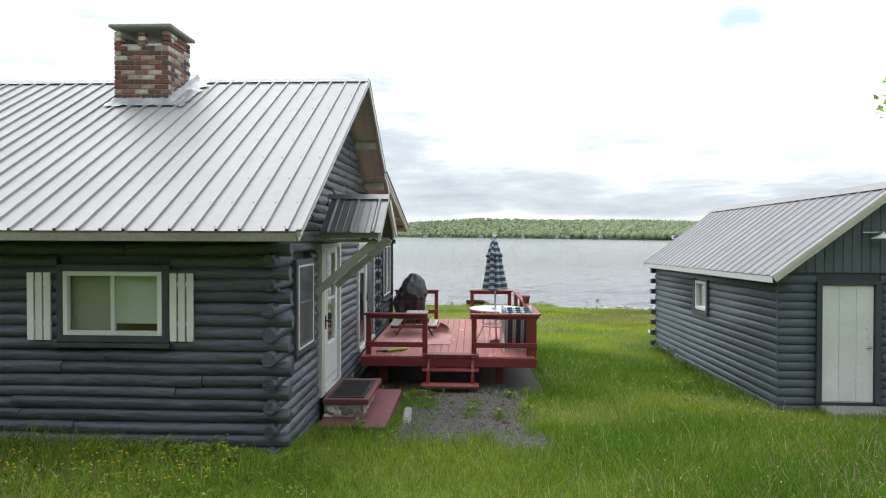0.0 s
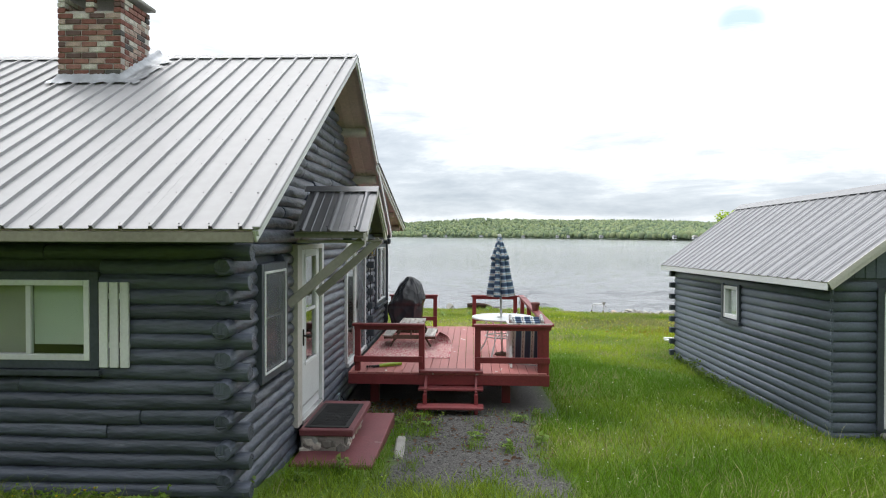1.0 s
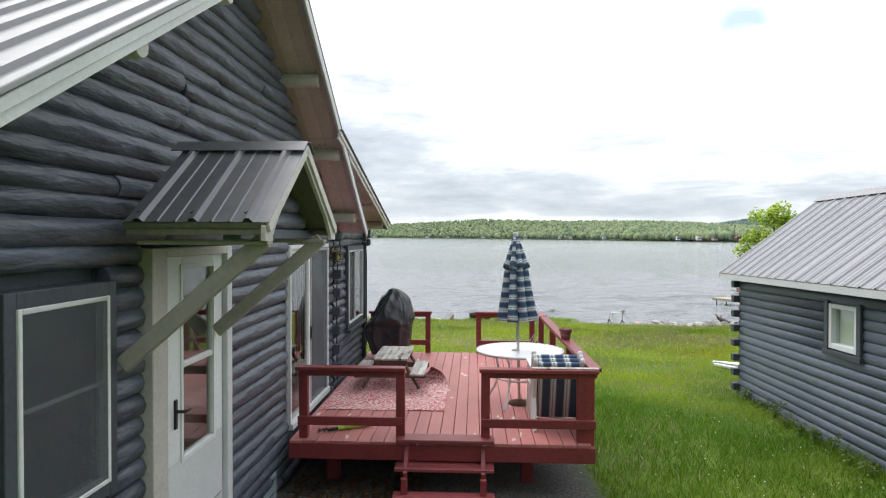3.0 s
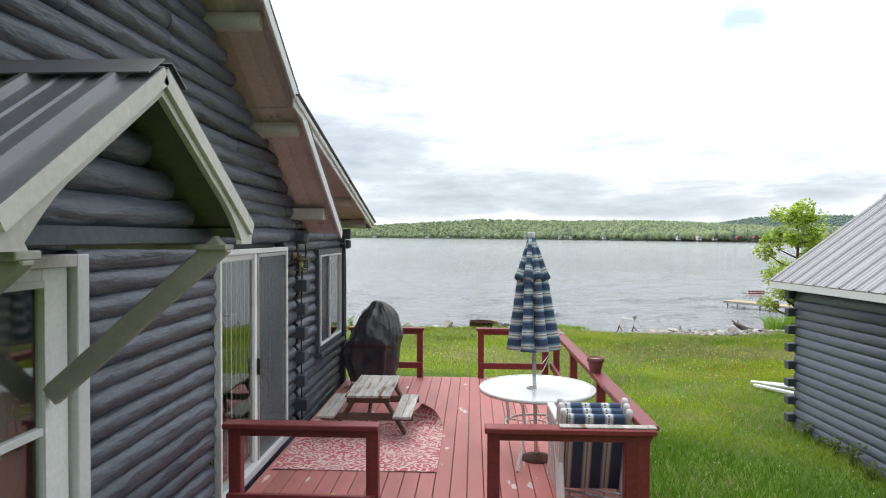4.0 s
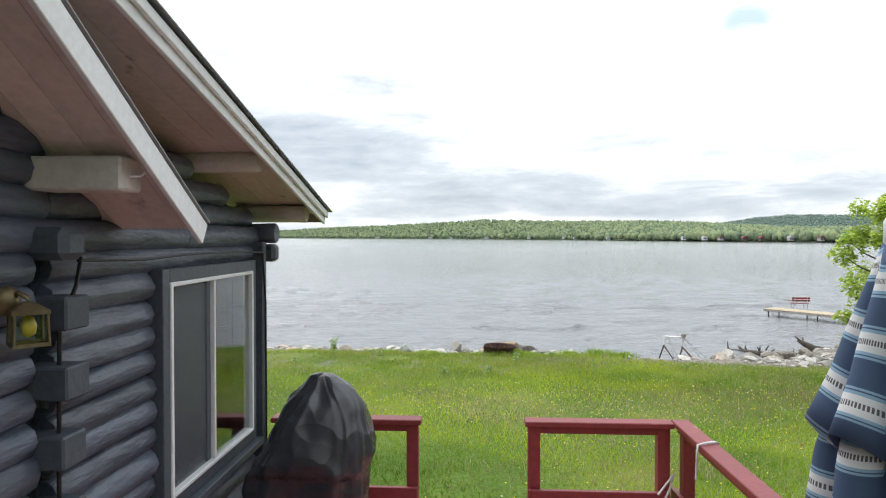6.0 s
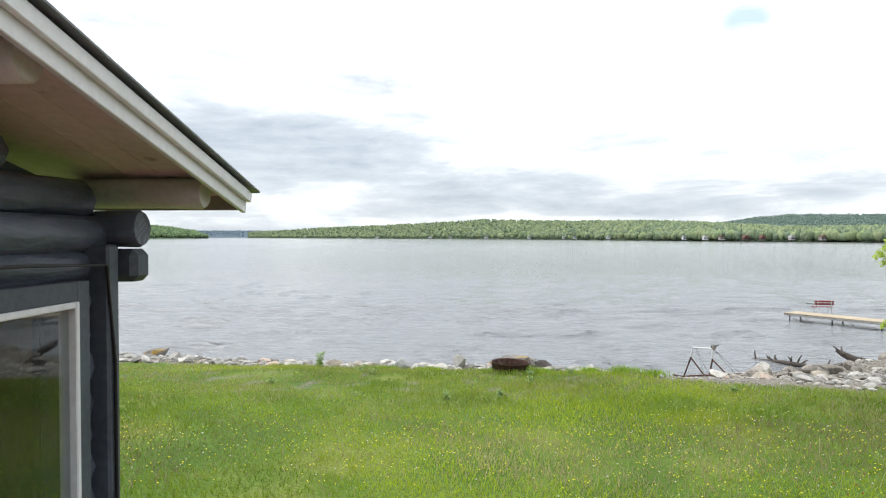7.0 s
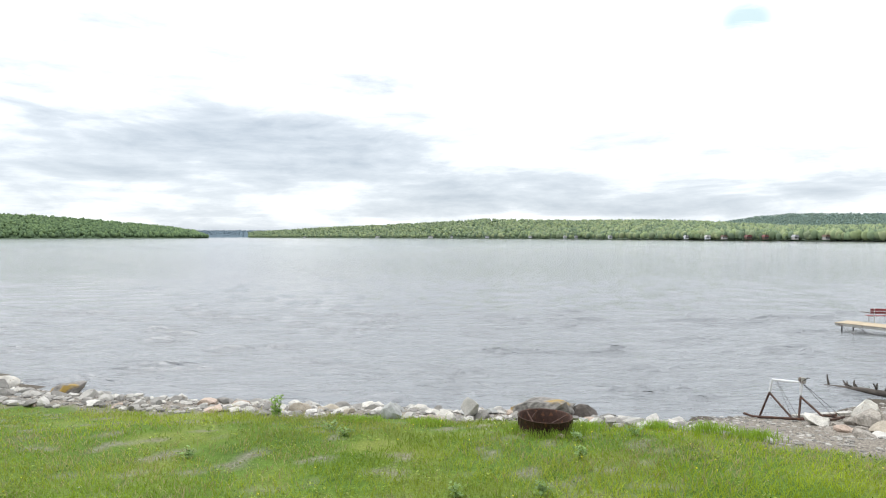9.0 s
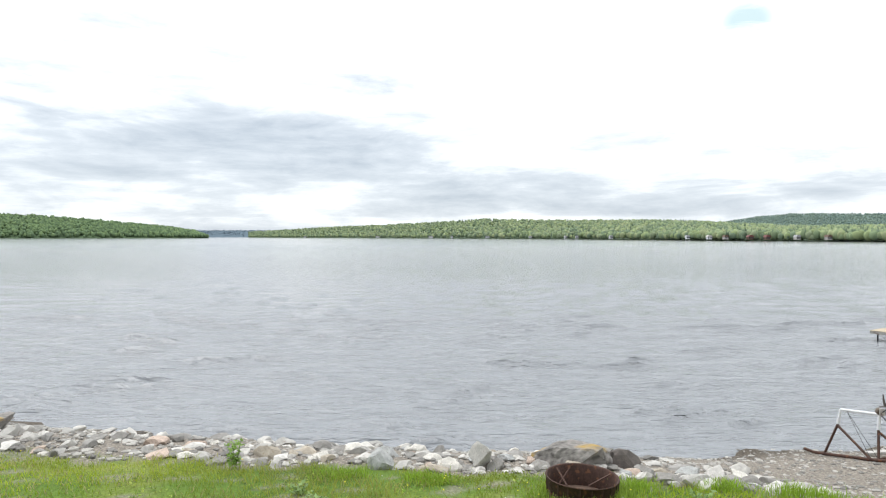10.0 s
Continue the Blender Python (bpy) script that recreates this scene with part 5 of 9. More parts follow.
# ---- gabled awning over the entrance ----
AX, AY0, AYR, AY1, AZ, AZR = -0.655, 7.77, 8.57, 9.45, 2.43, 2.955
awning = part("awning", Kit(), OLIVE, cabin, "small gabled awning with dark metal sheets")
ka = Kit()
for a, b in (((AY0, AZ), (AYR, AZR)), ((AY1, AZ), (AYR, AZR))):
    d, n, ln = slope_frame(a, b)
    o = Vector((AX + 0.012, *a)) + n * 0.03
    clad(awning, o, (-1, 0, 0), d, n, AX - GX - 0.10, ln, AWNING_METAL, [0.1, ln - 0.12], 0.30, 0.9144, True)
    p = [Vector((0, *a)), Vector((0, *b)), Vector((0, *b)) - n * 0.03, Vector((0, *a)) - n * 0.03]
    p = [q + n * 0.022 for q in p]
    ka.prism([tuple(q.yz) for q in p], "x", AX - 0.01, GX + 0.105)
    # bargeboard that sweeps down in a curve at its foot
    s = 1 if a[0] < b[0] else -1
    bb = [Vector((0, *a)) + Vector((0, s * -0.02, -0.0)), Vector((0, *b)), Vector((0, *b)) - Vector((0, 0, 0.075))]
    for t in (0.75, 0.5, 0.34, 0.27, 0.21, 0.16, 0.13):
        q = Vector((0, *a)).lerp(Vector((0, *b)), t)
        bb.append(q - Vector((0, 0, 0.075 + 0.10 * max(0, (0.32 - t) / 0.32) ** 1.4)))
    bb += [Vector((0, a[0] + s * 0.12, a[1] - 0.075)), Vector((0, a[0] + s * -0.02, a[1] - 0.075))]
    part("bargeboard", Kit().prism([tuple(q.yz) for q in bb], "x", AX - 0.03, AX - 0.005), CREAM, awning, "greyish cream bargeboard with a curved foot")
    c0, c1 = Vector((0, *a)) + n * 0.025, Vector((0, *b)) + n * 0.025
    part("barge_trim", Kit().prism([tuple(q.yz) for q in (c0, c1, c1 - n * 0.06, c0 - n * 0.06)], "x", AX - 0.004, AX + 0.012), CREAM, awning)
    part("eave_board", Kit().box((GX + 0.11, a[0] - 0.015 + s * 0.03, AZ - 0.045), (AX - 0.032, a[0] + 0.015 + s * 0.03, AZ + 0.0), 0.003), OLIVE_DARK, awning)
    by = AY0 + 0.17 if s > 0 else AY1 - 0.17
    part("brace", Kit().beam((GX - 0.0, by, 1.64), (AX - 0.07, by, AZ - 0.07), 0.05, 0.10), OLIVE, awning, "diagonal wooden brace")
    part("bracket_cap", Kit().box((GX + 0.11, by - 0.05, AZ - 0.10), (AX - 0.04, by + 0.05, AZ - 0.075), 0.004), OLIVE, awning)
    kk = Kit()
    dd, nn, _ = slope_frame(a, b)
    q0 = Vector((0, *b)) + nn * 0.055
    q1 = q0 - dd * 0.13
    kk.prism([tuple(q.yz) for q in (q0, q1, q1 - nn * 0.005, q0 - nn * 0.005)], "x", AX + 0.02, GX + 0.05)
    part("ridge_cap", kk, AWNING_METAL, awning)
awning.data = ka.mesh("awning", OLIVE_DARK)
# dark boarded gable behind the bargeboards
z = AZ + 0.05
while z < AZR - 0.12:
    half = (AZR - 0.06 - z) / (AZR - AZ) * (AYR - AY0)
    part("gable_log", log_kit((AX - 0.25, AYR - half, z), (AX - 0.23, AYR + half, z + RNG.uniform(-0.006, 0.006)), 0.07, 10, step=0.14, rough=1.5), LOG, awning, "dark slate log infill")
    z += 0.125
part("gable_back", Kit().prism([(AY0 + 0.1, AZ), (AY1 - 0.1, AZ), (AYR, AZR - 0.02)], "x", AX - 0.33, AX - 0.27), DARK_TRIM, awning)
part("tie_beam", Kit().box((AX - 0.27, AY0 + 0.06, AZ - 0.07), (AX - 0.17, AY1 - 0.06, AZ - 0.005), 0.006), DARK_TRIM, awning, "dark slate tie beam")

# brass wall lantern
LY, LZ, LX = 13.35, 2.17, GX + 0.085
lant = part("wall_lantern", Kit().lathe([(0.0, -0.02), (0.05, -0.02), (0.055, 0.0), (0.03, 0.03), (0.0, 0.035)], (0, 0, 0), 12), BRASS, cabin, "aged brass wall lantern with a yellow bulb")
lant.data.transform(Matrix.Translation((GX + 0.01, LY, LZ)) @ Matrix.Rotation(radians(90), 4, "Y"))
part("arm", Kit().tube([(GX + 0.02, LY, LZ), (GX + 0.05, LY, LZ + 0.03), (LX, LY, LZ + 0.012), (LX, LY, LZ - 0.01)], 0.011, 8), BRASS, lant)
part("cap", Kit().lathe([(0.0, 0.03), (0.03, 0.025), (0.082, 0.0), (0.082, -0.014), (0.07, -0.014)], (LX, LY, LZ - 0.03), 4, False), BRASS, lant)
part("bulb", Kit().lathe([(0.0, 0.0), (0.016, -0.01), (0.026, -0.04), (0.022, -0.07), (0.0, -0.085)], (LX, LY, LZ - 0.045), 12), AMBER, lant, "yellow bulb")
lg = part("glass", Kit().lathe([(0.068, 0.0), (0.072, -0.10)], (LX, LY, LZ - 0.046), 4, False), GLASS, lant, "clear glass")
lg.visible_shadow = False
lk = Kit()
for k in range(4):
    a = math.pi * k / 2
    lk.tube([(LX + 0.07 * math.cos(a), LY + 0.07 * math.sin(a), LZ - 0.044), (LX + 0.075 * math.cos(a), LY + 0.075 * math.sin(a), LZ - 0.15)], 0.006, 5)
lk.lathe([(0.08, 0.006), (0.082, -0.008), (0.0, -0.012)], (LX, LY, LZ - 0.148), 4, False)
part("cage", lk, BRASS, lant)
part("cable", Kit().tube([(GX + 0.03, 13.74, 2.31), (GX + 0.06, 13.66, 2.2), (GX + 0.03, 13.60, 2.05), (GX + 0.015, 13.61, 1.5), (GX + 0.02, 13.60, 0.9), (GX + 0.02, 13.62, 0.3)], 0.009, 6), BLACK, wall_gable, "black cable")
part("cable", Kit().tube([(GX + 0.03, 13.72, 2.30), (GX + 0.035, 14.2, 2.285), (GX + 0.03, 14.8, 2.30), (GX + 0.035, 15.5, 2.295), (GX + 0.045, 15.95, 2.28), (GX + 0.053, 15.99, 1.9), (GX + 0.053, 16.0, 0.4)], 0.007, 6), BLACK, wall_gable, "black cable")

# ---- log-sided shed ----
SH_X, SH_Y0, SH_LEN, SH_W = 5.28, 9.69, 6.6, 3.38
shed = thing("shed", "slate-painted log-sided shed with a grey metal roof", "shed", at=None)
shed.matrix_basis = Matrix.Translation((SH_X, SH_Y0, 0)) @ Matrix.Rotation(radians(0.2), 4, "Z") @ Matrix.Rotation(radians(-0.85), 4, "X")
SE, SB = 1.80, -0.75           # eave and foot, in the shed's own frame
SRX, SRZ = 1.69, 3.23          # ridge
SOV, SOF, SOB = 0.20, 0.29, 0.35
S_WIN = (2.93, 3.64, 0.95, 1.55)
S_DOOR = (0.68, 1.49, -0.16, 1.68)
side = part("side_wall", Kit(), SIDING, shed)
kw = Kit()
core(kw, "y", 0.02, SH_LEN, SB, SE + 0.1, 0.03, 0.10, [S_WIN])
side.data = kw.mesh("side_wall", DARK_TRIM)
S_SP = 0.135


def siding_board(a, b, z, fixed, axis, h=S_SP, sag=0.034):
    """One half-log board: round face, flat back."""
    prof = [(0.0, -h / 2)] + [(-sag * math.cos(t), h / 2 * math.sin(t)) for t in [radians(q) for q in (-78, -55, -30, -5, 20, 45, 70)]] + [(0.0, h / 2)]
    k = Kit()
    if axis == "y":
        k.prism([(fixed + p, z + q) for p, q in prof], "y", a, b)
    else:
        k.prism([(fixed + p, z + q) for p, q in prof], "x", a, b)
    k.smooth = [len(f) == 4 for f in k.f]
    return k


z = SE - 0.05
i = 0
while z > SB:
    for p, q in free_runs(0.0, SH_LEN - 0.01, z, [S_WIN]):
        part("siding_board", siding_board(p, q, z, 0.03, "y"), SIDING, side)
    z -= S_SP
    i += 1
front = part("front_wall", Kit(), SIDING, shed)
kw = Kit()
core(kw, "x", 0.03, SH_W, SB, SE + 0.05, 0.03, 0.10, [S_DOOR])
kw.prism([(0.03, SE + 0.05), (SH_W, SE + 0.05), (SRX, SRZ - 0.05)], "y", 0.04, 0.10)
front.data = kw.mesh("front_wall", DARK_TRIM)
z = SE - 0.05
while z > SB:
    for p, q in free_runs(0.0, SH_W, z, [(S_DOOR[0] - 0.08, S_DOOR[1] + 0.08, -2, S_DOOR[3] + 0.05)]):
        part("siding_board", siding_board(p, q, z, 0.03, "x"), SIDING, front)
    z -= S_SP
x = 0.02
while x < SH_W - 0.1:
    zt = SE + 0.08 + min(x + 0.07, SH_W - x) / SRX * (SRZ - SE) - 0.14
    if zt > SE + 0.12:
        part("gable_board", Kit().box((x, 0.0, SE + 0.06), (x + 0.135, 0.035, zt), 0.012), SIDING, front)
    x += 0.14
kw = Kit()
kw.box((SH_W - 0.1, 0.11, SB), (SH_W, SH_LEN, SE + 0.05))
kw.box((0.11, SH_LEN - 0.09, SB), (SH_W - 0.11, SH_LEN, SE + 0.05))
kw.prism([(0.03, SE + 0.05), (SH_W, SE + 0.05), (SRX, SRZ - 0.05)], "y", SH_LEN - 0.08, SH_LEN)
kw.box((0.11, 0.11, -0.35), (SH_W - 0.11, SH_LEN - 0.1, -0.28))
part("rear_walls", kw, DARK_TRIM, shed)
for k in range(8):
    z = SE - 0.17 - k * 0.265
    part("log_end", Kit().box((0.0, SH_LEN - 0.06, z - 0.06), (0.12, SH_LEN + 0.11, z + 0.06), 0.008), LOG_END, side, "square dark log end")
    part("log_end", Kit().box((-0.10, SH_LEN - 0.04, z - 0.06), (0.02, SH_LEN + 0.09, z + 0.06), 0.008), LOG_END, side, "square dark log end")
part("skirt", Kit().box((-0.01, 0.0, SB - 0.1), (0.02, SH_LEN, SB + 0.45), 0.004), SIDING, side)
# shed door
sd = part("door", Kit().box((S_DOOR[0], 0.04, S_DOOR[2]), (S_DOOR[1], 0.06, S_DOOR[3]), 0.003), WHITE, shed, "white vertical-plank door")
for k in range(3):
    w = (S_DOOR[1] - S_DOOR[0] - 0.02) / 3
    a = S_DOOR[0] + 0.01 + k * w
    part("plank", Kit().box((a + 0.002, 0.018, S_DOOR[2] + 0.02), (a + w - 0.002, 0.04, S_DOOR[3] - 0.02), 0.004), WHITE, sd)
kd = Kit().box((S_DOOR[1] - 0.10, 0.006, 0.68), (S_DOOR[1] - 0.06, 0.018, 0.74), 0.003)
kd.tube([(S_DOOR[1] - 0.08, 0.01, 0.71), (S_DOOR[1] - 0.08, -0.05, 0.71), (S_DOOR[1] - 0.17, -0.05, 0.71)], 0.011, 8)
part("handle", kd, ALU, sd, "metal lever handle")
part("pull", Kit().tube([(S_DOOR[1] - 0.12, 0.012, 0.84), (S_DOOR[1] - 0.12, -0.03, 0.86), (S_DOOR[1] - 0.12, -0.03, 0.98), (S_DOOR[1] - 0.12, 0.012, 1.0)], 0.008, 6), WHITE, sd)
for a, b, c0, c1 in ((S_DOOR[0] - 0.085, S_DOOR[0], S_DOOR[2], S_DOOR[3] + 0.06), (S_DOOR[1], S_DOOR[1] + 0.085, S_DOOR[2], S_DOOR[3] + 0.06), (S_DOOR[0], S_DOOR[1], S_DOOR[3], S_DOOR[3] + 0.06)):
    part("door_casing", Kit().box((a, -0.03, c0), (b, 0.05, c1), 0.005), DARK_TRIM, shed)
# window on the side; the wall looks along -x
wk = part("window", Kit().box((0.02, S_WIN[0], S_WIN[2]), (0.1, S_WIN[1], S_WIN[2] + 0.02), 0.002), WHITE, shed, "small white-framed shed window")
for a, b, c0, c1, dx, mm, nm in ((S_WIN[0] - 0.06, S_WIN[0] + 0.03, S_WIN[2] - 0.02, S_WIN[3] + 0.04, -0.035, DARK_TRIM, "casing"), (S_WIN[1] - 0.03, S_WIN[1] + 0.06, S_WIN[2] - 0.02, S_WIN[3] + 0.04, -0.035, DARK_TRIM, "casing"),
                                 (S_WIN[0] - 0.08, S_WIN[1] + 0.08, S_WIN[2] - 0.09, S_WIN[2] - 0.02, -0.05, DARK_TRIM, "sill"),
                                 (S_WIN[0] + 0.03, S_WIN[0] + 0.10, S_WIN[2], S_WIN[3], -0.02, WHITE, "sash_bar"), (S_WIN[1] - 0.10, S_WIN[1] - 0.03, S_WIN[2], S_WIN[3], -0.02, WHITE, "sash_bar"),
                                 (S_WIN[0] + 0.10, S_WIN[1] - 0.10, S_WIN[2] + 0.0, S_WIN[2] + 0.07, -0.02, WHITE, "sash_bar"), (S_WIN[0] + 0.10, S_WIN[1] - 0.10, S_WIN[3] - 0.06, S_WIN[3], -0.02, WHITE, "sash_bar")):
    part(nm, Kit().box((dx, a, c0), (0.09, b, c1), 0.004), mm, wk)
g = part("pane", Kit().box((0.045, S_WIN[0] + 0.10, S_WIN[2] + 0.07), (0.05, S_WIN[1] - 0.10, S_WIN[3] - 0.06), 0.0005), GLASS, wk)
g.visible_shadow = False
part("curtain", Kit().box((0.09, S_WIN[0] + 0.1, S_WIN[2]), (0.095, S_WIN[1] - 0.1, S_WIN[3]), 0.0005), BLIND, wk, "pale curtain")
# roof
sroof = part("roof", Kit(), ROOF, shed)
for sgn, ex in ((1, -SOV), (-1, SH_W + SOV)):
    lo = Vector((ex, -SOF, SE - 0.0))
    hi = Vector((SRX, -SOF, SRZ))
    v = hi - lo
    ln = v.length
    v /= ln
    n = v.cross(Vector((0, 1, 0)))
    n = n if n.z > 0 else -n
    clad(sroof, lo + n * 0.03, (0, 1, 0), v, n, SH_LEN + SOF + SOB, ln, SHED_ROOF, [0.06, 0.6, 1.2, 1.8, 2.3], 0.305, 0.915, True)
    k1 = Kit()
    a, b = lo, hi
    k1.prism([tuple(q.xz) for q in (a + n * 0.024, b + n * 0.024, b - n * 0.0, a - n * 0.0)], "y", -SOF + 0.02, SH_LEN + SOB - 0.02)
    part("sheathing", k1, OLIVE, sroof)
    for yy in (-SOF - 0.004, SH_LEN + SOB - 0.018):
        k1 = Kit().prism([tuple(q.xz) for q in (a + n * 0.028, b + n * 0.028, b - n * 0.09, a - n * 0.09)], "y", yy, yy + 0.022)
        part("rake_board", k1, CREAM, sroof, "cream rake board")
        k1 = Kit().prism([tuple(q.xz) for q in (a + n * 0.032, b + n * 0.032, b - n * 0.03, a - n * 0.03)], "y", yy - 0.016, yy - 0.0015)
        part("rake_trim", k1, CREAM, sroof)
    part("eave_board", Kit().box((ex - (0.012 if sgn > 0 else -0.0), -SOF, SE - 0.085), (ex + (0.0 if sgn > 0 else 0.012), SH_LEN + SOB, SE + 0.01), 0.003), WHITE, sroof, "white eave board")
    k1 = Kit()
    q0 = Vector((SRX, 0, SRZ)) + n * 0.06
    q1 = q0 - v * 0.2
    k1.prism([tuple(q.xz) for q in (q0, q1, q1 - n * 0.006, q0 - n * 0.006)], "y", -SOF - 0.02, SH_LEN + SOB)
    part("ridge_cap", k1, ROOF, sroof)
# flat white dish lamp on the shed's gable
lamp = part("lamp", Kit().tube([(1.47, 0.0, 2.49), (1.47, -0.2, 2.50), (1.47, -0.22, 2.45)], 0.012, 8), WHITE, shed, "white enamel dish lamp on an arm")
part("shade", Kit().lathe([(0.03, 0.04), (0.05, 0.02), (0.17, -0.03), (0.165, -0.036), (0.04, 0.0)], (1.47, -0.22, 2.43), 20), WHITE, lamp)
part("arm", Kit().box((1.25, -0.10, 2.48), (1.57, -0.07, 2.50), 0.004), WHITE, lamp)
# step slab in front of the shed door
tagged(part("step_slab", Kit().box((5.9, 9.2, -0.5), (7.0, 9.67, -0.19), 0.02), CONCRETE), "flat weathered stone step by the shed door", "step")
for k, (a, b, w) in enumerate((((5.92, 19.36, -0.47), (7.1, 18.72, -0.45), 0.12), ((5.87, 19.08, -0.47), (6.72, 17.72, -0.45), 0.10), ((6.1, 19.2, -0.475), (7.15, 18.3, -0.46), 0.09))):
    tagged(part("loose_board", Kit().beam(a, b, w, 0.05), WHITE), "loose white painted board lying on the grass", "board", "loose boards")

# ---- deck ----
DZ, DX0, DX1, DY0, DY1 = 0.265, -1.46, 1.69, 10.93, 16.10
deck = thing("deck", "faded red painted plank deck beside the cabin", "deck")
w = 0.1415
k = 0
x = DX0
while x < DX1 - 0.05:
    b = min(x + w - 0.006, DX1)
    part("plank", Kit().box((x, DY0, DZ - 0.03), (b, DY1, DZ + RNG.uniform(-0.0015, 0.0015)), 0.004), DECK_RED, deck)
    x += w
part("rim_joist", Kit().box((DX0, DY0 + 0.0, DZ - 0.19), (DX1, DY0 + 0.04, DZ - 0.031), 0.004), RAIL_RED, deck)
part("rim_joist", Kit().box((DX0, DY1 - 0.04, DZ - 0.19), (DX1, DY1, DZ - 0.031), 0.004), RAIL_RED, deck)
for x in (DX0, -0.9, -0.3, 0.3, 0.9, DX1 - 0.04):
    part("joist", Kit().box((x, DY0 + 0.041, DZ - 0.18), (x + 0.04, DY1 - 0.041, DZ - 0.031), 0.004), RAIL_RED, deck)
for x in (-1.2, 0.98):
    for y in (11.5, 13.5, 15.9):
        part("footing_post", Kit().box((x, y, ground_z(x, y) - 0.15), (x + 0.14, y + 0.14, DZ - 0.19), 0.006), RAIL_RED, deck)

RT = 1.02   # top of the rails


def rail_run(name, a, b, posts, cap=0.13, mid=0.46, along="x", low=None, label="barn-red wooden deck railing"):
    """A length of railing: a flat cap board, a middle rail and square posts."""
    r = thing(name, label, "railing", "deck railings")
    (x0, y0), (x1, y1) = a, b
    if along == "x":
        part("top_rail", Kit().box((x0, y0 - cap / 2, RT - 0.04), (x1, y0 + cap / 2, RT), 0.006), RAIL_RED, r)
        part("under_rail", Kit().box((x0 + 0.03, y0 - 0.02, RT - 0.10), (x1 - 0.03, y0 + 0.02, RT - 0.041), 0.004), RAIL_RED, r)
        part("middle_rail", Kit().box((x0 + 0.03, y0 - 0.065, mid - 0.045), (x1 - 0.03, y0 - 0.025, mid + 0.045), 0.004), RAIL_RED, r)
        for p in posts:
            part("post", Kit().box((p - 0.045, y0 - 0.024, DZ + (0.0 if low is None else low)), (p + 0.045, y0 + 0.062, RT - 0.041), 0.005), RAIL_RED, r)
    else:
        part("top_rail", Kit().box((x0 - cap / 2, y0, RT - 0.04), (x0 + cap / 2, y1, RT), 0.006), RAIL_RED, r)
        part("under_rail", Kit().box((x0 - 0.02, y0, RT - 0.10), (x0 + 0.02, y1, RT - 0.041), 0.004), RAIL_RED, r)
        part("middle_rail", Kit().box((x0 - 0.065, y0, mid - 0.045), (x0 - 0.025, y1, mid + 0.045), 0.004), RAIL_RED, r)
        for p in posts:
            part("post", Kit().box((x0 - 0.024, p - 0.045, DZ), (x0 + 0.062, p + 0.045, RT - 0.041), 0.005), RAIL_RED, r)
    return r


rail_run("railing", (-1.41, 11.03), (-0.26, 11.03), (-1.33, -0.31))
rr = rail_run("railing", (0.51, 11.03), (1.73, 11.03), (0.575, 1.56), label="barn-red deck railing with a bare worn cap board")
part("worn_board", Kit().box((1.05, 10.995, RT + 0.001), (1.74, 11.075, RT + 0.012), 0.005), WOOD_GREY, rr, "bare greyish worn wood")
part("corner_post", Kit().box((1.60, 11.005, 0.05), (1.69, 11.09, RT - 0.041), 0.005), RAIL_RED, rr)
rail_run("railing", (-1.46, 16.04), (-0.31, 16.04), (-1.38, -0.38))
rail_run("railing", (0.47, 16.04), (1.565, 16.04), (0.54, 1.50))
side = rail_run("railing", (1.745, 11.10), (1.745, 16.10), (12.9, 14.5, 15.98), along="y")
side.matrix_basis = Matrix.Translation((1.715, 11.22, 0)) @ Matrix.Rotation(radians(0.9), 4, "Z") @ Matrix.Translation((-1.745, -11.22, 0)) @ side.matrix_basis

# stairs: two treads in front of the deck edge
stairs = thing("deck_stairs", "three worn red wooden steps up to the deck", "stairs")
part("tread", Kit().box((-0.34, DY0 - 0.05, DZ + 0.003), (0.66, DY0 + 0.17, DZ + 0.04), 0.005), TREAD_RED, stairs)
for zt, yf in ((0.06, 10.98 - 0.24), (-0.155, 10.98 - 0.53)):
    for dy in (0.0, 0.135):
        part("tread", Kit().box((-0.34, yf + dy, zt - 0.035), (0.66, yf + dy + 0.13, zt), 0.005), TREAD_RED, stairs)
for x in (-0.25, 0.53):
    part("stringer", Kit().prism([(10.93, DZ - 0.05), (10.93, DZ - 0.26), (10.50, -0.42), (10.50, -0.195), (10.72, -0.195), (10.72, 0.02)], "x", x, x + 0.04), RAIL_RED, stairs)
    part("leg", Kit().box((x - 0.01, 10.62, -0.45), (x + 0.05, 10.67, -0.0), 0.004), RAIL_RED, stairs)

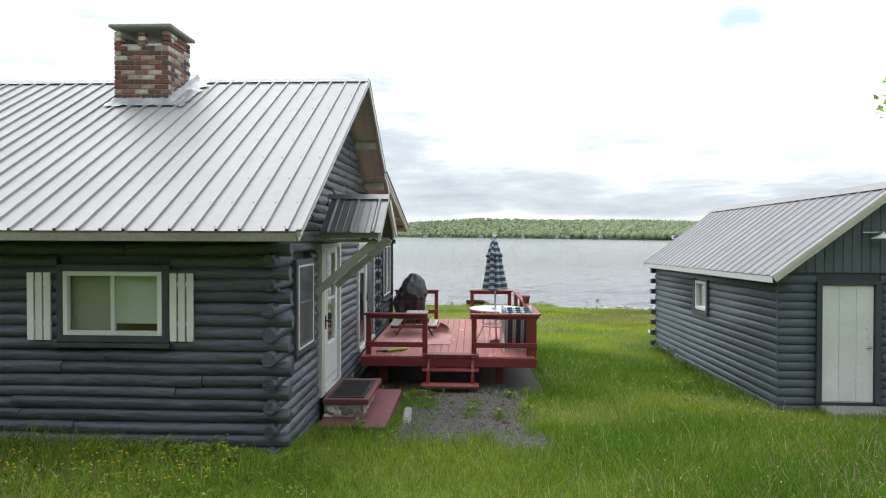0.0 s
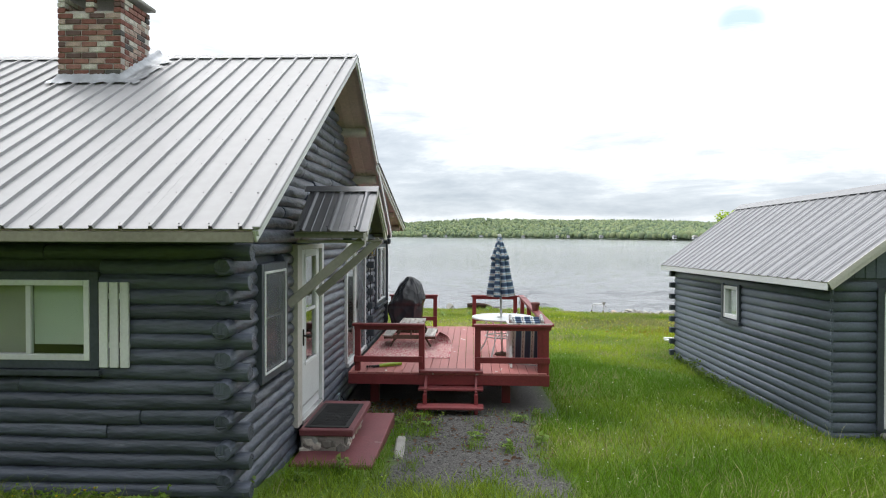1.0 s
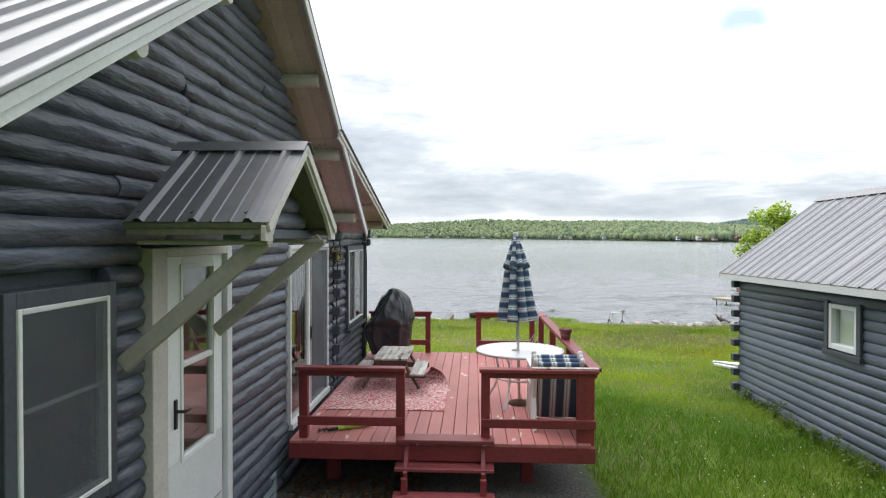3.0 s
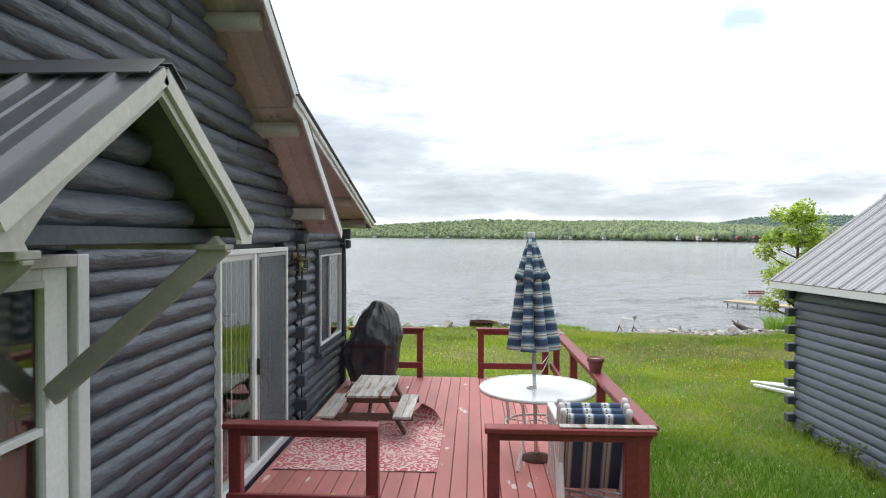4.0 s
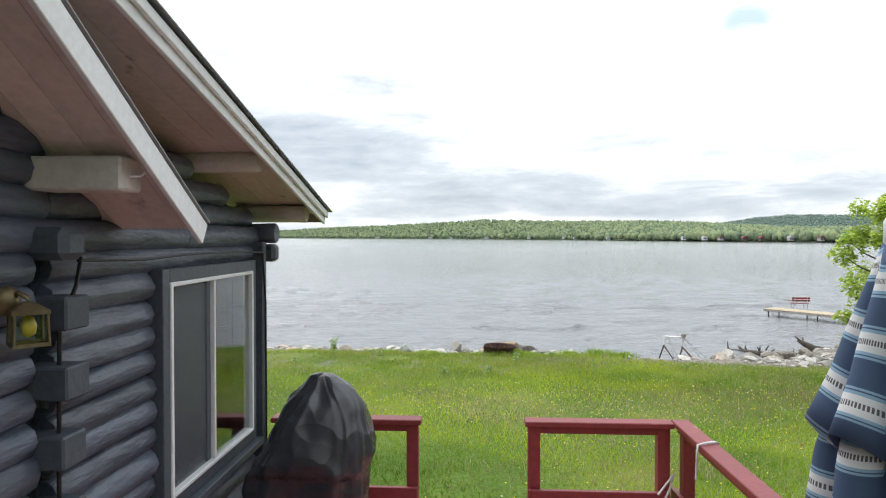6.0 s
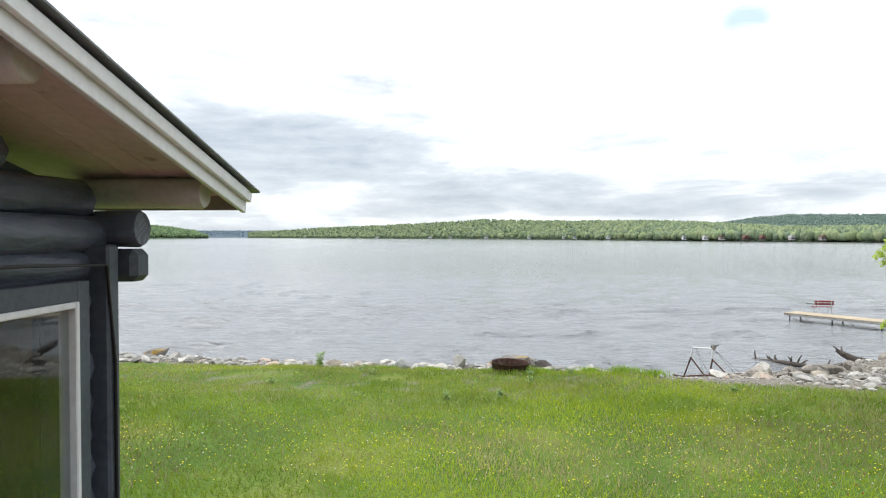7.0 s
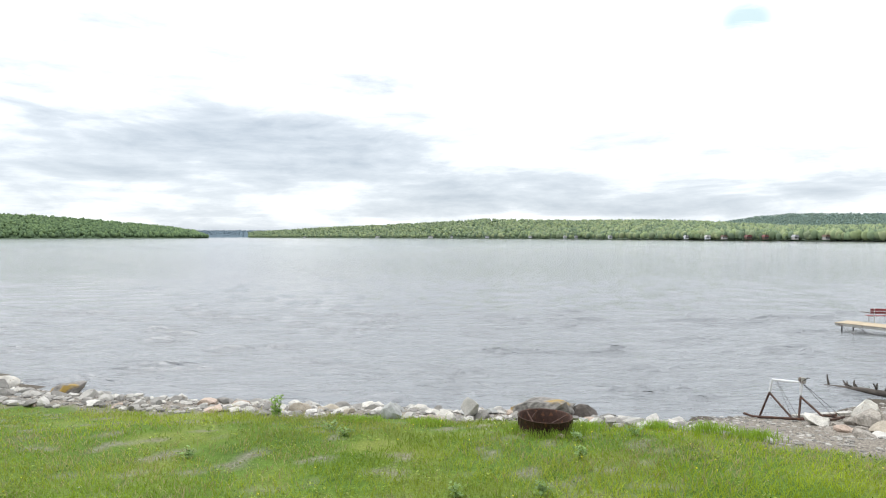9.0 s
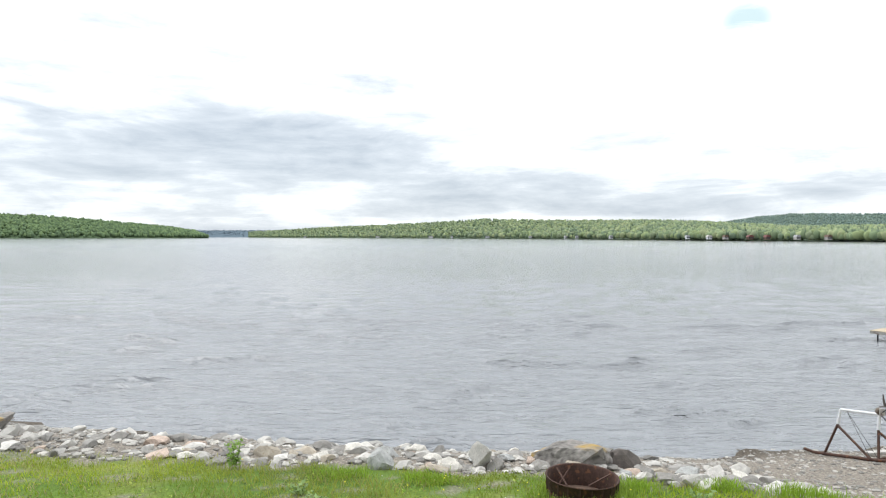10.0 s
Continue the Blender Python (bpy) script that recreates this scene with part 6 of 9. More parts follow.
# stone and concrete stoop at the entrance
stoop = thing("stoop", "two-tier maroon painted stoop on a stone base", "steps")
part("base", Kit().box((GX + 0.04, 8.26, -0.6), (-0.98, 9.50, 0.10), 0.02), MORTAR, stoop)
part("upper_slab", Kit().box((GX + 0.035, 8.22, 0.09), (-0.885, 9.545, 0.165), 0.01), STOOP_RED, stoop)
part("lower_slab", Kit().box((GX + 0.035, 7.80, -0.6), (-0.60, 9.90, -0.09), 0.012), STOOP_RED, stoop, "maroon painted concrete slab")
for k in range(34):
    on_side = k % 3
    r = RNG.uniform(0.04, 0.075)
    if on_side == 0:
        p = Vector((RNG.uniform(GX + 0.08, -1.03), 8.26, RNG.uniform(-0.13, 0.06)))
    else:
        p = Vector((-0.98, RNG.uniform(8.30, 9.45), RNG.uniform(-0.13, 0.06)))
    jit = np.array([RNG.uniform(0.8, 1.15) for _ in range(12)])[:, None]
    q = ICO_V * jit * np.array([r * 1.2, r * 1.2, r]) * (np.array([1, 0.35, 1]) if on_side == 0 else np.array([0.35, 1, 1])) + np.array(p)
    part("stone", Kit().add(q.tolist(), ICO_F), STONE, stoop)
tagged(part("door_mat", Kit().box((-1.47, 8.30, 0.166), (-0.95, 9.36, 0.178), 0.004), MAT), "black worn rubber door mat on the stoop", "door mat")
km = Kit()
for k in range(30):
    km.box((-1.42, 8.36 + k * 0.032, 0.1785), (-1.0, 8.374 + k * 0.032, 0.184), 0.002)
bpy.data.objects["door_mat"]["label"] = "black ribbed rubber door mat on the stoop"
part("ribs", km, MAT, bpy.data.objects["door_mat"])
tagged(part("kerb", Kit().beam((-0.43, 9.17, -0.30), (-0.33, 7.75, -0.28), 0.12, 0.24, 0.02), CONCRETE), "short weathered concrete kerb beside the gravel", "kerb")

# ---- things on the deck ----
def picnic_table():
    t = thing("picnic_table", "small weathered grey-brown child's picnic table", "picnic table")
    x0, x1, y0, y1, zt = -0.93, -0.45, 13.08, 14.08, 0.715
    w = (x1 - x0) / 4
    for k in range(4):
        part("top_board", Kit().box((x0 + k * w + 0.002, y0 + RNG.uniform(-0.006, 0.006), zt - 0.028), (x0 + (k + 1) * w - 0.002, y1 + RNG.uniform(-0.006, 0.006), zt), 0.004), WOOD_GREY, t)
    for bx in (-1.20, -0.405):
        for k in range(2):
            part("bench_board", Kit().box((bx + k * 0.098, 12.93, 0.51), (bx + k * 0.098 + 0.094, 13.89, 0.537), 0.004), WOOD_GREY, t)
    for y in (13.14, 13.90):
        part("bench_beam", Kit().box((-1.2, y, 0.435), (-0.21, y + 0.036, 0.509), 0.004), WOOD_BROWN, t)
        part("top_cleat", Kit().box((-0.92, y, 0.62), (-0.46, y + 0.036, 0.686), 0.004), WOOD_BROWN, t)
        for s, xa in ((-1, -0.84), (1, -0.54)):
            part("leg", Kit().beam((xa, y + 0.056, 0.68), (xa + s * 0.24, y + 0.056, 0.285), 0.036, 0.075, up=(0, 1, 0)), WOOD_BROWN, t)
    part("brace", Kit().beam((-0.69, 13.19, 0.48), (-0.69, 13.5, 0.68), 0.03, 0.06), WOOD_BROWN, t)
    part("brace", Kit().beam((-0.69, 13.88, 0.48), (-0.69, 13.6, 0.68), 0.03, 0.06), WOOD_BROWN, t)
    return t


picnic_table()


def rug_material():
    m = bpy.data.materials.new("pink_arabesque_rug")
    m.use_nodes = True
    n, l = m.node_tree.nodes, m.node_tree.links
    b = n["Principled BSDF"]
    b.inputs["Roughness"].default_value = 0.8
    co = n.new("ShaderNodeTexCoord")
    vo, wv, ns = n.new("ShaderNodeTexVoronoi"), n.new("ShaderNodeTexWave"), n.new("ShaderNodeTexNoise")
    vo.inputs["Scale"].default_value = 7.5
    wv.wave_type, wv.inputs["Scale"].default_value, wv.inputs["Distortion"].default_value = "RINGS", 5.5, 7.0
    wv.inputs["Detail"].default_value, wv.inputs["Detail Scale"].default_value = 1.0, 1.6
    ns.inputs["Scale"].default_value = 2.5
    for t in (vo, wv, ns):
        l.new(co.outputs["UV"], t.inputs["Vector"])
    # scrolls: rings round scattered centres, bent by a soft noise
    n2, mul, sm, add = n.new("ShaderNodeTexNoise"), n.new("ShaderNodeMath"), n.new("ShaderNodeMath"), n.new("ShaderNodeMath")
    n2.inputs["Scale"].default_value = 15.0
    l.new(co.outputs["UV"], n2.inputs["Vector"])
    mul.operation, mul.inputs[1].default_value = "MULTIPLY_ADD", 20.0
    l.new(vo.outputs["Distance"], mul.inputs[0])
    sm.operation, sm.inputs[1].default_value = "MULTIPLY", 16.0
    l.new(n2.outputs["Fac"], sm.inputs[0])
    l.new(sm.outputs[0], mul.inputs[2])
    sn = n.new("ShaderNodeMath")
    sn.operation = "SINE"
    l.new(mul.outputs[0], sn.inputs[0])
    add.operation, add.inputs[1].default_value, add.inputs[2].default_value = "MULTIPLY_ADD", 0.5, 0.6
    l.new(sn.outputs[0], add.inputs[0])
    r = n.new("ShaderNodeValToRGB")
    r.color_ramp.interpolation = "LINEAR"
    r.color_ramp.elements[0].position, r.color_ramp.elements[0].color = 0.60, (0.50, 0.11, 0.15, 1)
    r.color_ramp.elements[1].position, r.color_ramp.elements[1].color = 0.66, (0.70, 0.54, 0.49, 1)
    l.new(add.outputs[0], r.inputs["Fac"])
    mx = n.new("ShaderNodeMixRGB")
    mr = n.new("ShaderNodeMapRange")
    mr.inputs["From Min"].default_value, mr.inputs["From Max"].default_value = 0.4, 0.7
    mr.inputs["To Max"].default_value = 0.3
    l.new(ns.outputs["Fac"], mr.inputs["Value"])
    l.new(mr.outputs["Result"], mx.inputs["Fac"])
    l.new(r.outputs["Color"], mx.inputs["Color1"])
    mx.inputs["Color2"].default_value = (0.60, 0.38, 0.36, 1)
    l.new(mx.outputs["Color"], b.inputs["Base Color"])
    return m


def rug():
    x0, x1, y0, y1 = -1.42, 0.10, 12.12, 13.86
    nx, ny = 34, 34
    vs, uv, fs = [], [], []
    for j in range(ny + 1):
        for i in range(nx + 1):
            x, y = x0 + (x1 - x0) * i / nx, y0 + (y1 - y0) * j / ny
            z = 0.270 + 0.0035 * noise.noise((x * 3, y * 3, 0)) + 0.003
            uv.append((x, y))
            d = ((x - x1) + (y - y1)) / 1.414 + 0.42      # how far past the curl line towards the far corner
            if d > 0:
                r = 0.15
                a = min(d / r, 2.3)
                over = max(0, d - 2.3 * r)
                s = r * math.sin(a) + over * math.cos(2.3)
                z += r * (1 - math.cos(a)) * 0.8 + over * math.sin(2.3) * 0.6
                x += (s - d) / 1.414
                y += (s - d) / 1.414
            vs.append((x, y, z))
    m = nx + 1
    for j in range(ny):
        for i in range(nx):
            fs.append((j * m + i, j * m + i + 1, (j + 1) * m + i + 1, (j + 1) * m + i))
    k = Kit().add(vs, fs, True, uv)
    ob = tagged(part("outdoor_rug", k, rug_material()), "pink and cream patterned outdoor rug, one corner curled", "rug")
    under = Kit().add([(p[0], p[1], p[2] - 0.004) for p in vs], [tuple(reversed(f)) for f in fs], True)
    part("backing", under, TERRACOTTA, ob, "dark maroon backing")


rug()


def patio_table(cx, cy):
    t = thing("patio_table", "round white patio table with a rippled glass top", "patio table")
    zt, r = 0.945, 0.553
    g = part("glass_top", Kit().lathe([(0.0, 0.0), (0.03, 0.0), (r - 0.012, 0.0), (r - 0.012, -0.006), (0.03, -0.006), (0.0, -0.006)], (cx, cy, zt), 48, False), FROSTED, t, "rippled glass top, sky reflection painted in white")
    g.visible_shadow = False
    part("rim", Kit().lathe([(r - 0.014, 0.004), (r, 0.006), (r + 0.006, -0.01), (r, -0.026), (r - 0.014, -0.026), (r - 0.014, 0.004)], (cx, cy, zt), 48), PLASTIC, t)
    part("umbrella_ring", Kit().lathe([(0.022, 0.0), (0.045, 0.0), (0.045, 0.012), (0.022, 0.016)], (cx - 0.06, cy - 0.05, zt), 16), PLASTIC, t)
    for k in range(4):
        a = math.pi / 4 + k * math.pi / 2 + 0.3
        ca, sa = math.cos(a), math.sin(a)
        pts = [(cx + ca * q, cy + sa * q, z) for q, z in ((0.47, 0.915), (0.40, 0.90), (0.33, 0.82), (0.30, 0.66), (0.31, 0.56), (0.36, 0.44), (0.46, 0.275))]
        part("leg", Kit().tube(pts, 0.016, 10), PLASTIC, t)
    ring = [(cx + 0.305 * math.cos(q * math.pi / 12), cy + 0.305 * math.sin(q * math.pi / 12), 0.60) for q in range(25)]
    part("brace_ring", Kit().tube(ring, 0.013, 8, caps=False), PLASTIC, t)
    ring = [(cx + 0.10 * math.cos(q * math.pi / 8), cy + 0.10 * math.sin(q * math.pi / 8), 0.60) for q in range(17)]
    part("hub_ring", Kit().tube(ring, 0.008, 8, caps=False), PLASTIC, t)
    for k in range(4):
        a = math.pi / 4 + k * math.pi / 2 + 0.3
        part("spoke", Kit().tube([(cx + 0.10 * math.cos(a), cy + 0.10 * math.sin(a), 0.60), (cx + 0.30 * math.cos(a), cy + 0.30 * math.sin(a), 0.60)], 0.008, 6), PLASTIC, t)
    return t


patio_table(1.04, 12.58)


def cloth_tier(cx, cy, prof, folds, depth, hem, phase, v_off):
    """Hanging pleated canvas: prof is (height, radius) from the top down."""
    n = folds * 14
    vs, uv, fs = [], [], []
    run = v_off
    for i, (z, r) in enumerate(prof):
        if i:
            run += math.hypot(prof[i - 1][0] - z, prof[i - 1][1] - r)
        t = i / (len(prof) - 1)
        for k in range(n + 1):
            a = 2 * math.pi * k / n
            ang = a * folds + phase + 0.5 * noise.noise((math.cos(a), math.sin(a), 3))
            f = abs(math.sin(ang / 2)) ** 0.6       # ridge at ribs, sharp valley between
            amp = depth * min(1, t * 1.6 + 0.15) * (1 + 0.35 * noise.noise((math.cos(a) * 2, math.sin(a) * 2, z * 1.5)))
            rr = r * (1 - amp * (1 - f))
            tw = 0.10 * (1 - f) * t
            dz = -hem * (1 - f) * t
            vs.append((cx + rr * math.cos(a + tw), cy + rr * math.sin(a + tw), z + dz))
            sect = int((ang / (2 * math.pi)) + 40)
            uv.append((a * 0.8, run + 0.25 * hem * (1 - f) + 0.022 * math.sin(sect * 2.4)))
    m = n + 1
    for i in range(len(prof) - 1):
        for k in range(n):
            fs.append((i * m + k + 1, i * m + k, (i + 1) * m + k, (i + 1) * m + k + 1))
    return Kit().add(vs, fs, True, uv)


def umbrella(cx, cy):
    u = thing("patio_umbrella", "closed blue and white striped patio umbrella", "umbrella")
    part("pole", Kit().tube([(cx, cy, 0.29), (cx, cy, 2.36)], 0.019, 14), ALU, u, "grey metal pole")
    part("finial", Kit().lathe([(0.0, 0.04), (0.028, 0.04), (0.034, 0.03), (0.036, -0.02), (0.03, -0.03)], (cx, cy, 2.40), 18), PLASTIC, u, "white plastic cap")
    low = [(2.12, 0.09), (2.03, 0.140), (1.94, 0.165), (1.80, 0.188), (1.66, 0.214), (1.54, 0.238), (1.43, 0.26), (1.34, 0.278)]
    top = [(2.385, 0.036), (2.34, 0.052), (2.27, 0.078), (2.20, 0.105), (2.12, 0.132), (2.06, 0.158), (2.01, 0.182)]
    lower = part("canopy", cloth_tier(cx, cy, low, 8, 0.62, 0.035, 0.6, 0.06), CLOTH, u)
    upper = part("vent_canopy", cloth_tier(cx, cy, top, 8, 0.34, 0.06, 0.6, 0.02), CLOTH, u)
    for o in (lower, upper):
        so = o.modifiers.new("thick", "SOLIDIFY")
        so.thickness = 0.002
    rib = Kit()
    for k in range(8):
        a = (2 * math.pi * (k + 0.5) - 0.6) / 8 + math.pi / 8
        rib.tube([(cx + 0.03 * math.cos(a), cy + 0.03 * math.sin(a), 2.3), (cx + 0.17 * math.cos(a), cy + 0.17 * math.sin(a), 1.32)], 0.005, 5)
    part("ribs", rib, ALU, u)
    part("base", Kit().lathe([(0.0, 0.06), (0.03, 0.06), (0.04, 0.05), (0.13, 0.03), (0.14, 0.0)], (cx, cy, 0.266), 20), RUST, u, "rusty round base")
    return u


umbrella(0.975, 12.53).matrix_basis = Matrix.Translation((0.975, 12.53, 2.36)) @ Matrix.Rotation(radians(-1.5), 4, "Y") @ Matrix.Translation((-0.975, -12.53, -2.36))


def patio_chair():
    """A white resin armchair with a high striped back, at the origin, facing +y."""
    c = thing("patio_chair", "white resin patio chair with navy striped webbing, stacked", "chair", "stacked patio chairs")
    for s in (-1, 1):
        x = s * 0.25
        part("back_post", Kit().beam((x, 0.20, 0.02), (x, -0.04, 0.765), 0.05, 0.045, 0.016, up=(1, 0, 0)), PLASTIC, c)
        part("post_top", Kit().lathe([(0.0, 0.035), (0.018, 0.03), (0.027, 0.012), (0.026, -0.02), (0.022, -0.03)], (x, -0.045, 0.775), 12), PLASTIC, c)
        part("rear_leg", Kit().beam((x, 0.11, 0.40), (x, -0.03, 0.0), 0.045, 0.04, 0.012, up=(1, 0, 0)), PLASTIC, c)
        part("front_leg", Kit().beam((x, 0.44, 0.60), (x, 0.50, 0.0), 0.05, 0.04, 0.012, up=(1, 0, 0)), PLASTIC, c)
        part("armrest", Kit().box((x - 0.032, 0.0, 0.60), (x + 0.032, 0.50, 0.63), 0.012), PLASTIC, c)
        part("seat_rail", Kit().box((x - 0.02, 0.06, 0.37), (x + 0.02, 0.48, 0.41), 0.008), PLASTIC, c)
    part("stretcher", Kit().box((-0.215, 0.09, 0.36), (0.215, 0.12, 0.40), 0.008), PLASTIC, c)
    part("stretcher", Kit().box((-0.215, 0.45, 0.36), (0.215, 0.48, 0.40), 0.008), PLASTIC, c)
    part("foot_bar", Kit().tube([(-0.23, 0.2, 0.04), (0.23, -0.02, 0.04)], 0.012, 8), ALU, c)

    def pad(name, pts, w):
        """Webbing wrapped over its frame: a closed band through the side outline pts, w wide."""
        n = len(pts)
        vs, uv, fs = [], [], []
        for s in (-1, 1):
            for i, (y, z) in enumerate(pts):
                vs.append((s * w / 2, y, z))
                uv.append((s * w / 2 + 0.3, z))
        for i in range(n):
            j = (i + 1) % n
            fs.append((i, n + i, n + j, j))
        k = Kit().add(vs, fs, True, uv)
        k.add(vs[:n], [tuple(range(n))], False, uv[:n])
        k.add(vs[n:], [tuple(reversed(range(n)))], False, uv[n:])
        return part(name, k, CUSHION, c, "navy and white striped webbing")
    b0, b1 = Vector((0.165, 0.13)), Vector((-0.03, 0.735))
    dn = (b1 - b0).normalized()
    nm = Vector((dn.y, -dn.x))
    ring = [b0 + nm * 0.028, b1 + nm * 0.028] + [b1 + nm * 0.028 * math.cos(q) + dn * 0.03 * math.sin(q) for q in (0.6, 1.2, 1.9, 2.5)] + [b1 - nm * 0.028, b0 - nm * 0.028]
    pad("backrest", [tuple(p) for p in ring], 0.43)
    pad("seat", [(0.08, 0.395), (0.47, 0.395), (0.50, 0.41), (0.50, 0.43), (0.47, 0.445), (0.08, 0.445)], 0.43)
    return c


ch = patio_chair()
ch.matrix_basis = pose(1.37, 11.38, 0.268)
copy_thing(ch, pose(1.36, 11.425, 0.300))
copy_thing(ch, pose(1.355, 11.465, 0.332, 0, 0, 1.2))


def grill(cx, cy):
    g = thing("covered_grill", "barbecue grill under a creased black vinyl cover", "grill")
    # height, reach to either side, half depth: a slumped tent over the lid, then a skirt
    rows = [(0.10, -0.31, 0.30, 0.22), (0.24, -0.35, 0.335, 0.24), (0.40, -0.39, 0.36, 0.255), (0.50, -0.40, 0.375, 0.265), (0.575, -0.385, 0.385, 0.265), (0.63, -0.37, 0.395, 0.30),
            (0.69, -0.335, 0.40, 0.295), (0.78, -0.29, 0.40, 0.27), (0.90, -0.235, 0.385, 0.235), (1.02, -0.165, 0.335, 0.19), (1.11, -0.10, 0.27, 0.15), (1.175, -0.055, 0.205, 0.11), (1.215, -0.02, 0.15, 0.06), (1.226, 0.065, 0.075, 0.01)]
    n, m = 144, 46
    vs, fs = [], []
    for i in range(m + 1):
        q = i / m * (len(rows) - 1)
        k0 = min(int(q), len(rows) - 2)
        z, xl, xr, hy = [a + (b - a) * (q - k0) for a, b in zip(rows[k0], rows[k0 + 1])]
        mid, hx = (xl + xr) / 2, (xr - xl) / 2
        up = smooth(0.58, 0.72, z)
        top = smooth(0.9, 1.2, z)
        for k in range(n):
            a = 2 * math.pi * k / n
            c, s = math.cos(a), math.sin(a)
            e = 0.5 + 0.35 * top
            px = math.copysign(abs(c) ** e, c) * hx
            py = math.copysign(abs(s) ** e, s) * hy
            wob = noise.noise((c * 1.4, s * 1.4, z * 1.1))
            # taut folds from the peak to the shelf corners, loose drapes below
            taut = 0.5 - abs(math.sin(2.0 * a + 0.35 + 0.8 * wob))
            fine = 0.5 - abs(math.sin(6.5 * a + 1.6 * noise.noise((c * 2, s * 2, z * 0.5)))) ** 0.7
            drape = math.sin(8 * a + 3.0 * wob + 1.0)
            crease = 0.5 - 2.2 * abs(noise.noise((px * 4.2 + 3, py * 4.2, z * 3.0)))
            fold = up * (1 - 0.7 * top) * (0.065 * taut + 0.012 * fine) + (1 - up) * (0.022 * drape + 0.01 * fine) + 0.026 * crease + 0.03 * wob
            fold *= min(1, hx / 0.16)
            w = 1 + fold / max(hx, 0.06)
            dz = 0.022 * taut * up * (1 - top) + 0.012 * crease * up + (0.02 * wob if i < 2 else 0)
            vs.append((cx + mid + px * w, cy + py * w, 0.265 + z + dz))
    for i in range(m):
        for k in range(n):
            fs.append((i * n + k, i * n + (k + 1) % n, (i + 1) * n + (k + 1) % n, (i + 1) * n + k))
    part("cover", Kit().add(vs, fs, True), COVER, g, "black creased vinyl cover")
    for x in (-0.2, 0.2):
        for y in (-0.15, 0.15):
            part("leg", Kit().box((cx + x - 0.02, cy + y - 0.02, 0.268), (cx + x + 0.02, cy + y + 0.02, 0.5), 0.004), BLACK, g)
    for y in (-0.16, 0.16):
        w = Kit().tube([(0, -0.02, 0), (0, 0.02, 0)], 0.075, 20)
        part("wheel", w, BLACK, g).location = (cx + 0.27, cy + y, 0.342)
    part("shelf", Kit().box((cx - 0.22, cy - 0.16, 0.33), (cx + 0.22, cy + 0.16, 0.345), 0.004), BLACK, g)
    rim = [(cx + math.copysign(abs(math.cos(a)) ** 0.62, math.cos(a)) * 0.268, cy + math.copysign(abs(math.sin(a)) ** 0.62, math.sin(a)) * 0.208, 0.365 + 0.012 * math.sin(3 * a)) for a in [2 * math.pi * k / 48 for k in range(49)]]
    part("hem_cord", Kit().tube(rim, 0.005, 6, caps=False), WOOD_GREY, g, "grey hem cord")


grill(-0.99, 15.42)

pot = tagged(part("flower_pot", Kit().lathe([(0.0, 0.0), (0.055, 0.0), (0.058, 0.01), (0.062, 0.05), (0.067, 0.052), (0.068, 0.06), (0.072, 0.11), (0.085, 0.112), (0.087, 0.15), (0.078, 0.152), (0.07, 0.128), (0.0, 0.128)], (1.664, 12.95, 1.02), 28), TERRACOTTA),
             "small maroon clay flower pot on the railing", "flower pot")
part("soil", Kit().lathe([(0.0, 0.138), (0.04, 0.137), (0.0735, 0.132)], (1.664, 12.95, 1.02), 20), SOIL, pot, "pale dry potting soil")

wand = thing("scrub_brush", "lime green handled scrub brush lying on the deck", "brush")
part("handle", Kit().tube([(-1.02, 11.27, 0.295), (-0.86, 11.36, 0.30), (-0.68, 11.46, 0.30)], [0.026, 0.031, 0.028], 10), GREEN_PLASTIC, wand)
part("neck", Kit().tube([(-1.12, 11.22, 0.29), (-1.02, 11.27, 0.295)], 0.02, 10), BLACK, wand)
bk = Kit()
for k in range(70):
    a, t = RNG.uniform(0, 6.28), RNG.random()
    p = Vector((-1.22 + 0.1 * t, 11.17 + 0.05 * t, 0.293))
    bk.tube([p, p + Vector((RNG.uniform(-0.02, 0.02), 0.024 * math.cos(a), max(-0.02, 0.024 * math.sin(a))))], 0.0022, 4)
part("bristles", bk, BLACK, wand)

rope_pts = [(1.735, 15.56, 0.92), (1.72, 15.55, 1.02), (1.69, 15.53, 1.032), (1.62, 15.50, 1.032), (1.56, 15.47, 1.03), (1.555, 15.47, 0.9), (1.55, 15.47, 0.80)]
tagged(part("rope", Kit().tube(rope_pts, 0.008, 7), PLASTIC), "white cord looped over the railing", "rope")
rope_pts = [(1.44, 15.955, 0.50), (1.56, 15.96, 0.66), (1.52, 15.95, 0.54), (1.46, 15.93, 0.42), (1.38, 15.9, 0.33), (1.28, 15.85, 0.285), (1.16, 15.8, 0.275), (1.1, 15.86, 0.275), (1.2, 15.95, 0.275), (1.35, 15.97, 0.275)]
tagged(part("rope", Kit().tube(rope_pts, 0.008, 7), PLASTIC), "white cord hanging from the railing onto the deck", "rope")

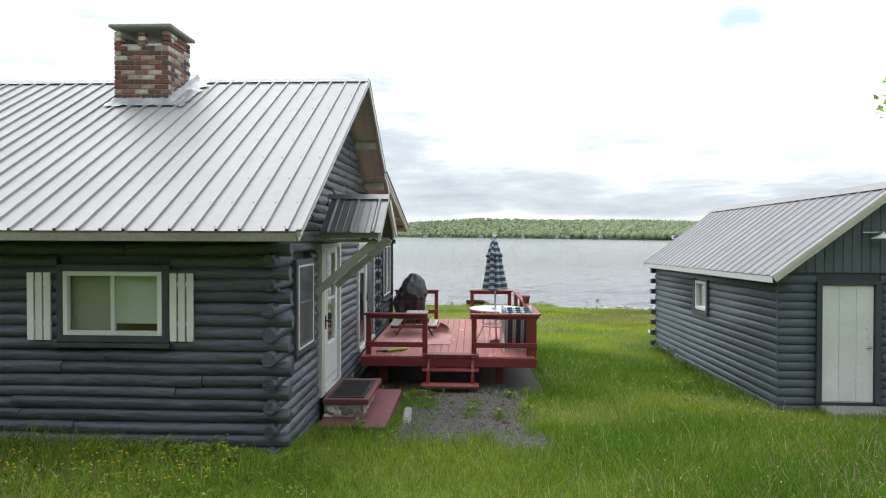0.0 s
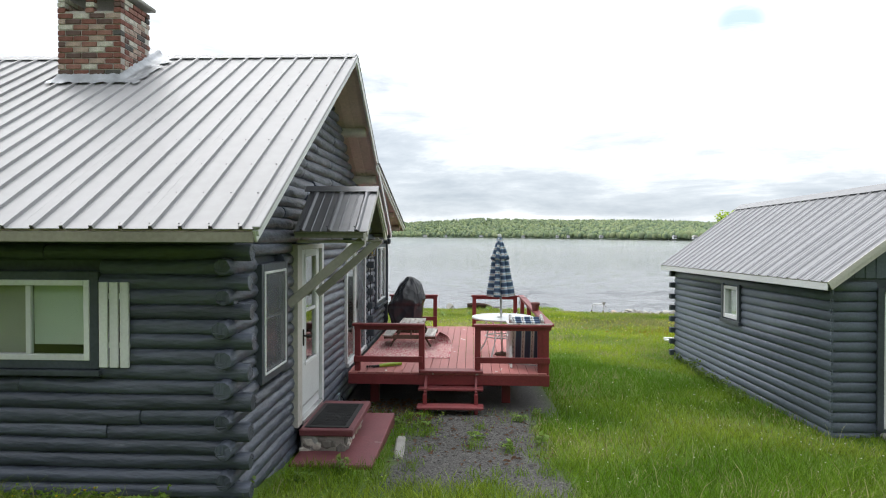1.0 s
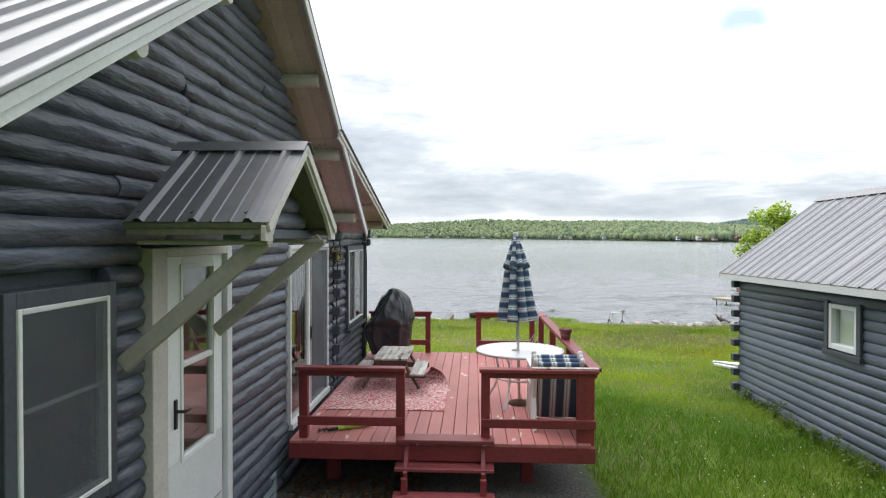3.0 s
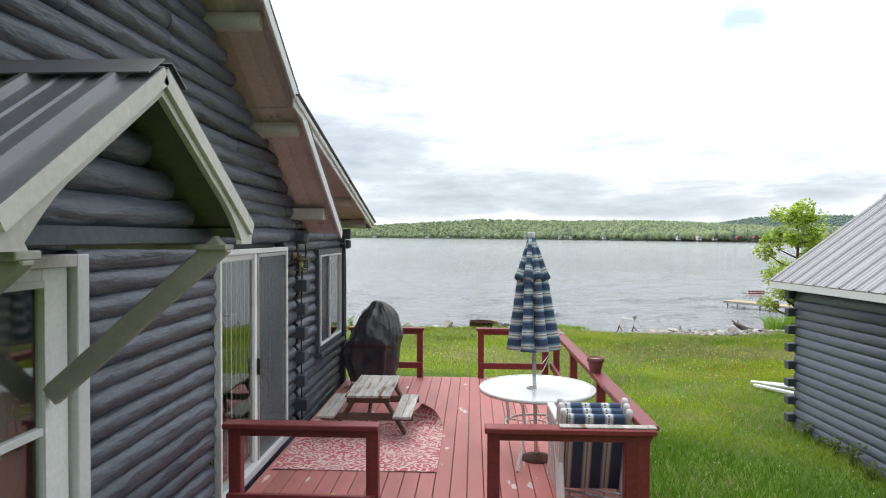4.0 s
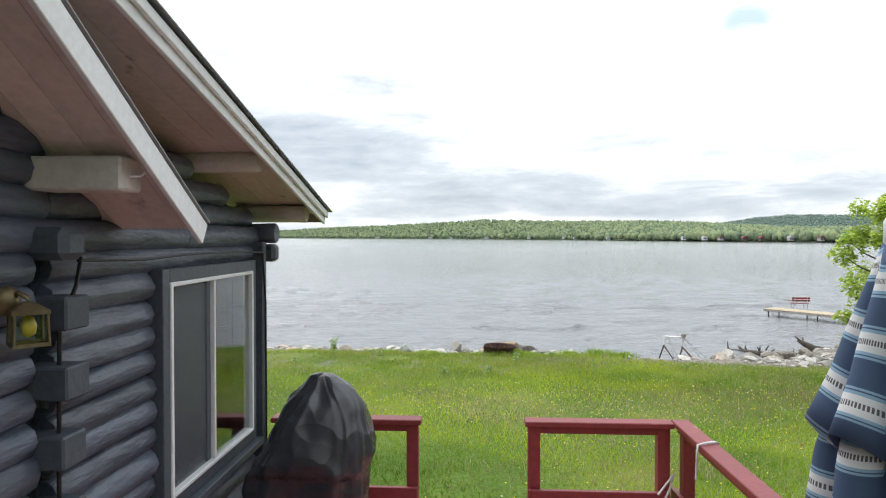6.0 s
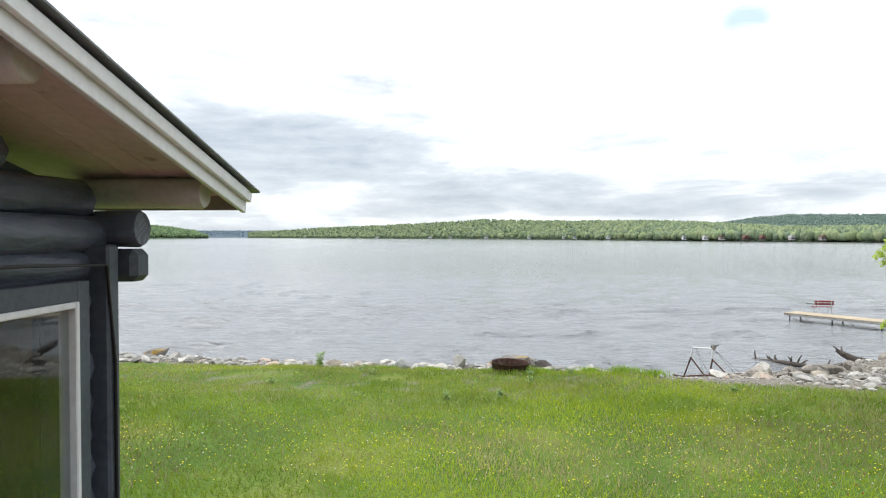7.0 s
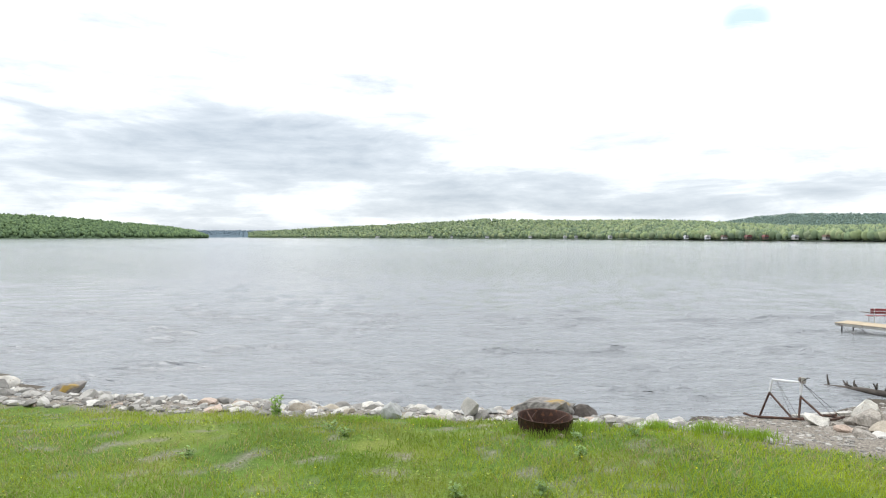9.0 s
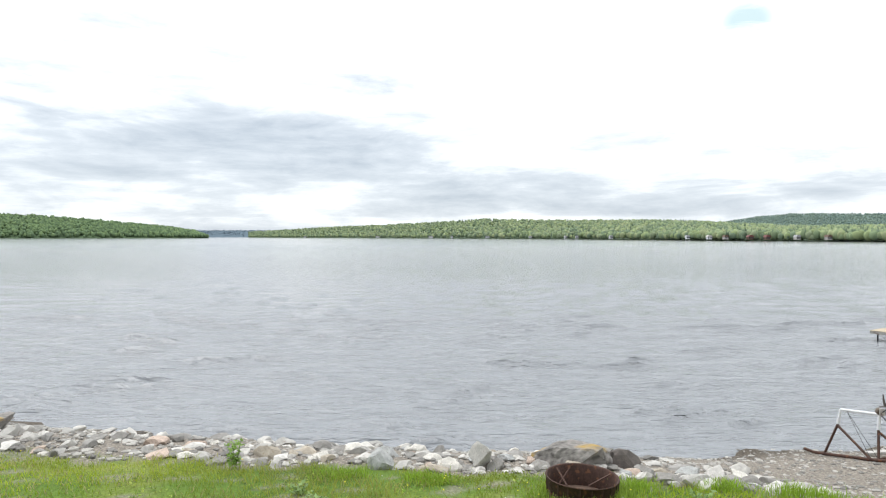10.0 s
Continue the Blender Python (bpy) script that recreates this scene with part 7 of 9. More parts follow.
# ---- stones of the shore ----
PALE_STONE = material("pale_shore_stone", (0.52, 0.50, 0.47), 0.85, grain=16, blotch=3, vary=0.25, bump=0.5, per_object=0.2, stain=(0.24, 0.2, 0.16), stain_at=0.62)
def stone_mesh(seed, flat=0.6):
    rng = random.Random(seed)
    bm = bmesh.new()
    bmesh.ops.create_icosphere(bm, subdivisions=2, radius=1)
    cuts = [(Vector((rng.uniform(-1, 1), rng.uniform(-1, 1), rng.uniform(-1, 1))).normalized(), rng.uniform(0.42, 0.8)) for _ in range(11)]
    for v in bm.verts:
        for nrm, d in cuts:
            q = v.co.dot(nrm)
            if q > d:
                v.co -= nrm * (q - d) * 0.97
        v.co *= 1 + 0.16 * noise.noise(v.co * 1.7 + Vector((seed, 0, 0)))
        v.co.z *= flat
    me = bpy.data.meshes.new("stone")
    bm.to_mesh(me)
    bm.free()
    me.materials.append(STONE)
    return me


STONES = [stone_mesh(s, 0.38 + 0.06 * (s % 6)) for s in range(14)]


def place_stone(x, y, sx, sy=None, sz=None, sink=0.25, label="grey weathered shore stone", mat=None, mesh=None):
    me = mesh or RNG.choice(STONES)
    ob = new("stone", me if mat is None else me.copy())
    if mat:
        ob.data.materials[0] = mat
    sy, sz = sy or sx * RNG.uniform(0.7, 1.1), sz or sx * RNG.uniform(0.7, 1.1)
    ob.matrix_basis = pose(x, y, ground_z(x, y) + sz * 0.5 * (1 - 2 * sink), RNG.uniform(-12, 12), RNG.uniform(-12, 12), RNG.uniform(0, 360)) @ Matrix.Diagonal((sx, sy, sz, 1))
    return tagged(ob, label, "stone", "shore stones")


def set_boulder(x, y, top, sx, sy, sz, turn, label, mat, mesh):
    """A named boulder with its top at a height."""
    ob = place_stone(x, y, sx, sy, sz, label=label, mat=mat, mesh=mesh)
    if sx > 1:
        bm = bmesh.new()
        bm.from_mesh(ob.data)
        bmesh.ops.subdivide_edges(bm, edges=bm.edges[:], cuts=2, use_grid_fill=True)
        ztop = 0.66 * max(v.co.z for v in bm.verts)
        for v in bm.verts:
            v.co.z = min(v.co.z, ztop + 0.03 * v.co.x)
            v.co *= 1 + 0.10 * noise.noise(v.co * 2.6) + 0.07 * noise.noise(v.co * 6.5)
        bm.to_mesh(ob.data)
        bm.free()
    co = [v.co for v in ob.data.vertices]
    lo, hi = [min(c[i] for c in co) for i in range(3)], [max(c[i] for c in co) for i in range(3)]
    q = [s / (b - a) for s, a, b in zip((sx, sy, sz), lo, hi)]
    ob.matrix_basis = pose(x, y, top - hi[2] * q[2], 2, -3, turn) @ Matrix.Diagonal((*q, 1))


set_boulder(0.90, 30.4, -0.71, 1.3, 0.7, 0.42, 6, "large flat pale boulder with patches of orange lichen", LICHEN_ROCK, STONES[6])
set_boulder(1.62, 30.45, -0.84, 0.6, 0.45, 0.3, 20, "dark wet flat boulder", DRIFT, STONES[7])
set_boulder(-0.47, 30.15, -0.66, 0.40, 0.34, 0.36, 50, "pale angular boulder on the shore", PALE_STONE, STONES[9])
place_stone(-1.95, 29.95, 0.26, 0.24, 0.30, label="rounded pinkish shore boulder", mesh=STONES[5])
place_stone(7.3, 30.6, 0.55, 0.42, 0.42, label="large pale grey boulder")
place_stone(8.5, 33.1, 0.48, 0.42, 0.55, label="large rounded brown-grey boulder", mesh=STONES[4])
place_stone(6.75, 31.9, 0.34, 0.3, 0.34)
for x, y, r, h in ((7.6, 31.75, 0.40, 0.62), (8.2, 31.2, 0.27, 0.36), (8.9, 32.3, 0.34, 0.42), (9.6, 32.6, 0.30, 0.40), (10.3, 33.2, 0.34, 0.45), (11.0, 33.0, 0.30, 0.38), (9.9, 31.9, 0.26, 0.34)):
    place_stone(x, y, r, r * 0.8, h, label="bulky brown-grey shore boulder", sink=0.2, mat=BROWN_STONE)
place_stone(9.2, 31.4, 0.45, 0.35, 0.25, label="flat brown shore boulder")
place_stone(-16.6, 38.6, 0.85, 0.5, 0.5, label="large smooth pale boulder")
place_stone(-9.6, 32.0, 0.55, 0.4, 0.4, label="boulder with orange lichen", mat=LICHEN_ROCK, mesh=STONES[3])
place_stone(-12.2, 33.5, 0.5, 0.4, 0.35)
for k in range(120):
    x = RNG.uniform(-13, 4.2)
    y = grass_edge(x) + 0.05 + RNG.random() ** 1.6 * 1.9
    place_stone(x, y, RNG.choice((0.09, 0.12, 0.14, 0.18, 0.22, 0.28)) * RNG.uniform(0.7, 1.15), sink=0.36)
for k in range(45):
    x = RNG.uniform(-1.4, 3.7)
    place_stone(x, grass_edge(x) + 0.05 + RNG.random() * 1.1, RNG.uniform(0.1, 0.24), sink=0.3, mat=RNG.choice((None, None, PALE_STONE)))
for k in range(52):
    x = RNG.uniform(6.2, 11.5)
    place_stone(x, grass_edge(x) + 0.5 + RNG.random() * 4.2 + max(0, 6.6 - x) * 0.4, RNG.choice((0.10, 0.13, 0.16, 0.20, 0.25)) * RNG.uniform(0.8, 1.2), sink=0.28, mat=RNG.choice((None, BROWN_STONE, BROWN_STONE, PALE_STONE)))
for k in range(25):
    x = RNG.uniform(6.6, 13.5)
    y = lerp_table(x, [(6.6, 31.6), (9, 32.2), (13.5, 36.5)]) + RNG.uniform(-1.6, 1.8)
    place_stone(x, y, RNG.choice((0.12, 0.15, 0.19, 0.24, 0.30)) * RNG.uniform(0.8, 1.2), mat=RNG.choice((None, BROWN_STONE)))
for k in range(22):
    x = RNG.uniform(-22, -12)
    y = lerp_table(x, [(-22, 40.0), (-12, 33.2)]) + RNG.uniform(-0.8, 1.6)
    place_stone(x, y, RNG.choice((0.16, 0.22, 0.3, 0.4)) * RNG.uniform(0.8, 1.2))
pv, pf = [], []
for k in range(9500):
    x = RNG.uniform(-16, 13)
    g, s = grass_edge(x), shore_line(x)
    y = g + 0.05 + RNG.random() * (s - g + 0.4)
    r = RNG.choice((0.012, 0.018, 0.025, 0.03, 0.045)) * RNG.uniform(0.7, 1.3)
    z = ground_z(x, y)
    q = ICO_V * np.array([r * RNG.uniform(0.8, 1.5), r * RNG.uniform(0.8, 1.5), r * 0.6]) + np.array([x, y, z + r * 0.1])
    o = len(pv)
    pv += [tuple(p) for p in q]
    pf += [tuple(i + o for i in t) for t in ICO_F]
COBBLES = random.Random(12)
for k in range(420):
    x = COBBLES.uniform(-13, 4.2) if k < 300 else COBBLES.uniform(6.4, 11.5)
    y = grass_edge(x) + 0.05 + COBBLES.random() ** 1.4 * (1.7 if k < 300 else 3.6)
    r = COBBLES.uniform(0.035, 0.085)
    turn, c = COBBLES.uniform(0, 6.28), ground_z(x, y)
    q = ICO_V * np.array([r * COBBLES.uniform(0.9, 1.5), r, r * COBBLES.uniform(0.45, 0.8)])
    q = q @ np.array([[math.cos(turn), math.sin(turn), 0], [-math.sin(turn), math.cos(turn), 0], [0, 0, 1]]) + np.array([x, y, c + r * 0.2])
    o = len(pv)
    pv += [tuple(p) for p in q]
    pf += [tuple(i + o for i in t) for t in ICO_F]
RUBBLE = random.Random(33)
rv, rf = [], []
SHAPES = [(np.array([v.co[:] for v in m.vertices]), [tuple(p.vertices) for p in m.polygons]) for m in STONES]
for k in range(330):
    x = RUBBLE.uniform(-13, 4.2) if k < 260 else RUBBLE.uniform(7.0, 12)
    y = grass_edge(x) + 0.1 + RUBBLE.random() ** 1.3 * (2.8 if k < 260 else 4.0)
    r = RUBBLE.choice((0.07, 0.10, 0.14, 0.19, 0.25)) * RUBBLE.uniform(0.8, 1.2)
    shape, polys = RUBBLE.choice(SHAPES)
    turn = RUBBLE.uniform(0, 6.28)
    q = shape * np.array([r, r * RUBBLE.uniform(0.55, 0.9), r * RUBBLE.uniform(0.6, 1.0)])
    q = q @ np.array([[math.cos(turn), math.sin(turn), 0], [-math.sin(turn), math.cos(turn), 0], [0, 0, 1]]) + np.array([x, y, ground_z(x, y) + r * 0.12])
    o = len(rv)
    rv += [tuple(p) for p in q]
    rf += [tuple(i + o for i in t) for t in polys]
me = bpy.data.meshes.new("shore_rubble")
me.from_pydata(rv, [], rf)
me.materials.append(RUBBLE_STONE)
tagged(new("shore_rubble", me), "jumbled pale and grey flat stones along the shore", "stones", kind="stuff")
me = bpy.data.meshes.new("pebbles")
me.from_pydata(pv, [], pf)
me.materials.append(STUFF_STONE)
tagged(new("pebbles", me), "mixed pebbles and cobbles along the water", "pebbles", kind="stuff")
# loose gravel by the steps
pv, pf = [], []
PATH_STONES = random.Random(64)
for k in range(5200):
    x, y = PATH_STONES.uniform(-0.8, 1.9), PATH_STONES.uniform(6.9, 10.9)
    if gravel_patch(x, y) < 0.4:
        continue
    r = PATH_STONES.uniform(0.005, 0.015) * (2.0 if k % 40 == 0 else 1)
    q = ICO_V * np.array([r * 1.2, r, r * 0.6]) + np.array([x, y, ground_z(x, y) + 0.002])
    o = len(pv)
    pv += [tuple(p) for p in q]
    pf += [tuple(i + o for i in t) for t in ICO_F]
me = bpy.data.meshes.new("gravel")
me.from_pydata(pv, [], pf)
me.materials.append(STUFF_GRAVEL)
tagged(new("gravel", me), "loose grey gravel in front of the steps", "gravel", kind="stuff")

# ---- fire ring ----
fx, fy = 0.72, 28.5
fz = -0.785
fire = thing("fire_ring", "rusty steel fire ring on the grass", "fire pit")
part("ring", Kit().lathe([(0.405, -0.08), (0.41, 0.0), (0.42, 0.11), (0.414, 0.12), (0.422, 0.13), (0.43, 0.25), (0.446, 0.262), (0.438, 0.275), (0.42, 0.262), (0.405, 0.0), (0.40, -0.02)], (fx, fy, fz), 48), RUST, fire)
for k in range(20):
    a = 2 * math.pi * (k + 0.3) / 20
    ca, sa = math.cos(a), math.sin(a)
    part("rib", Kit().tube([(fx + 0.411 * ca, fy + 0.411 * sa, fz), (fx + 0.430 * ca, fy + 0.430 * sa, fz + 0.245)], 0.011, 6), RUST, fire)
part("ash_bed", Kit().lathe([(0.0, 0.02), (0.2, 0.035), (0.392, 0.01)], (fx, fy, fz), 20), WOOD_BROWN, fire, "brown ash and char bed")
for a in (0.4, 2.3, 4.4):
    part("inner_bracket", Kit().beam((fx + 0.405 * math.cos(a), fy + 0.405 * math.sin(a), fz + 0.25), (fx + 0.17 * math.cos(a + 0.5), fy + 0.17 * math.sin(a + 0.5), fz + 0.10), 0.03, 0.012), RUST, fire)
part("poker", Kit().tube([(fx - 0.3, fy + 0.1, fz + 0.06), (fx - 0.1, fy + 0.28, fz + 0.27)], 0.012, 6), RUST, fire)
for o in list(fire.children):
    o.data.transform(Matrix.Translation((fx, fy, fz)) @ Matrix.Rotation(radians(-0.5), 4, "X") @ Matrix.Rotation(radians(1.5), 4, "Y") @ Matrix.Translation((-fx, -fy, -fz)))
place_stone(fx - 0.36, fy - 0.36, 0.07, label="small round white stone", mat=CONCRETE)
place_stone(fx + 0.2, fy - 0.45, 0.09, label="tan stone by the fire ring")

# ---- boat trailer at the water ----
tr = thing("boat_trailer", "rusty boat trailer frame with a white winch post", "boat trailer")
gz = lambda x, y, h=0.0: Vector((x, y, ground_z(x, y) + 0.04 + h))
rust_bar = lambda name, pts, r: part(name, Kit().tube(pts, r, 8), RUST, tr)
far_top, near_top = Vector((6.45, 33.68, -1.02)), Vector((6.88, 33.16, -0.97))
far_mid, near_mid = Vector((6.40, 33.68, -1.31)), Vector((6.86, 33.16, -1.27))
far_a, far_b = gz(6.24, 33.86), gz(6.46, 32.7)
near_a, near_b = gz(6.62, 32.75), gz(6.98, 32.3)
rust_bar("frame_rail", [gz(6.02, 34.2, 0.10), gz(6.12, 34.0, 0.03), far_a, gz(6.35, 33.1), gz(6.5, 32.6), near_b], 0.030)
rust_bar("frame_rail", [near_b, gz(7.3, 32.55), gz(7.7, 32.95, 0.04)], 0.030)
rust_bar("frame_rail", [near_a, gz(7.1, 33.0, 0.03), gz(7.75, 33.35, 0.05)], 0.026)
rust_bar("cross_bar", [gz(7.55, 32.75, 0.03), gz(7.45, 33.3, 0.05)], 0.025)
rust_bar("cross_bar", [far_b, near_a], 0.025)
for mid, a, b in ((far_mid, far_a, far_b), (near_mid, near_a, near_b)):
    rust_bar("strut", [mid, a], 0.024)
    rust_bar("strut", [mid + Vector((0, 0, -0.03)), b], 0.024)
part("post", Kit().tube([far_mid, far_top], 0.026, 8), WHITE, tr, "white painted post")
part("post", Kit().tube([near_mid, near_top], 0.026, 8), WHITE, tr, "white painted post")
part("top_bar", Kit().tube([far_top, near_top], 0.026, 8), WHITE, tr, "white painted bar")
part("winch", Kit().tube([near_top + Vector((0.0, -0.05, 0.05)), near_top + Vector((0.02, 0.06, 0.05))], 0.07, 14), BARK, tr, "old winch drum")
part("winch_cheek", Kit().box(tuple(near_top + Vector((-0.05, -0.075, -0.01))), tuple(near_top + Vector((0.05, -0.055, 0.13))), 0.01), WOOD_GREY, tr, "grey winch plate")
part("crank", Kit().tube([near_top + Vector((0.0, -0.07, 0.06)), near_top + Vector((0.10, -0.08, 0.13)), near_top + Vector((0.10, -0.14, 0.13))], 0.012, 6), BLACK, tr)
for q in (gz(7.55, 32.75, 0.05), gz(7.35, 32.7, 0.05)):
    part("cable", Kit().tube([near_top, q], 0.006, 5), BLACK, tr)
for q in (near_a, far_b):
    part("cable", Kit().tube([far_top.lerp(near_top, 0.15), q], 0.005, 5), BLACK, tr)
part("skid", Kit().beam(gz(6.9, 33.6, 0.02), gz(8.9, 33.9, 0.02), 0.12, 0.06), WOOD_GREY, tr, "grey wooden skid")
tr.matrix_basis = pose(0.15, 0, 0)

# ---- driftwood ----
dw = thing("driftwood_log", "half-sunken dark driftwood log with branch stubs", "driftwood")
part("trunk", Kit().tube([(10.75, 39.3, -2.42), (11.5, 38.4, -2.36), (12.3, 37.5, -2.38), (12.9, 36.9, -2.2)], [0.05, 0.09, 0.11, 0.12], 9), DRIFT, dw)
for k in range(11):
    t = RNG.random()
    p = Vector((10.75, 39.3, -2.42)).lerp(Vector((12.8, 37.0, -2.3)), t)
    d = Vector((RNG.uniform(-0.25, 0.25), RNG.uniform(-0.2, 0.2), RNG.uniform(0.15, 0.38)))
    part("stub", Kit().tube([p, p + d * 0.6, p + d + Vector((RNG.uniform(-0.06, 0.06), 0, 0))], [0.04, 0.03, 0.015], 6), DRIFT, dw)
st = thing("driftwood_stump", "dark upturned driftwood stump among the rocks", "driftwood")
part("stump", Kit().tube([(12.25, 36.2, -1.5), (12.4, 36.1, -1.6), (12.7, 35.9, -1.78), (13.4, 35.7, -1.85), (14.1, 35.8, -1.9)], [0.05, 0.10, 0.14, 0.10, 0.05], 9), DRIFT, st)
for d in ((-0.25, 0.1, 0.25), (0.1, 0.25, 0.2), (-0.1, -0.3, 0.05)):
    part("root", Kit().tube([(12.4, 36.1, -1.6), (12.4 + d[0], 36.1 + d[1], -1.6 + d[2])], [0.05, 0.02], 6), DRIFT, st)

# ---- docks ----
def dock(name, label, a, b, width, zt, legs):
    d = thing(name, label, "dock")
    a, b = Vector((*a, zt)), Vector((*b, zt))
    x = (b - a).normalized()
    y = Vector((-x.y, x.x, 0))
    ln = (b - a).length
    m = Matrix((x, y, Vector((0, 0, 1)))).transposed().to_4x4()
    m.translation = a
    n = int(ln / 0.145)
    base = Kit().box((0, -width / 2, -0.03), (0.139, width / 2, 0), 0.004).mesh("plank", DOCK_WOOD)
    for k in range(n):
        p = part("plank", base, None, d)
        p.matrix_basis = m @ Matrix.Translation((k * 0.145, RNG.uniform(-0.015, 0.015), 0))
    for s in (-1, 1):
        part("side_beam", Kit().box((0, s * (width / 2 - 0.05) - 0.03, -0.16), (ln, s * (width / 2 - 0.05) + 0.03, -0.031), 0.004, m), WHITE if s > 0 else WOOD_GREY, d)
        for t in legs:
            part("leg", Kit().tube([m @ Vector((t, s * (width / 2 - 0.08), -0.05)), m @ Vector((t, s * (width / 2 - 0.08), -1.3))], 0.035, 8), ALU if width < 1.25 else BLACK, d)
            part("cross_brace", Kit().tube([m @ Vector((t, s * (width / 2 - 0.08), -0.1)), m @ Vector((t + 0.9, s * (width / 2 - 0.08), -0.7))], 0.02, 6), ALU, d)
    return m


dock("dock", "long pale plank dock on metal legs", (18.0, 51.6), (25.6, 41.0), 1.3, -1.93, (0.3, 2.6, 5.0, 7.5, 10))
bn = thing("dock_bench", "red slatted bench standing on the dock", "bench")
BM = pose(19.6, 51.0, -1.93, 0, 0, -3)
for z in (0.46, 0.60):
    part("back_slat", Kit().box((-0.52, -0.02, z), (0.52, 0.02, z + 0.11), 0.01, BM), RAIL_RED, bn)
for y in (0.1, 0.24, 0.38):
    part("seat_slat", Kit().box((-0.52, y, 0.32), (0.52, y + 0.11, 0.35), 0.008, BM), RAIL_RED, bn)
for x in (-0.36, 0.36):
    part("side_frame", Kit().tube([BM @ Vector(q) for q in ((x, -0.06, 0.0), (x, -0.03, 0.35), (x, -0.03, 0.72))], 0.018, 8), ALU, bn)
    part("front_leg", Kit().tube([BM @ Vector(q) for q in ((x, 0.45, 0.0), (x, 0.45, 0.31), (x, -0.03, 0.31))], 0.018, 8), ALU, bn)
part("armrest", Kit().tube([BM @ Vector(q) for q in ((-0.55, -0.03, 0.50), (-0.78, 0.2, 0.52), (-0.8, 0.4, 0.50))], 0.02, 8), BARK, bn)
bx = thing("dock_box", "white storage box with a tan lid on the dock", "storage box")
part("body", Kit().box((22.0, 47.3, -1.92), (23.0, 47.9, -1.45), 0.02), WHITE, bx)
part("lid", Kit().box((21.95, 47.25, -1.449), (23.05, 47.95, -1.12), 0.03), WOOD_GREY, bx, "tan lid")
dock("dock", "small pale dock with two tall poles", (-20.2, 42.4), (-24.2, 41.6), 1.2, -1.72, (0.1, 3.2))
pl = bpy.data.objects.get("dock.001")
for x, y in ((-20.05, 42.4), (-21.6, 42.9)):
    part("pole", Kit().tube([(x, y, -2.8), (x, y, -0.72)], 0.03, 8), ALU, pl, "tall metal pole")

# ---- houses on the far shore ----
def far_house(u, w, wall, rf, storeys=1):
    d = lerp_table(u, MAIN_SHORE) * 0.995
    p = far_point(u, d, WATER + 1.6)
    w *= 0.62
    h = 2.1 * storeys + 0.4
    hs = thing("lake_house", "small %s house on the far shore" % ("white" if wall is WHITE else "brown"), "house", "houses across the lake", at=p)
    part("wall", Kit().box((-w / 2, 0, 0), (w / 2, 6, h), 0.02), wall, hs)
    part("roof", Kit().prism([(-w / 2 - 0.5, h), (w / 2 + 0.5, h), (w / 4, h + 2.0), (-w / 4, h + 2.0)], "y", -0.5, 6.5), rf, hs)
    for k in range(3):
        x = -w / 2 + w * (k + 0.5) / 3
        part("window", Kit().box((x - 0.5, -0.06, 1.0), (x + 0.5, -0.005, 2.2), 0.01), GLASS_FAR, hs)


GLASS_FAR = material("dark_far_window", (0.05, 0.06, 0.07), 0.2, bump=0)
for u, w, wall, rf, st_ in ((668, 16, WHITE, WOOD_GREY, 1), (762, 16, WHITE, WOOD_GREY, 1), (799, 9, WHITE, ROOF, 1), (862, 13, WHITE, ROOF, 1), (938, 9, WHITE, WOOD_GREY, 1), (1000, 7, WHITE, WOOD_GREY, 1),
                            (1020, 6, WHITE, ROOF, 1), (1080, 8, WHITE, ROOF, 1), (1215, 6, WHITE, ROOF, 1), (1253, 7.5, WHITE, WOOD_GREY, 1), (1282, 7, WOOD_GREY, WOOD_BROWN, 1),
                            (1325, 8, WOOD_BROWN, TERRACOTTA, 1), (1355, 6, WOOD_BROWN, TERRACOTTA, 1), (1408, 6, WOOD_GREY, ROOF, 1), (1463, 6, WOOD_GREY, WOOD_BROWN, 1), (540, 14, WHITE, ROOF, 1)):
    far_house(u, w, wall, rf, st_)

# ---- trees and shrubs ----
def leaf_cloud(v, f, c, centre, radius, count, size, cols, rng, squash=0.8):
    for _ in range(count):
        d = Vector((rng.gauss(0, 1), rng.gauss(0, 1), rng.gauss(0, 1) * squash)).normalized() * radius * rng.random() ** 0.45
        p = Vector(centre) + d
        a = Vector((rng.gauss(0, 1), rng.gauss(0, 1), rng.gauss(0, 0.5))).normalized()
        b = a.cross(Vector((rng.gauss(0, 0.5), rng.gauss(0, 0.5), 1))).normalized()
        s = size * rng.uniform(0.6, 1.25)
        o = len(v)
        v += [tuple(p - a * s * 0.5), tuple(p + b * s * 0.36 + Vector((0, 0, -0.1 * s))), tuple(p + a * s * 0.55), tuple(p - b * s * 0.36 + Vector((0, 0, -0.1 * s)))]
        f.append((o, o + 1, o + 2, o + 3))
        k = rng.uniform(0.75, 1.25)
        col = rng.choice(cols)
        c += [(col[0] * k, col[1] * k, col[2] * k, 1)] * 4


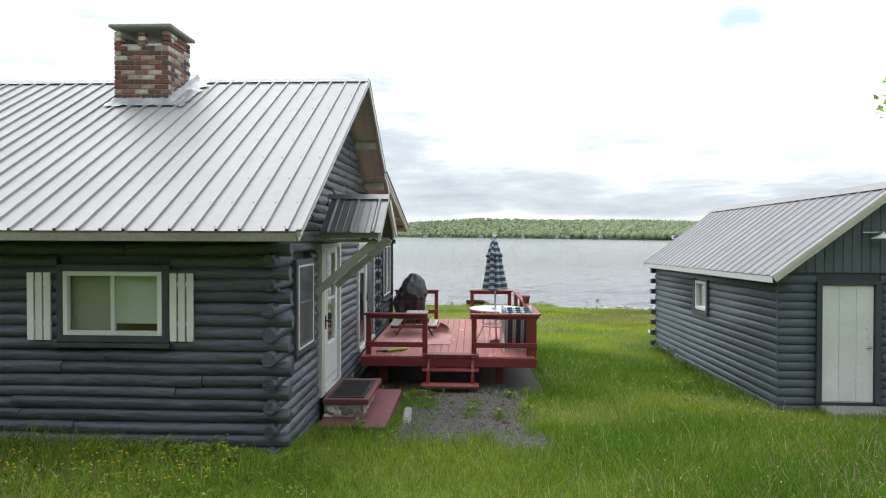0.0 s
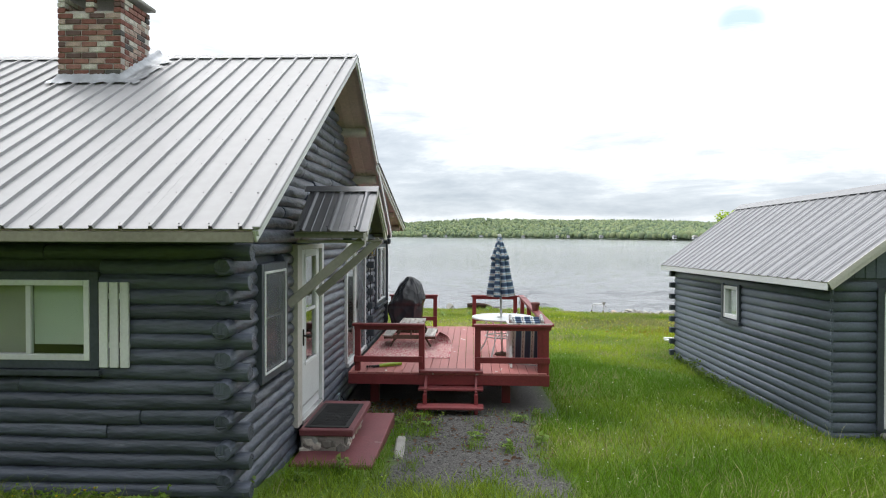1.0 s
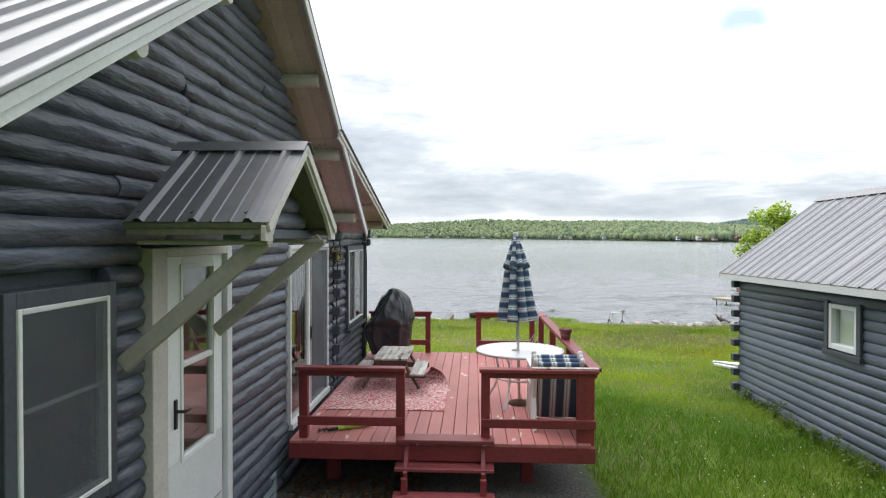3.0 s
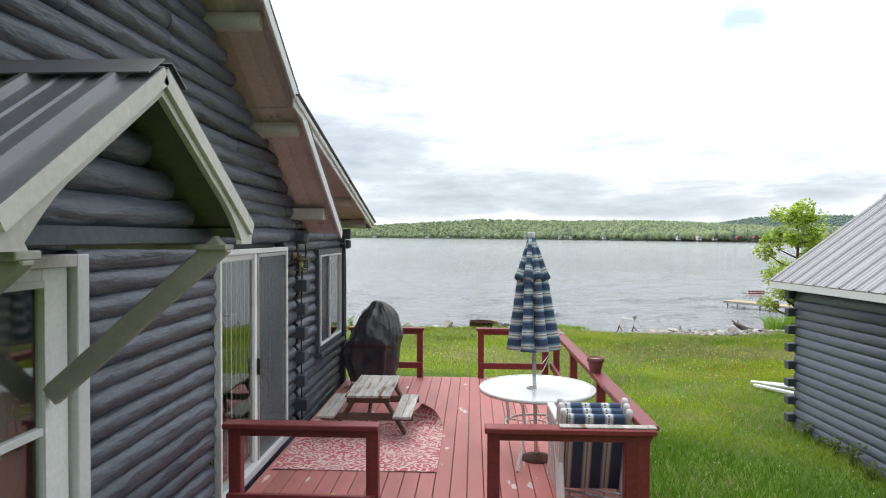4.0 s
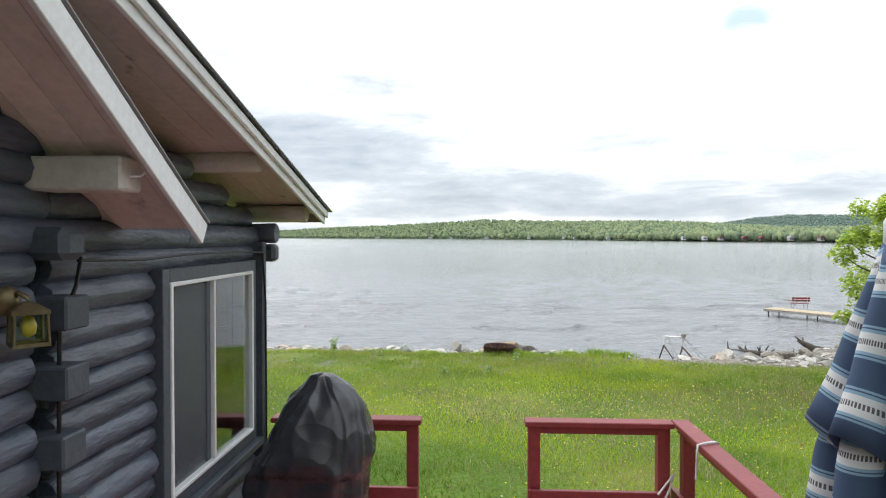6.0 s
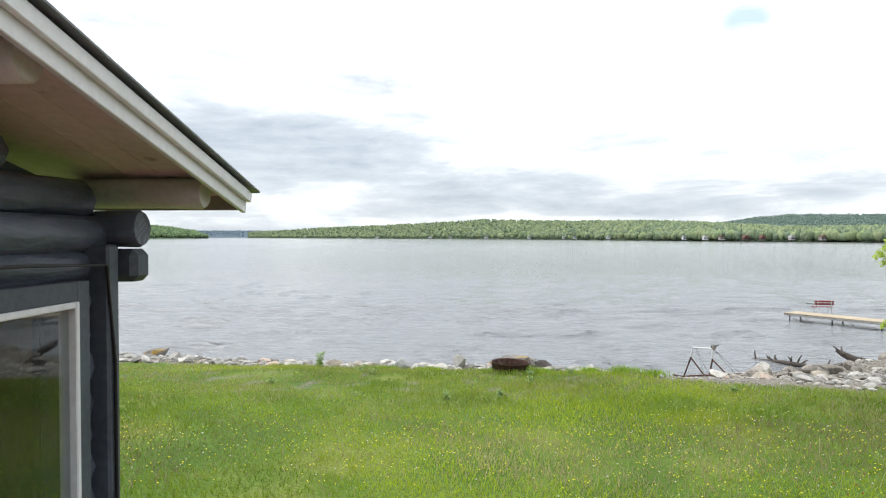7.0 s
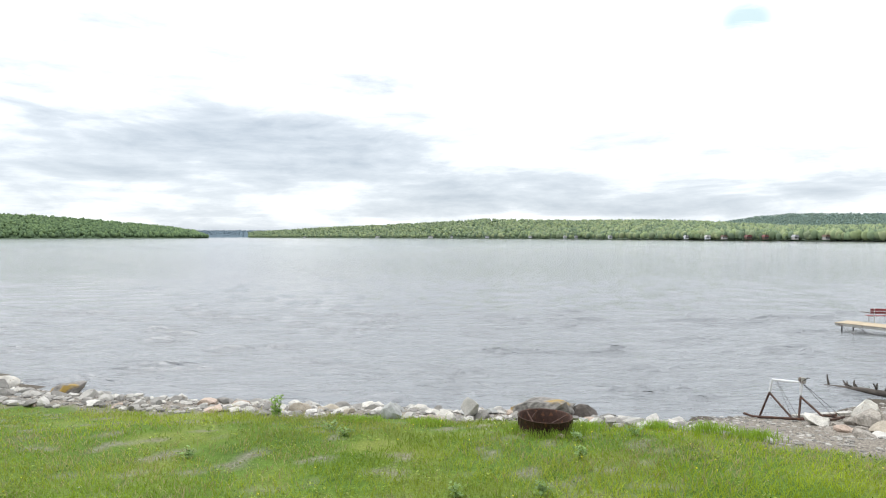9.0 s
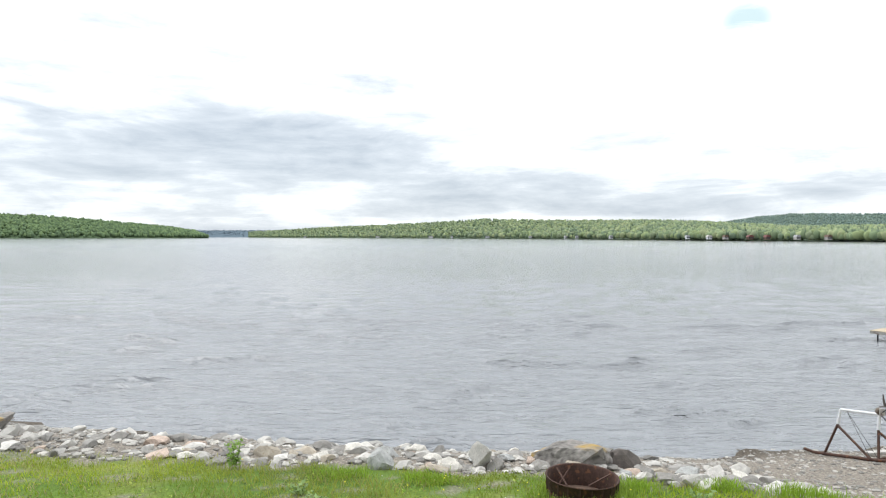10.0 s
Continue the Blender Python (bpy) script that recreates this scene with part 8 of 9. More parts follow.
def tree(x, y, base, height, spread, crown_from, limbs, leaves, size, cols, label, seed, lean=0.0):
    rng = random.Random(seed)
    t = thing("tree", label, "tree")
    tk = Kit()
    r0 = height * 0.017 + 0.02
    top = Vector((x + lean, y, base + height))
    spine = [Vector((x, y, base - 0.2)).lerp(top, q) + Vector((rng.uniform(-1, 1), rng.uniform(-1, 1), 0)) * 0.05 * height * 0.3 * q for q in (0, 0.2, 0.4, 0.6, 0.8, 0.95)]
    tk.tube(spine, [r0 * (1 - 0.85 * q) for q in (0, 0.2, 0.4, 0.6, 0.8, 0.95)], 9)
    tips = [(spine[-1], 0.3 * spread)]
    v, f, c = [], [], []
    for k in range(limbs):
        q = crown_from + (0.93 - crown_from) * (k + 0.5) / limbs
        i = min(int(q * 5), 4)
        s = spine[i].lerp(spine[i + 1], q * 5 - i)
        a = k * 2.4 + rng.uniform(-0.4, 0.4)
        ln = spread * (0.55 + 0.45 * math.sin(math.pi * min(1, (q - crown_from) / (1 - crown_from) * 0.8 + 0.25))) * rng.uniform(0.75, 1.1)
        e = s + Vector((math.cos(a) * ln, math.sin(a) * ln, ln * rng.uniform(0.25, 0.7)))
        mid = s.lerp(e, 0.5) + Vector((0, 0, -0.08 * ln))
        tk.tube([s, mid, e], [r0 * (1 - q) * 0.6 + 0.012, r0 * (1 - q) * 0.35 + 0.008, 0.005], 6)
        tips += [(e, 0.36 * spread * rng.uniform(0.7, 1.2)), (mid.lerp(e, 0.4) + Vector((rng.uniform(-0.2, 0.2), rng.uniform(-0.2, 0.2), 0.1)), 0.32 * spread * rng.uniform(0.7, 1.1))]
    part("trunk", tk, BARK, t)
    per = leaves // len(tips)
    for p, r in tips:
        leaf_cloud(v, f, c, p, r, int(per * rng.uniform(0.6, 1.4)), size, cols, rng)
    part("crown", tint_mesh("crown", v, f, c, LEAF), None, t)
    return t


MAPLE = [(0.42, 0.56, 0.10), (0.50, 0.62, 0.13), (0.34, 0.48, 0.08), (0.55, 0.64, 0.17)]
DARKER = [(0.11, 0.19, 0.035), (0.15, 0.24, 0.045), (0.09, 0.155, 0.028)]
tree(13.4, 32.9, ground_z(13.4, 32.9), 4.95, 1.2, 0.05, 30, 5600, 0.17, MAPLE, "young maple with light green leaves by the shore", 21)
tree(17.5, 20.6, -0.7, 13.9, 2.7, 0.45, 12, 3000, 0.22, MAPLE, "tall leafy tree behind the shed", 5)


def shrub(x, y, r, h, count, cols, label, seed, size=0.09):
    rng = random.Random(seed)
    z = ground_z(x, y)
    s = thing("shrub", label, "shrub")
    k = Kit()
    v, f, c = [], [], []
    for _ in range(14):
        a, q = rng.uniform(0, 6.28), rng.uniform(0.2, 1)
        e = Vector((x + math.cos(a) * r * q * 0.7, y + math.sin(a) * r * q * 0.7, z + h * rng.uniform(0.5, 0.95)))
        k.tube([(x, y, z - 0.05), Vector((x, y, z)).lerp(e, 0.5) + Vector((0, 0, 0.05)), e], [0.018, 0.012, 0.005], 5)
        leaf_cloud(v, f, c, e, r * 0.45, count // 14, size, cols, rng)
    part("stems", k, BARK, s)
    part("leaves", tint_mesh("leaves", v, f, c, LEAF), None, s)
    return s


shrub(13.7, 32.2, 1.1, 1.5, 2600, DARKER + MAPLE[:1], "dense green shrub below the maple", 31, 0.12)
shrub(14.9, 32.6, 1.1, 1.3, 1800, DARKER + MAPLE[:2], "dense green shrub below the maple", 32, 0.12)
shrub(-19.9, 39.6, 0.9, 1.0, 1500, MAPLE, "yellow-green shrub by the small dock", 33, 0.12)


def blades(v, f, c, x, y, z, h, w, lean, az, yaw, col):
    """One arching blade from root to tip."""
    dx, dy = math.cos(yaw) * w / 2, math.sin(yaw) * w / 2
    lx, ly = math.cos(az) * lean, math.sin(az) * lean
    o = len(v)
    v += [(x - dx, y - dy, z), (x + dx, y + dy, z), (x - dx * 0.8 + lx * 0.3, y - dy * 0.8 + ly * 0.3, z + h * 0.62), (x + dx * 0.8 + lx * 0.3, y + dy * 0.8 + ly * 0.3, z + h * 0.62), (x + lx, y + ly, z + h)]
    f += [(o, o + 1, o + 3, o + 2), (o + 2, o + 3, o + 4)]
    c += [(*col, 1)] * 5


rng = random.Random(77)
for cx, cy, n, hh in ((12.2, 31.6, 260, 0.7), (13.0, 31.3, 300, 0.75), (13.9, 31.4, 240, 0.75)):
    t = thing("daylily_clump", "clump of arching green daylily leaves", "plant", "daylilies by the shore")
    v, f, c = [], [], []
    for _ in range(n):
        a, q = rng.uniform(0, 6.28), rng.random() ** 0.5 * 0.55
        x, y = cx + math.cos(a) * q, cy + math.sin(a) * q
        k = rng.uniform(0.8, 1.3)
        blades(v, f, c, x, y, ground_z(x, y) - 0.02, hh * rng.uniform(0.6, 1.0), 0.035, rng.uniform(0.15, 0.5), a + rng.uniform(-0.6, 0.6), rng.uniform(0, 3.1), (0.30 * k, 0.46 * k, 0.07 * k))
    part("leaves", tint_mesh("leaves", v, f, c, GRASS), None, t)


def weed(x, y, h, n, seed, col=(0.24, 0.36, 0.07), stalk=False):
    r = random.Random(seed)
    t = thing("weed", "leafy green weed growing in the grass", "weed", "weeds")
    v, f, c = [], [], []
    z = ground_z(x, y)
    k = Kit()
    for _ in range(4 if stalk else 3):
        e = Vector((x + r.uniform(-0.1, 0.1), y + r.uniform(-0.1, 0.1), z + h * r.uniform(0.7, 1)))
        k.tube([(x, y, z - 0.02), e], [0.006, 0.003], 4)
        for q in range(n // 3):
            p = Vector((x, y, z)).lerp(e, r.uniform(0.15, 1))
            leaf_cloud(v, f, c, p, 0.05 + 0.25 * h * (0.4 if stalk else 0.7), 2, 0.065, [col, tuple(1.3 * s for s in col)], r, 0.5)
    part("stem", k, LEAF_STEM, t)
    part("leaves", tint_mesh("leaves", v, f, c, LEAF), None, t)


LEAF_STEM = material("green_stem", (0.10, 0.16, 0.04), 0.7, bump=0)
weed(-4.05, 29.75, 0.44, 60, 1, (0.24, 0.36, 0.09), True)
for k, (x, y) in enumerate(((-1.25, 7.35), (-1.6, 6.7), (-0.95, 7.7), (-1.3, 6.2), (-0.55, 9.9), (-0.2, 9.75), (0.55, 9.2), (0.95, 8.75), (1.3, 8.9), (1.15, 10.1), (1.45, 10.6))):
    weed(x, y, 0.08 + 0.05 * (k % 3), 22, 50 + k, (0.20, 0.30, 0.07))
for k in range(46):
    weed(RNG.uniform(-7.5, -1.7), RNG.uniform(5.75, 6.15), RNG.uniform(0.06, 0.15), 18, 300 + k, RNG.choice(((0.24, 0.36, 0.07), (0.17, 0.29, 0.05), (0.33, 0.42, 0.10))))
for k in range(9):
    weed(RNG.uniform(-5, 6), RNG.uniform(24.5, 28.6), RNG.uniform(0.10, 0.17), 24, 90 + k, (0.30, 0.41, 0.17))
for k in range(10):
    weed(5.02 + 0.02 * k, 12.0 + k * 0.42, RNG.uniform(0.12, 0.35), 24, 140 + k, (0.12, 0.18, 0.04), k % 3 == 0)

# unseen woods added behind and beside the lawn, to darken low sky and reflections
v, f, c = [], [], []
rng = random.Random(9)
for k in range(150):
    x, y = (rng.uniform(-70, 70), rng.uniform(-40, -24)) if k < 90 else (rng.choice((-1, 1)) * rng.uniform(32, 50), rng.uniform(-24, 18))
    h = rng.uniform(8, 13)
    for j in range(4):
        w = h * rng.uniform(0.16, 0.26)
        q = ICO_V * np.array([[rng.uniform(0.7, 1.2)] for _ in range(12)]) * np.array([w, w, w * 1.1]) + np.array([x + rng.uniform(-1, 1) * w * 0.6, y + rng.uniform(-1, 1) * w * 0.6, h * (0.25 + 0.22 * j)])
        o = len(v)
        v += [tuple(p) for p in q]
        f += [tuple(i + o for i in t) for t in ICO_F]
        kk = rng.uniform(0.7, 1.3)
        c += [(0.07 * kk, 0.12 * kk, 0.03 * kk, 1)] * 12
tagged(new("back_woods", tint_mesh("back_woods", v, f, c, FAR_WOODS)), "unseen leafy woods added round the lawn to darken reflections", "woods", kind="stuff")

# ---- grass ----
GZ = np.array([p[2] for p in gv]).reshape(len(ys), len(xs))
GC = np.array([t[0] for t in gt]).reshape(len(ys), len(xs))
GS = np.array([t[1] for t in gt]).reshape(len(ys), len(xs))


def look_up(grid, x, y):
    i = np.clip(np.searchsorted(xs, x) - 1, 0, len(xs) - 2)
    j = np.clip(np.searchsorted(ys, y) - 1, 0, len(ys) - 2)
    u = (x - xs[i]) / (xs[i + 1] - xs[i])
    w = (y - ys[j]) / (ys[j + 1] - ys[j])
    return (grid[j, i] * (1 - u) + grid[j, i + 1] * u) * (1 - w) + (grid[j + 1, i] * (1 - u) + grid[j + 1, i + 1] * u) * w


def patch(x, y, s, p):
    return (np.sin(x * s + 1.7 * np.sin(y * s * 0.7 + p)) + np.sin(y * s * 1.3 + 1.3 * np.sin(x * s * 0.9 - p)) + np.sin((x + y) * s * 0.53 + p * 2)) / 3


def lawn(areas, seed):
    g = np.random.default_rng(seed)
    X, Y, H = [], [], []
    for x0, x1, y0, y1, dens, h in areas:
        n = int((x1 - x0) * (y1 - y0) * dens)
        X.append(g.uniform(x0, x1, n))
        Y.append(g.uniform(y0, y1, n))
        H.append(np.full(n, h))
    x, y, h = np.concatenate(X), np.concatenate(Y), np.concatenate(H)
    bare, shore = look_up(GC, x, y), look_up(GS, x, y)
    keep = (g.random(len(x)) > bare * 1.02) & (g.random(len(x)) > shore * 1.05)
    keep &= ~((x < -1.45) & (y > 6.0) & (y < 16.3))
    keep &= ~((x > 5.24) & (x < 8.7) & (y > 9.7) & (y < 16.3))
    keep &= ~((x > -1.5) & (x < 1.8) & (y > 10.95) & (y < 16.1))
    keep &= ~((x > -1.5) & (x < -0.58) & (y > 7.78) & (y < 9.92))
    keep &= ~((x > -0.48) & (x < -0.26) & (y > 7.75) & (y < 9.2))
    keep &= ~(((x - fx) ** 2 + (y - fy) ** 2) < 0.24)
    keep &= ~((x > 5.9) & (x < 7.0) & (y > 9.2) & (y < 9.7))
    thin = patch(x, y, 1.1, 0.4) + 0.7 * patch(x, y, 2.9, 2.0)
    keep &= g.random(len(x)) > np.clip((thin - 0.55) * 1.0, 0, 0.6)
    worn = np.clip((y - 24.5) / 2.5, 0, 1) * np.clip((3 - x) / 4, 0.25, 1) * np.clip(1.5 * patch(x, y, 2.1, 0.6) + 0.9 * patch(x, y, 5.3, 2.7) + 0.15, 0, 1)
    keep &= g.random(len(x)) > 0.93 * worn
    x, y, h, thin = x[keep], y[keep], h[keep], thin[keep]
    z = look_up(GZ, x, y)
    n = len(x)
    tall = 1 + 0.45 * patch(x, y, 0.8, 1.1) + 0.25 * patch(x, y, 2.3, 3.0)
    edge = np.exp(-((y - 5.8) / 0.35) ** 2) * (x < -1.0) + np.exp(-((x - 5.15) / 0.25) ** 2) * (y > 9.6) * (y < 16.6)
    h = h * np.clip(tall, 0.45, 1.7) * g.uniform(0.55, 1.25, n) * (1 + 0.35 * edge)
    w = g.uniform(0.006, 0.011, n) * (0.8 + y * 0.014)
    band = np.exp(-((y - 22.0 - 0.12 * x - 0.9 * patch(x, y, 0.6, 2.2)) / 1.25) ** 2) * np.clip(0.6 + 0.8 * patch(x, y, 0.9, 0.7), 0, 1)
    lush = np.exp(-((y - 19.2 - 0.6 * patch(x, y, 0.7, 4.0)) / 1.1) ** 2)
    yaw, az = g.uniform(0, np.pi, n), g.uniform(0, 2 * np.pi, n)
    h = h * np.where(y > 16, 0.6, np.where(y < 8, 1.3, 0.85))
    lean = h * g.uniform(0.35, 1.3, n)
    dx, dy, lx, ly = np.cos(yaw) * w / 2, np.sin(yaw) * w / 2, np.cos(az) * lean, np.sin(az) * lean
    P = np.empty((n, 5, 3), np.float32)
    P[:, 0] = np.stack([x - dx, y - dy, z - 0.01], 1)
    P[:, 1] = np.stack([x + dx, y + dy, z - 0.01], 1)
    P[:, 2] = np.stack([x - dx * 0.8 + lx * 0.35, y - dy * 0.8 + ly * 0.35, z + h * 0.6], 1)
    P[:, 3] = np.stack([x + dx * 0.8 + lx * 0.35, y + dy * 0.8 + ly * 0.35, z + h * 0.6], 1)
    P[:, 4] = np.stack([x + lx, y + ly, z + h], 1)
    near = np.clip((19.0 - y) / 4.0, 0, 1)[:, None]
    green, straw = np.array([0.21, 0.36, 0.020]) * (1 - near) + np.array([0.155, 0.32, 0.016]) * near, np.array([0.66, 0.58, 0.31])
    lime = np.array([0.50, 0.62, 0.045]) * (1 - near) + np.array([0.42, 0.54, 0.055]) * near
    m = np.clip(0.38 + 0.85 * patch(x, y, 0.5, 0.2) + 0.7 * patch(x, y, 1.7, 1.0) + 0.36 * np.clip((y - 15) / 4, -0.5, 1) + 0.25 * band - 0.28 * lush + np.where(y > 16, 0.42 * patch(x, y, 3.4, 0.9) - 0.06, 0) + g.normal(0, 0.08, n), 0, 1)[:, None]
    col = green * (1 - m) + lime * m
    dry = (g.random(n) < np.clip(np.where(y > 16, 0.08, 0.03) + 0.26 * thin + np.where(y > 16, 0.45 * np.clip(patch(x, y, 1.3, 6.0) + 0.4 * patch(x, y, 4.1, 1.0), 0, 1), 0) + 0.8 * band + 0.20 * np.clip((y - 25) / 3, 0, 1) * np.clip(0.5 + patch(x, y, 1.5, 5.0), 0, 1), 0.02, 0.78))[:, None]
    col = np.where(dry, straw * g.uniform(0.6, 1.0, n)[:, None], col) * g.uniform(0.84, 1.16, n)[:, None]
    col = col * np.where(y < 12, g.uniform(0.6, 1.35, n), 1.0)[:, None]
    col = col * (1 + np.where(y > 16, 0.26, 0.12) * patch(x, y, 0.75, 2.5) + 0.10 * patch(x, y, 2.2, 4.4))[:, None]
    old = (0.55 * np.clip((y - 24.5) / 2, 0, 1) * np.clip((2.5 - x) / 4, 0.15, 1) * np.clip(0.6 + 0.6 * patch(x, y, 1.0, 3.3), 0, 1))[:, None]
    col = col * (1 - old) + np.array([0.46, 0.46, 0.15]) * old
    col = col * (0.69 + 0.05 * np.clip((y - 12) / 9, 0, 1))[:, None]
    C = np.ones((n, 5, 4), np.float32)
    C[:, :, :3] = col[:, None, :]
    o = (np.arange(n) * 5)[:, None]
    me = bpy.data.meshes.new("grass")
    me.vertices.add(n * 5)
    me.vertices.foreach_set("co", P.ravel())
    me.loops.add(n * 7)
    me.loops.foreach_set("vertex_index", (o + np.array([[0, 1, 3, 2, 2, 3, 4]])).ravel().astype(np.int32))
    me.polygons.add(n * 2)
    me.polygons.foreach_set("loop_start", (np.arange(n)[:, None] * 7 + np.array([[0, 4]])).ravel().astype(np.int32))
    me.update(calc_edges=True)
    me.color_attributes.new("tint", "FLOAT_COLOR", "POINT").data.foreach_set("color", C.ravel())
    me.materials.append(GRASS)
    return me


GRASS_AREAS = [(-8.5, 6.5, 2.6, 6.2, 1000, 0.14), (-1.45, 5.6, 6.2, 12, 900, 0.13), (5.6, 9.5, 3.5, 9.9, 600, 0.15), (1.2, 6.2, 12, 18, 800, 0.14), (-2.5, 1.8, 16.1, 18, 500, 0.13),
               (-9, 9, 18, 25, 560, 0.13), (-12, 11, 25, 31.3, 620, 0.13), (6, 16, 17, 26, 230, 0.14), (9, 16, 25, 34, 260, 0.14), (-26, -9, 17, 33, 120, 0.15), (-24, -11, 28, 38, 120, 0.15)]
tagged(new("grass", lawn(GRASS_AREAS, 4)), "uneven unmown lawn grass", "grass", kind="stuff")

# long grass round the fire ring
v, f, c = [], [], []
rng = random.Random(18)
for k in range(900):
    a = rng.uniform(0, 6.28)
    q = 0.44 + abs(rng.gauss(0, 0.12))
    x, y = fx + math.cos(a) * q, fy + math.sin(a) * q
    kk = rng.uniform(0.75, 1.25)
    blades(v, f, c, x, y, ground_z(x, y) - 0.01, rng.uniform(0.07, 0.17) * (1.5 if math.cos(a) > 0.6 else 1), 0.011, rng.uniform(0.02, 0.09), rng.uniform(0, 6.28), rng.uniform(0, 3.1), (0.28 * kk, 0.40 * kk, 0.06 * kk))
for cx, cy, rr, hh in ((3.35, 28.55, 0.35, 0.2), (3.9, 28.2, 0.3, 0.18), (2.6, 29.0, 0.25, 0.14), (1.5, 29.0, 0.3, 0.14), (-1.2, 29.3, 0.3, 0.13), (-2.4, 29.4, 0.3, 0.12)):
    for k in range(420):
        x, y = cx + rng.gauss(0, rr * 0.6), cy + rng.gauss(0, rr * 0.5)
        kk = rng.uniform(0.75, 1.25)
        blades(v, f, c, x, y, ground_z(x, y) - 0.01, hh * rng.uniform(0.5, 1.2), 0.011, rng.uniform(0.02, 0.12), rng.uniform(0, 6.28), rng.uniform(0, 3.1), (0.28 * kk, 0.42 * kk, 0.05 * kk))
for k in range(2600):
    x, y = rng.uniform(-7.6, -0.6), rng.uniform(4.5, 6.0)
    if noise.noise((x * 1.6, y * 1.2, 14)) < 0.02 or (x > -1.4 and y > 5.9):
        continue
    kk = rng.uniform(0.45, 1.2)
    blades(v, f, c, x, y, ground_z(x, y) - 0.01, rng.uniform(0.10, 0.26), 0.009, rng.uniform(0.03, 0.16), rng.uniform(0, 6.28), rng.uniform(0, 3.1), (0.30 * kk, 0.46 * kk, 0.05 * kk))
# tufts in the gravel by the steps
for k in range(46):
    cx, cy = (rng.uniform(-0.55, 1.6), rng.uniform(7.6, 10.6)) if k < 30 else (rng.uniform(-0.58, -0.05), rng.uniform(9.2, 10.5))
    for _ in range(rng.randint(14, 46)):
        x, y = cx + rng.gauss(0, 0.06), cy + rng.gauss(0, 0.06)
        kk = rng.uniform(0.5, 0.95)
        blades(v, f, c, x, y, ground_z(x, y) - 0.01, rng.uniform(0.04, 0.13), 0.007, rng.uniform(0.02, 0.10), rng.uniform(0, 6.28), rng.uniform(0, 3.1), (0.26 * kk, 0.42 * kk, 0.05 * kk))
tagged(new("long_grass", tint_mesh("long_grass", v, f, c, GRASS)), "long grass along the cabin and the fire ring", "grass", kind="stuff")

# low leafy weeds at the foot of the long wall and by the stoop
v, f, c = [], [], []
rng = random.Random(41)
for k in range(1500):
    x, y = rng.uniform(-7.6, -0.9), 4.3 + 1.95 * rng.random() ** 0.8
    if k > 1380:
        x, y = rng.uniform(-1.6, -0.3), rng.uniform(6.2, 7.75)
    if noise.noise((x * 1.1, y * 1.6, 3)) < -0.12 or (x < -1.4 and y > 6.2):
        continue
    if k > 1420:
        x, y = rng.uniform(-0.58, 0.15), rng.uniform(9.1, 10.4)
    h = rng.uniform(0.02, 0.10) * (1.6 if 5.7 < y < 6.3 else 1)
    k2 = rng.uniform(0.7, 1.2)
    leaf_cloud(v, f, c, (x, y, ground_z(x, y) + h), 0.06, 6, rng.uniform(0.022, 0.05), [(0.24 * k2, 0.38 * k2, 0.05 * k2), (0.36 * k2, 0.48 * k2, 0.08 * k2), (0.15 * k2, 0.29 * k2, 0.035 * k2)], rng, 0.35)
# clover and plantain among the grass towards the shore
for k in range(3200):
    x, y = rng.uniform(-11, 8), rng.uniform(24.2, 29.6)
    if y > grass_edge(x) - 0.1 or noise.noise((x * 0.9, y * 1.2, 21)) < -0.05 or (x - fx) ** 2 + (y - fy) ** 2 < 0.3:
        continue
    k2 = rng.uniform(0.7, 1.25)
    leaf_cloud(v, f, c, (x, y, ground_z(x, y) + rng.uniform(0.02, 0.07)), 0.08, 6, rng.uniform(0.02, 0.045), [(0.27 * k2, 0.37 * k2, 0.07 * k2), (0.40 * k2, 0.46 * k2, 0.11 * k2), (0.16 * k2, 0.27 * k2, 0.05 * k2)], rng, 0.3)
tagged(new("ground_cover", tint_mesh("ground_cover", v, f, c, LEAF)), "low leafy weeds along the cabin and in the lawn", "weeds", kind="stuff")

# thin pale seed stalks standing over the lawn
v, f, c = [], [], []
rng = random.Random(58)
for k in range(1000):
    x, y = (rng.uniform(-1.2, 7.5), rng.uniform(3.4, 9.5)) if k < 400 else (rng.uniform(-8, 9), rng.uniform(18, 25))
    if gravel_patch(x, y) > 0.3 or (x < -0.5 and y > 6):
        continue
    kk = rng.uniform(0.7, 1.1)
    blades(v, f, c, x, y, ground_z(x, y), rng.uniform(0.14, 0.30), 0.006, rng.uniform(0.03, 0.16), rng.uniform(0, 6.28), rng.uniform(0, 3.1), (0.62 * kk, 0.60 * kk, 0.34 * kk))
tagged(new("seed_stalks", tint_mesh("seed_stalks", v, f, c, GRASS)), "thin pale seed stalks over the lawn", "grass", kind="stuff")

# buttercups, clover heads and a patch of reddish hawkweed
v, f, c = [], [], []
rng = random.Random(12)


def bloom(x, y, h, r, col):
    z = ground_z(x, y) + h
    o = len(v)
    t = rng.uniform(0, 1)
    v.extend([(x + r * math.cos(t + q * 1.2566), y + r * math.sin(t + q * 1.2566), z + rng.uniform(-0.3, 0.3) * r) for q in range(5)])
    v.append((x, y, z + r * 0.5))
    v.append((x, y, z - r * 0.8))
    for q in range(5):
        f.append((o + q, o + (q + 1) % 5, o + 5))
        f.append((o + (q + 1) % 5, o + q, o + 6))
    c.extend([(*col, 1)] * 7)


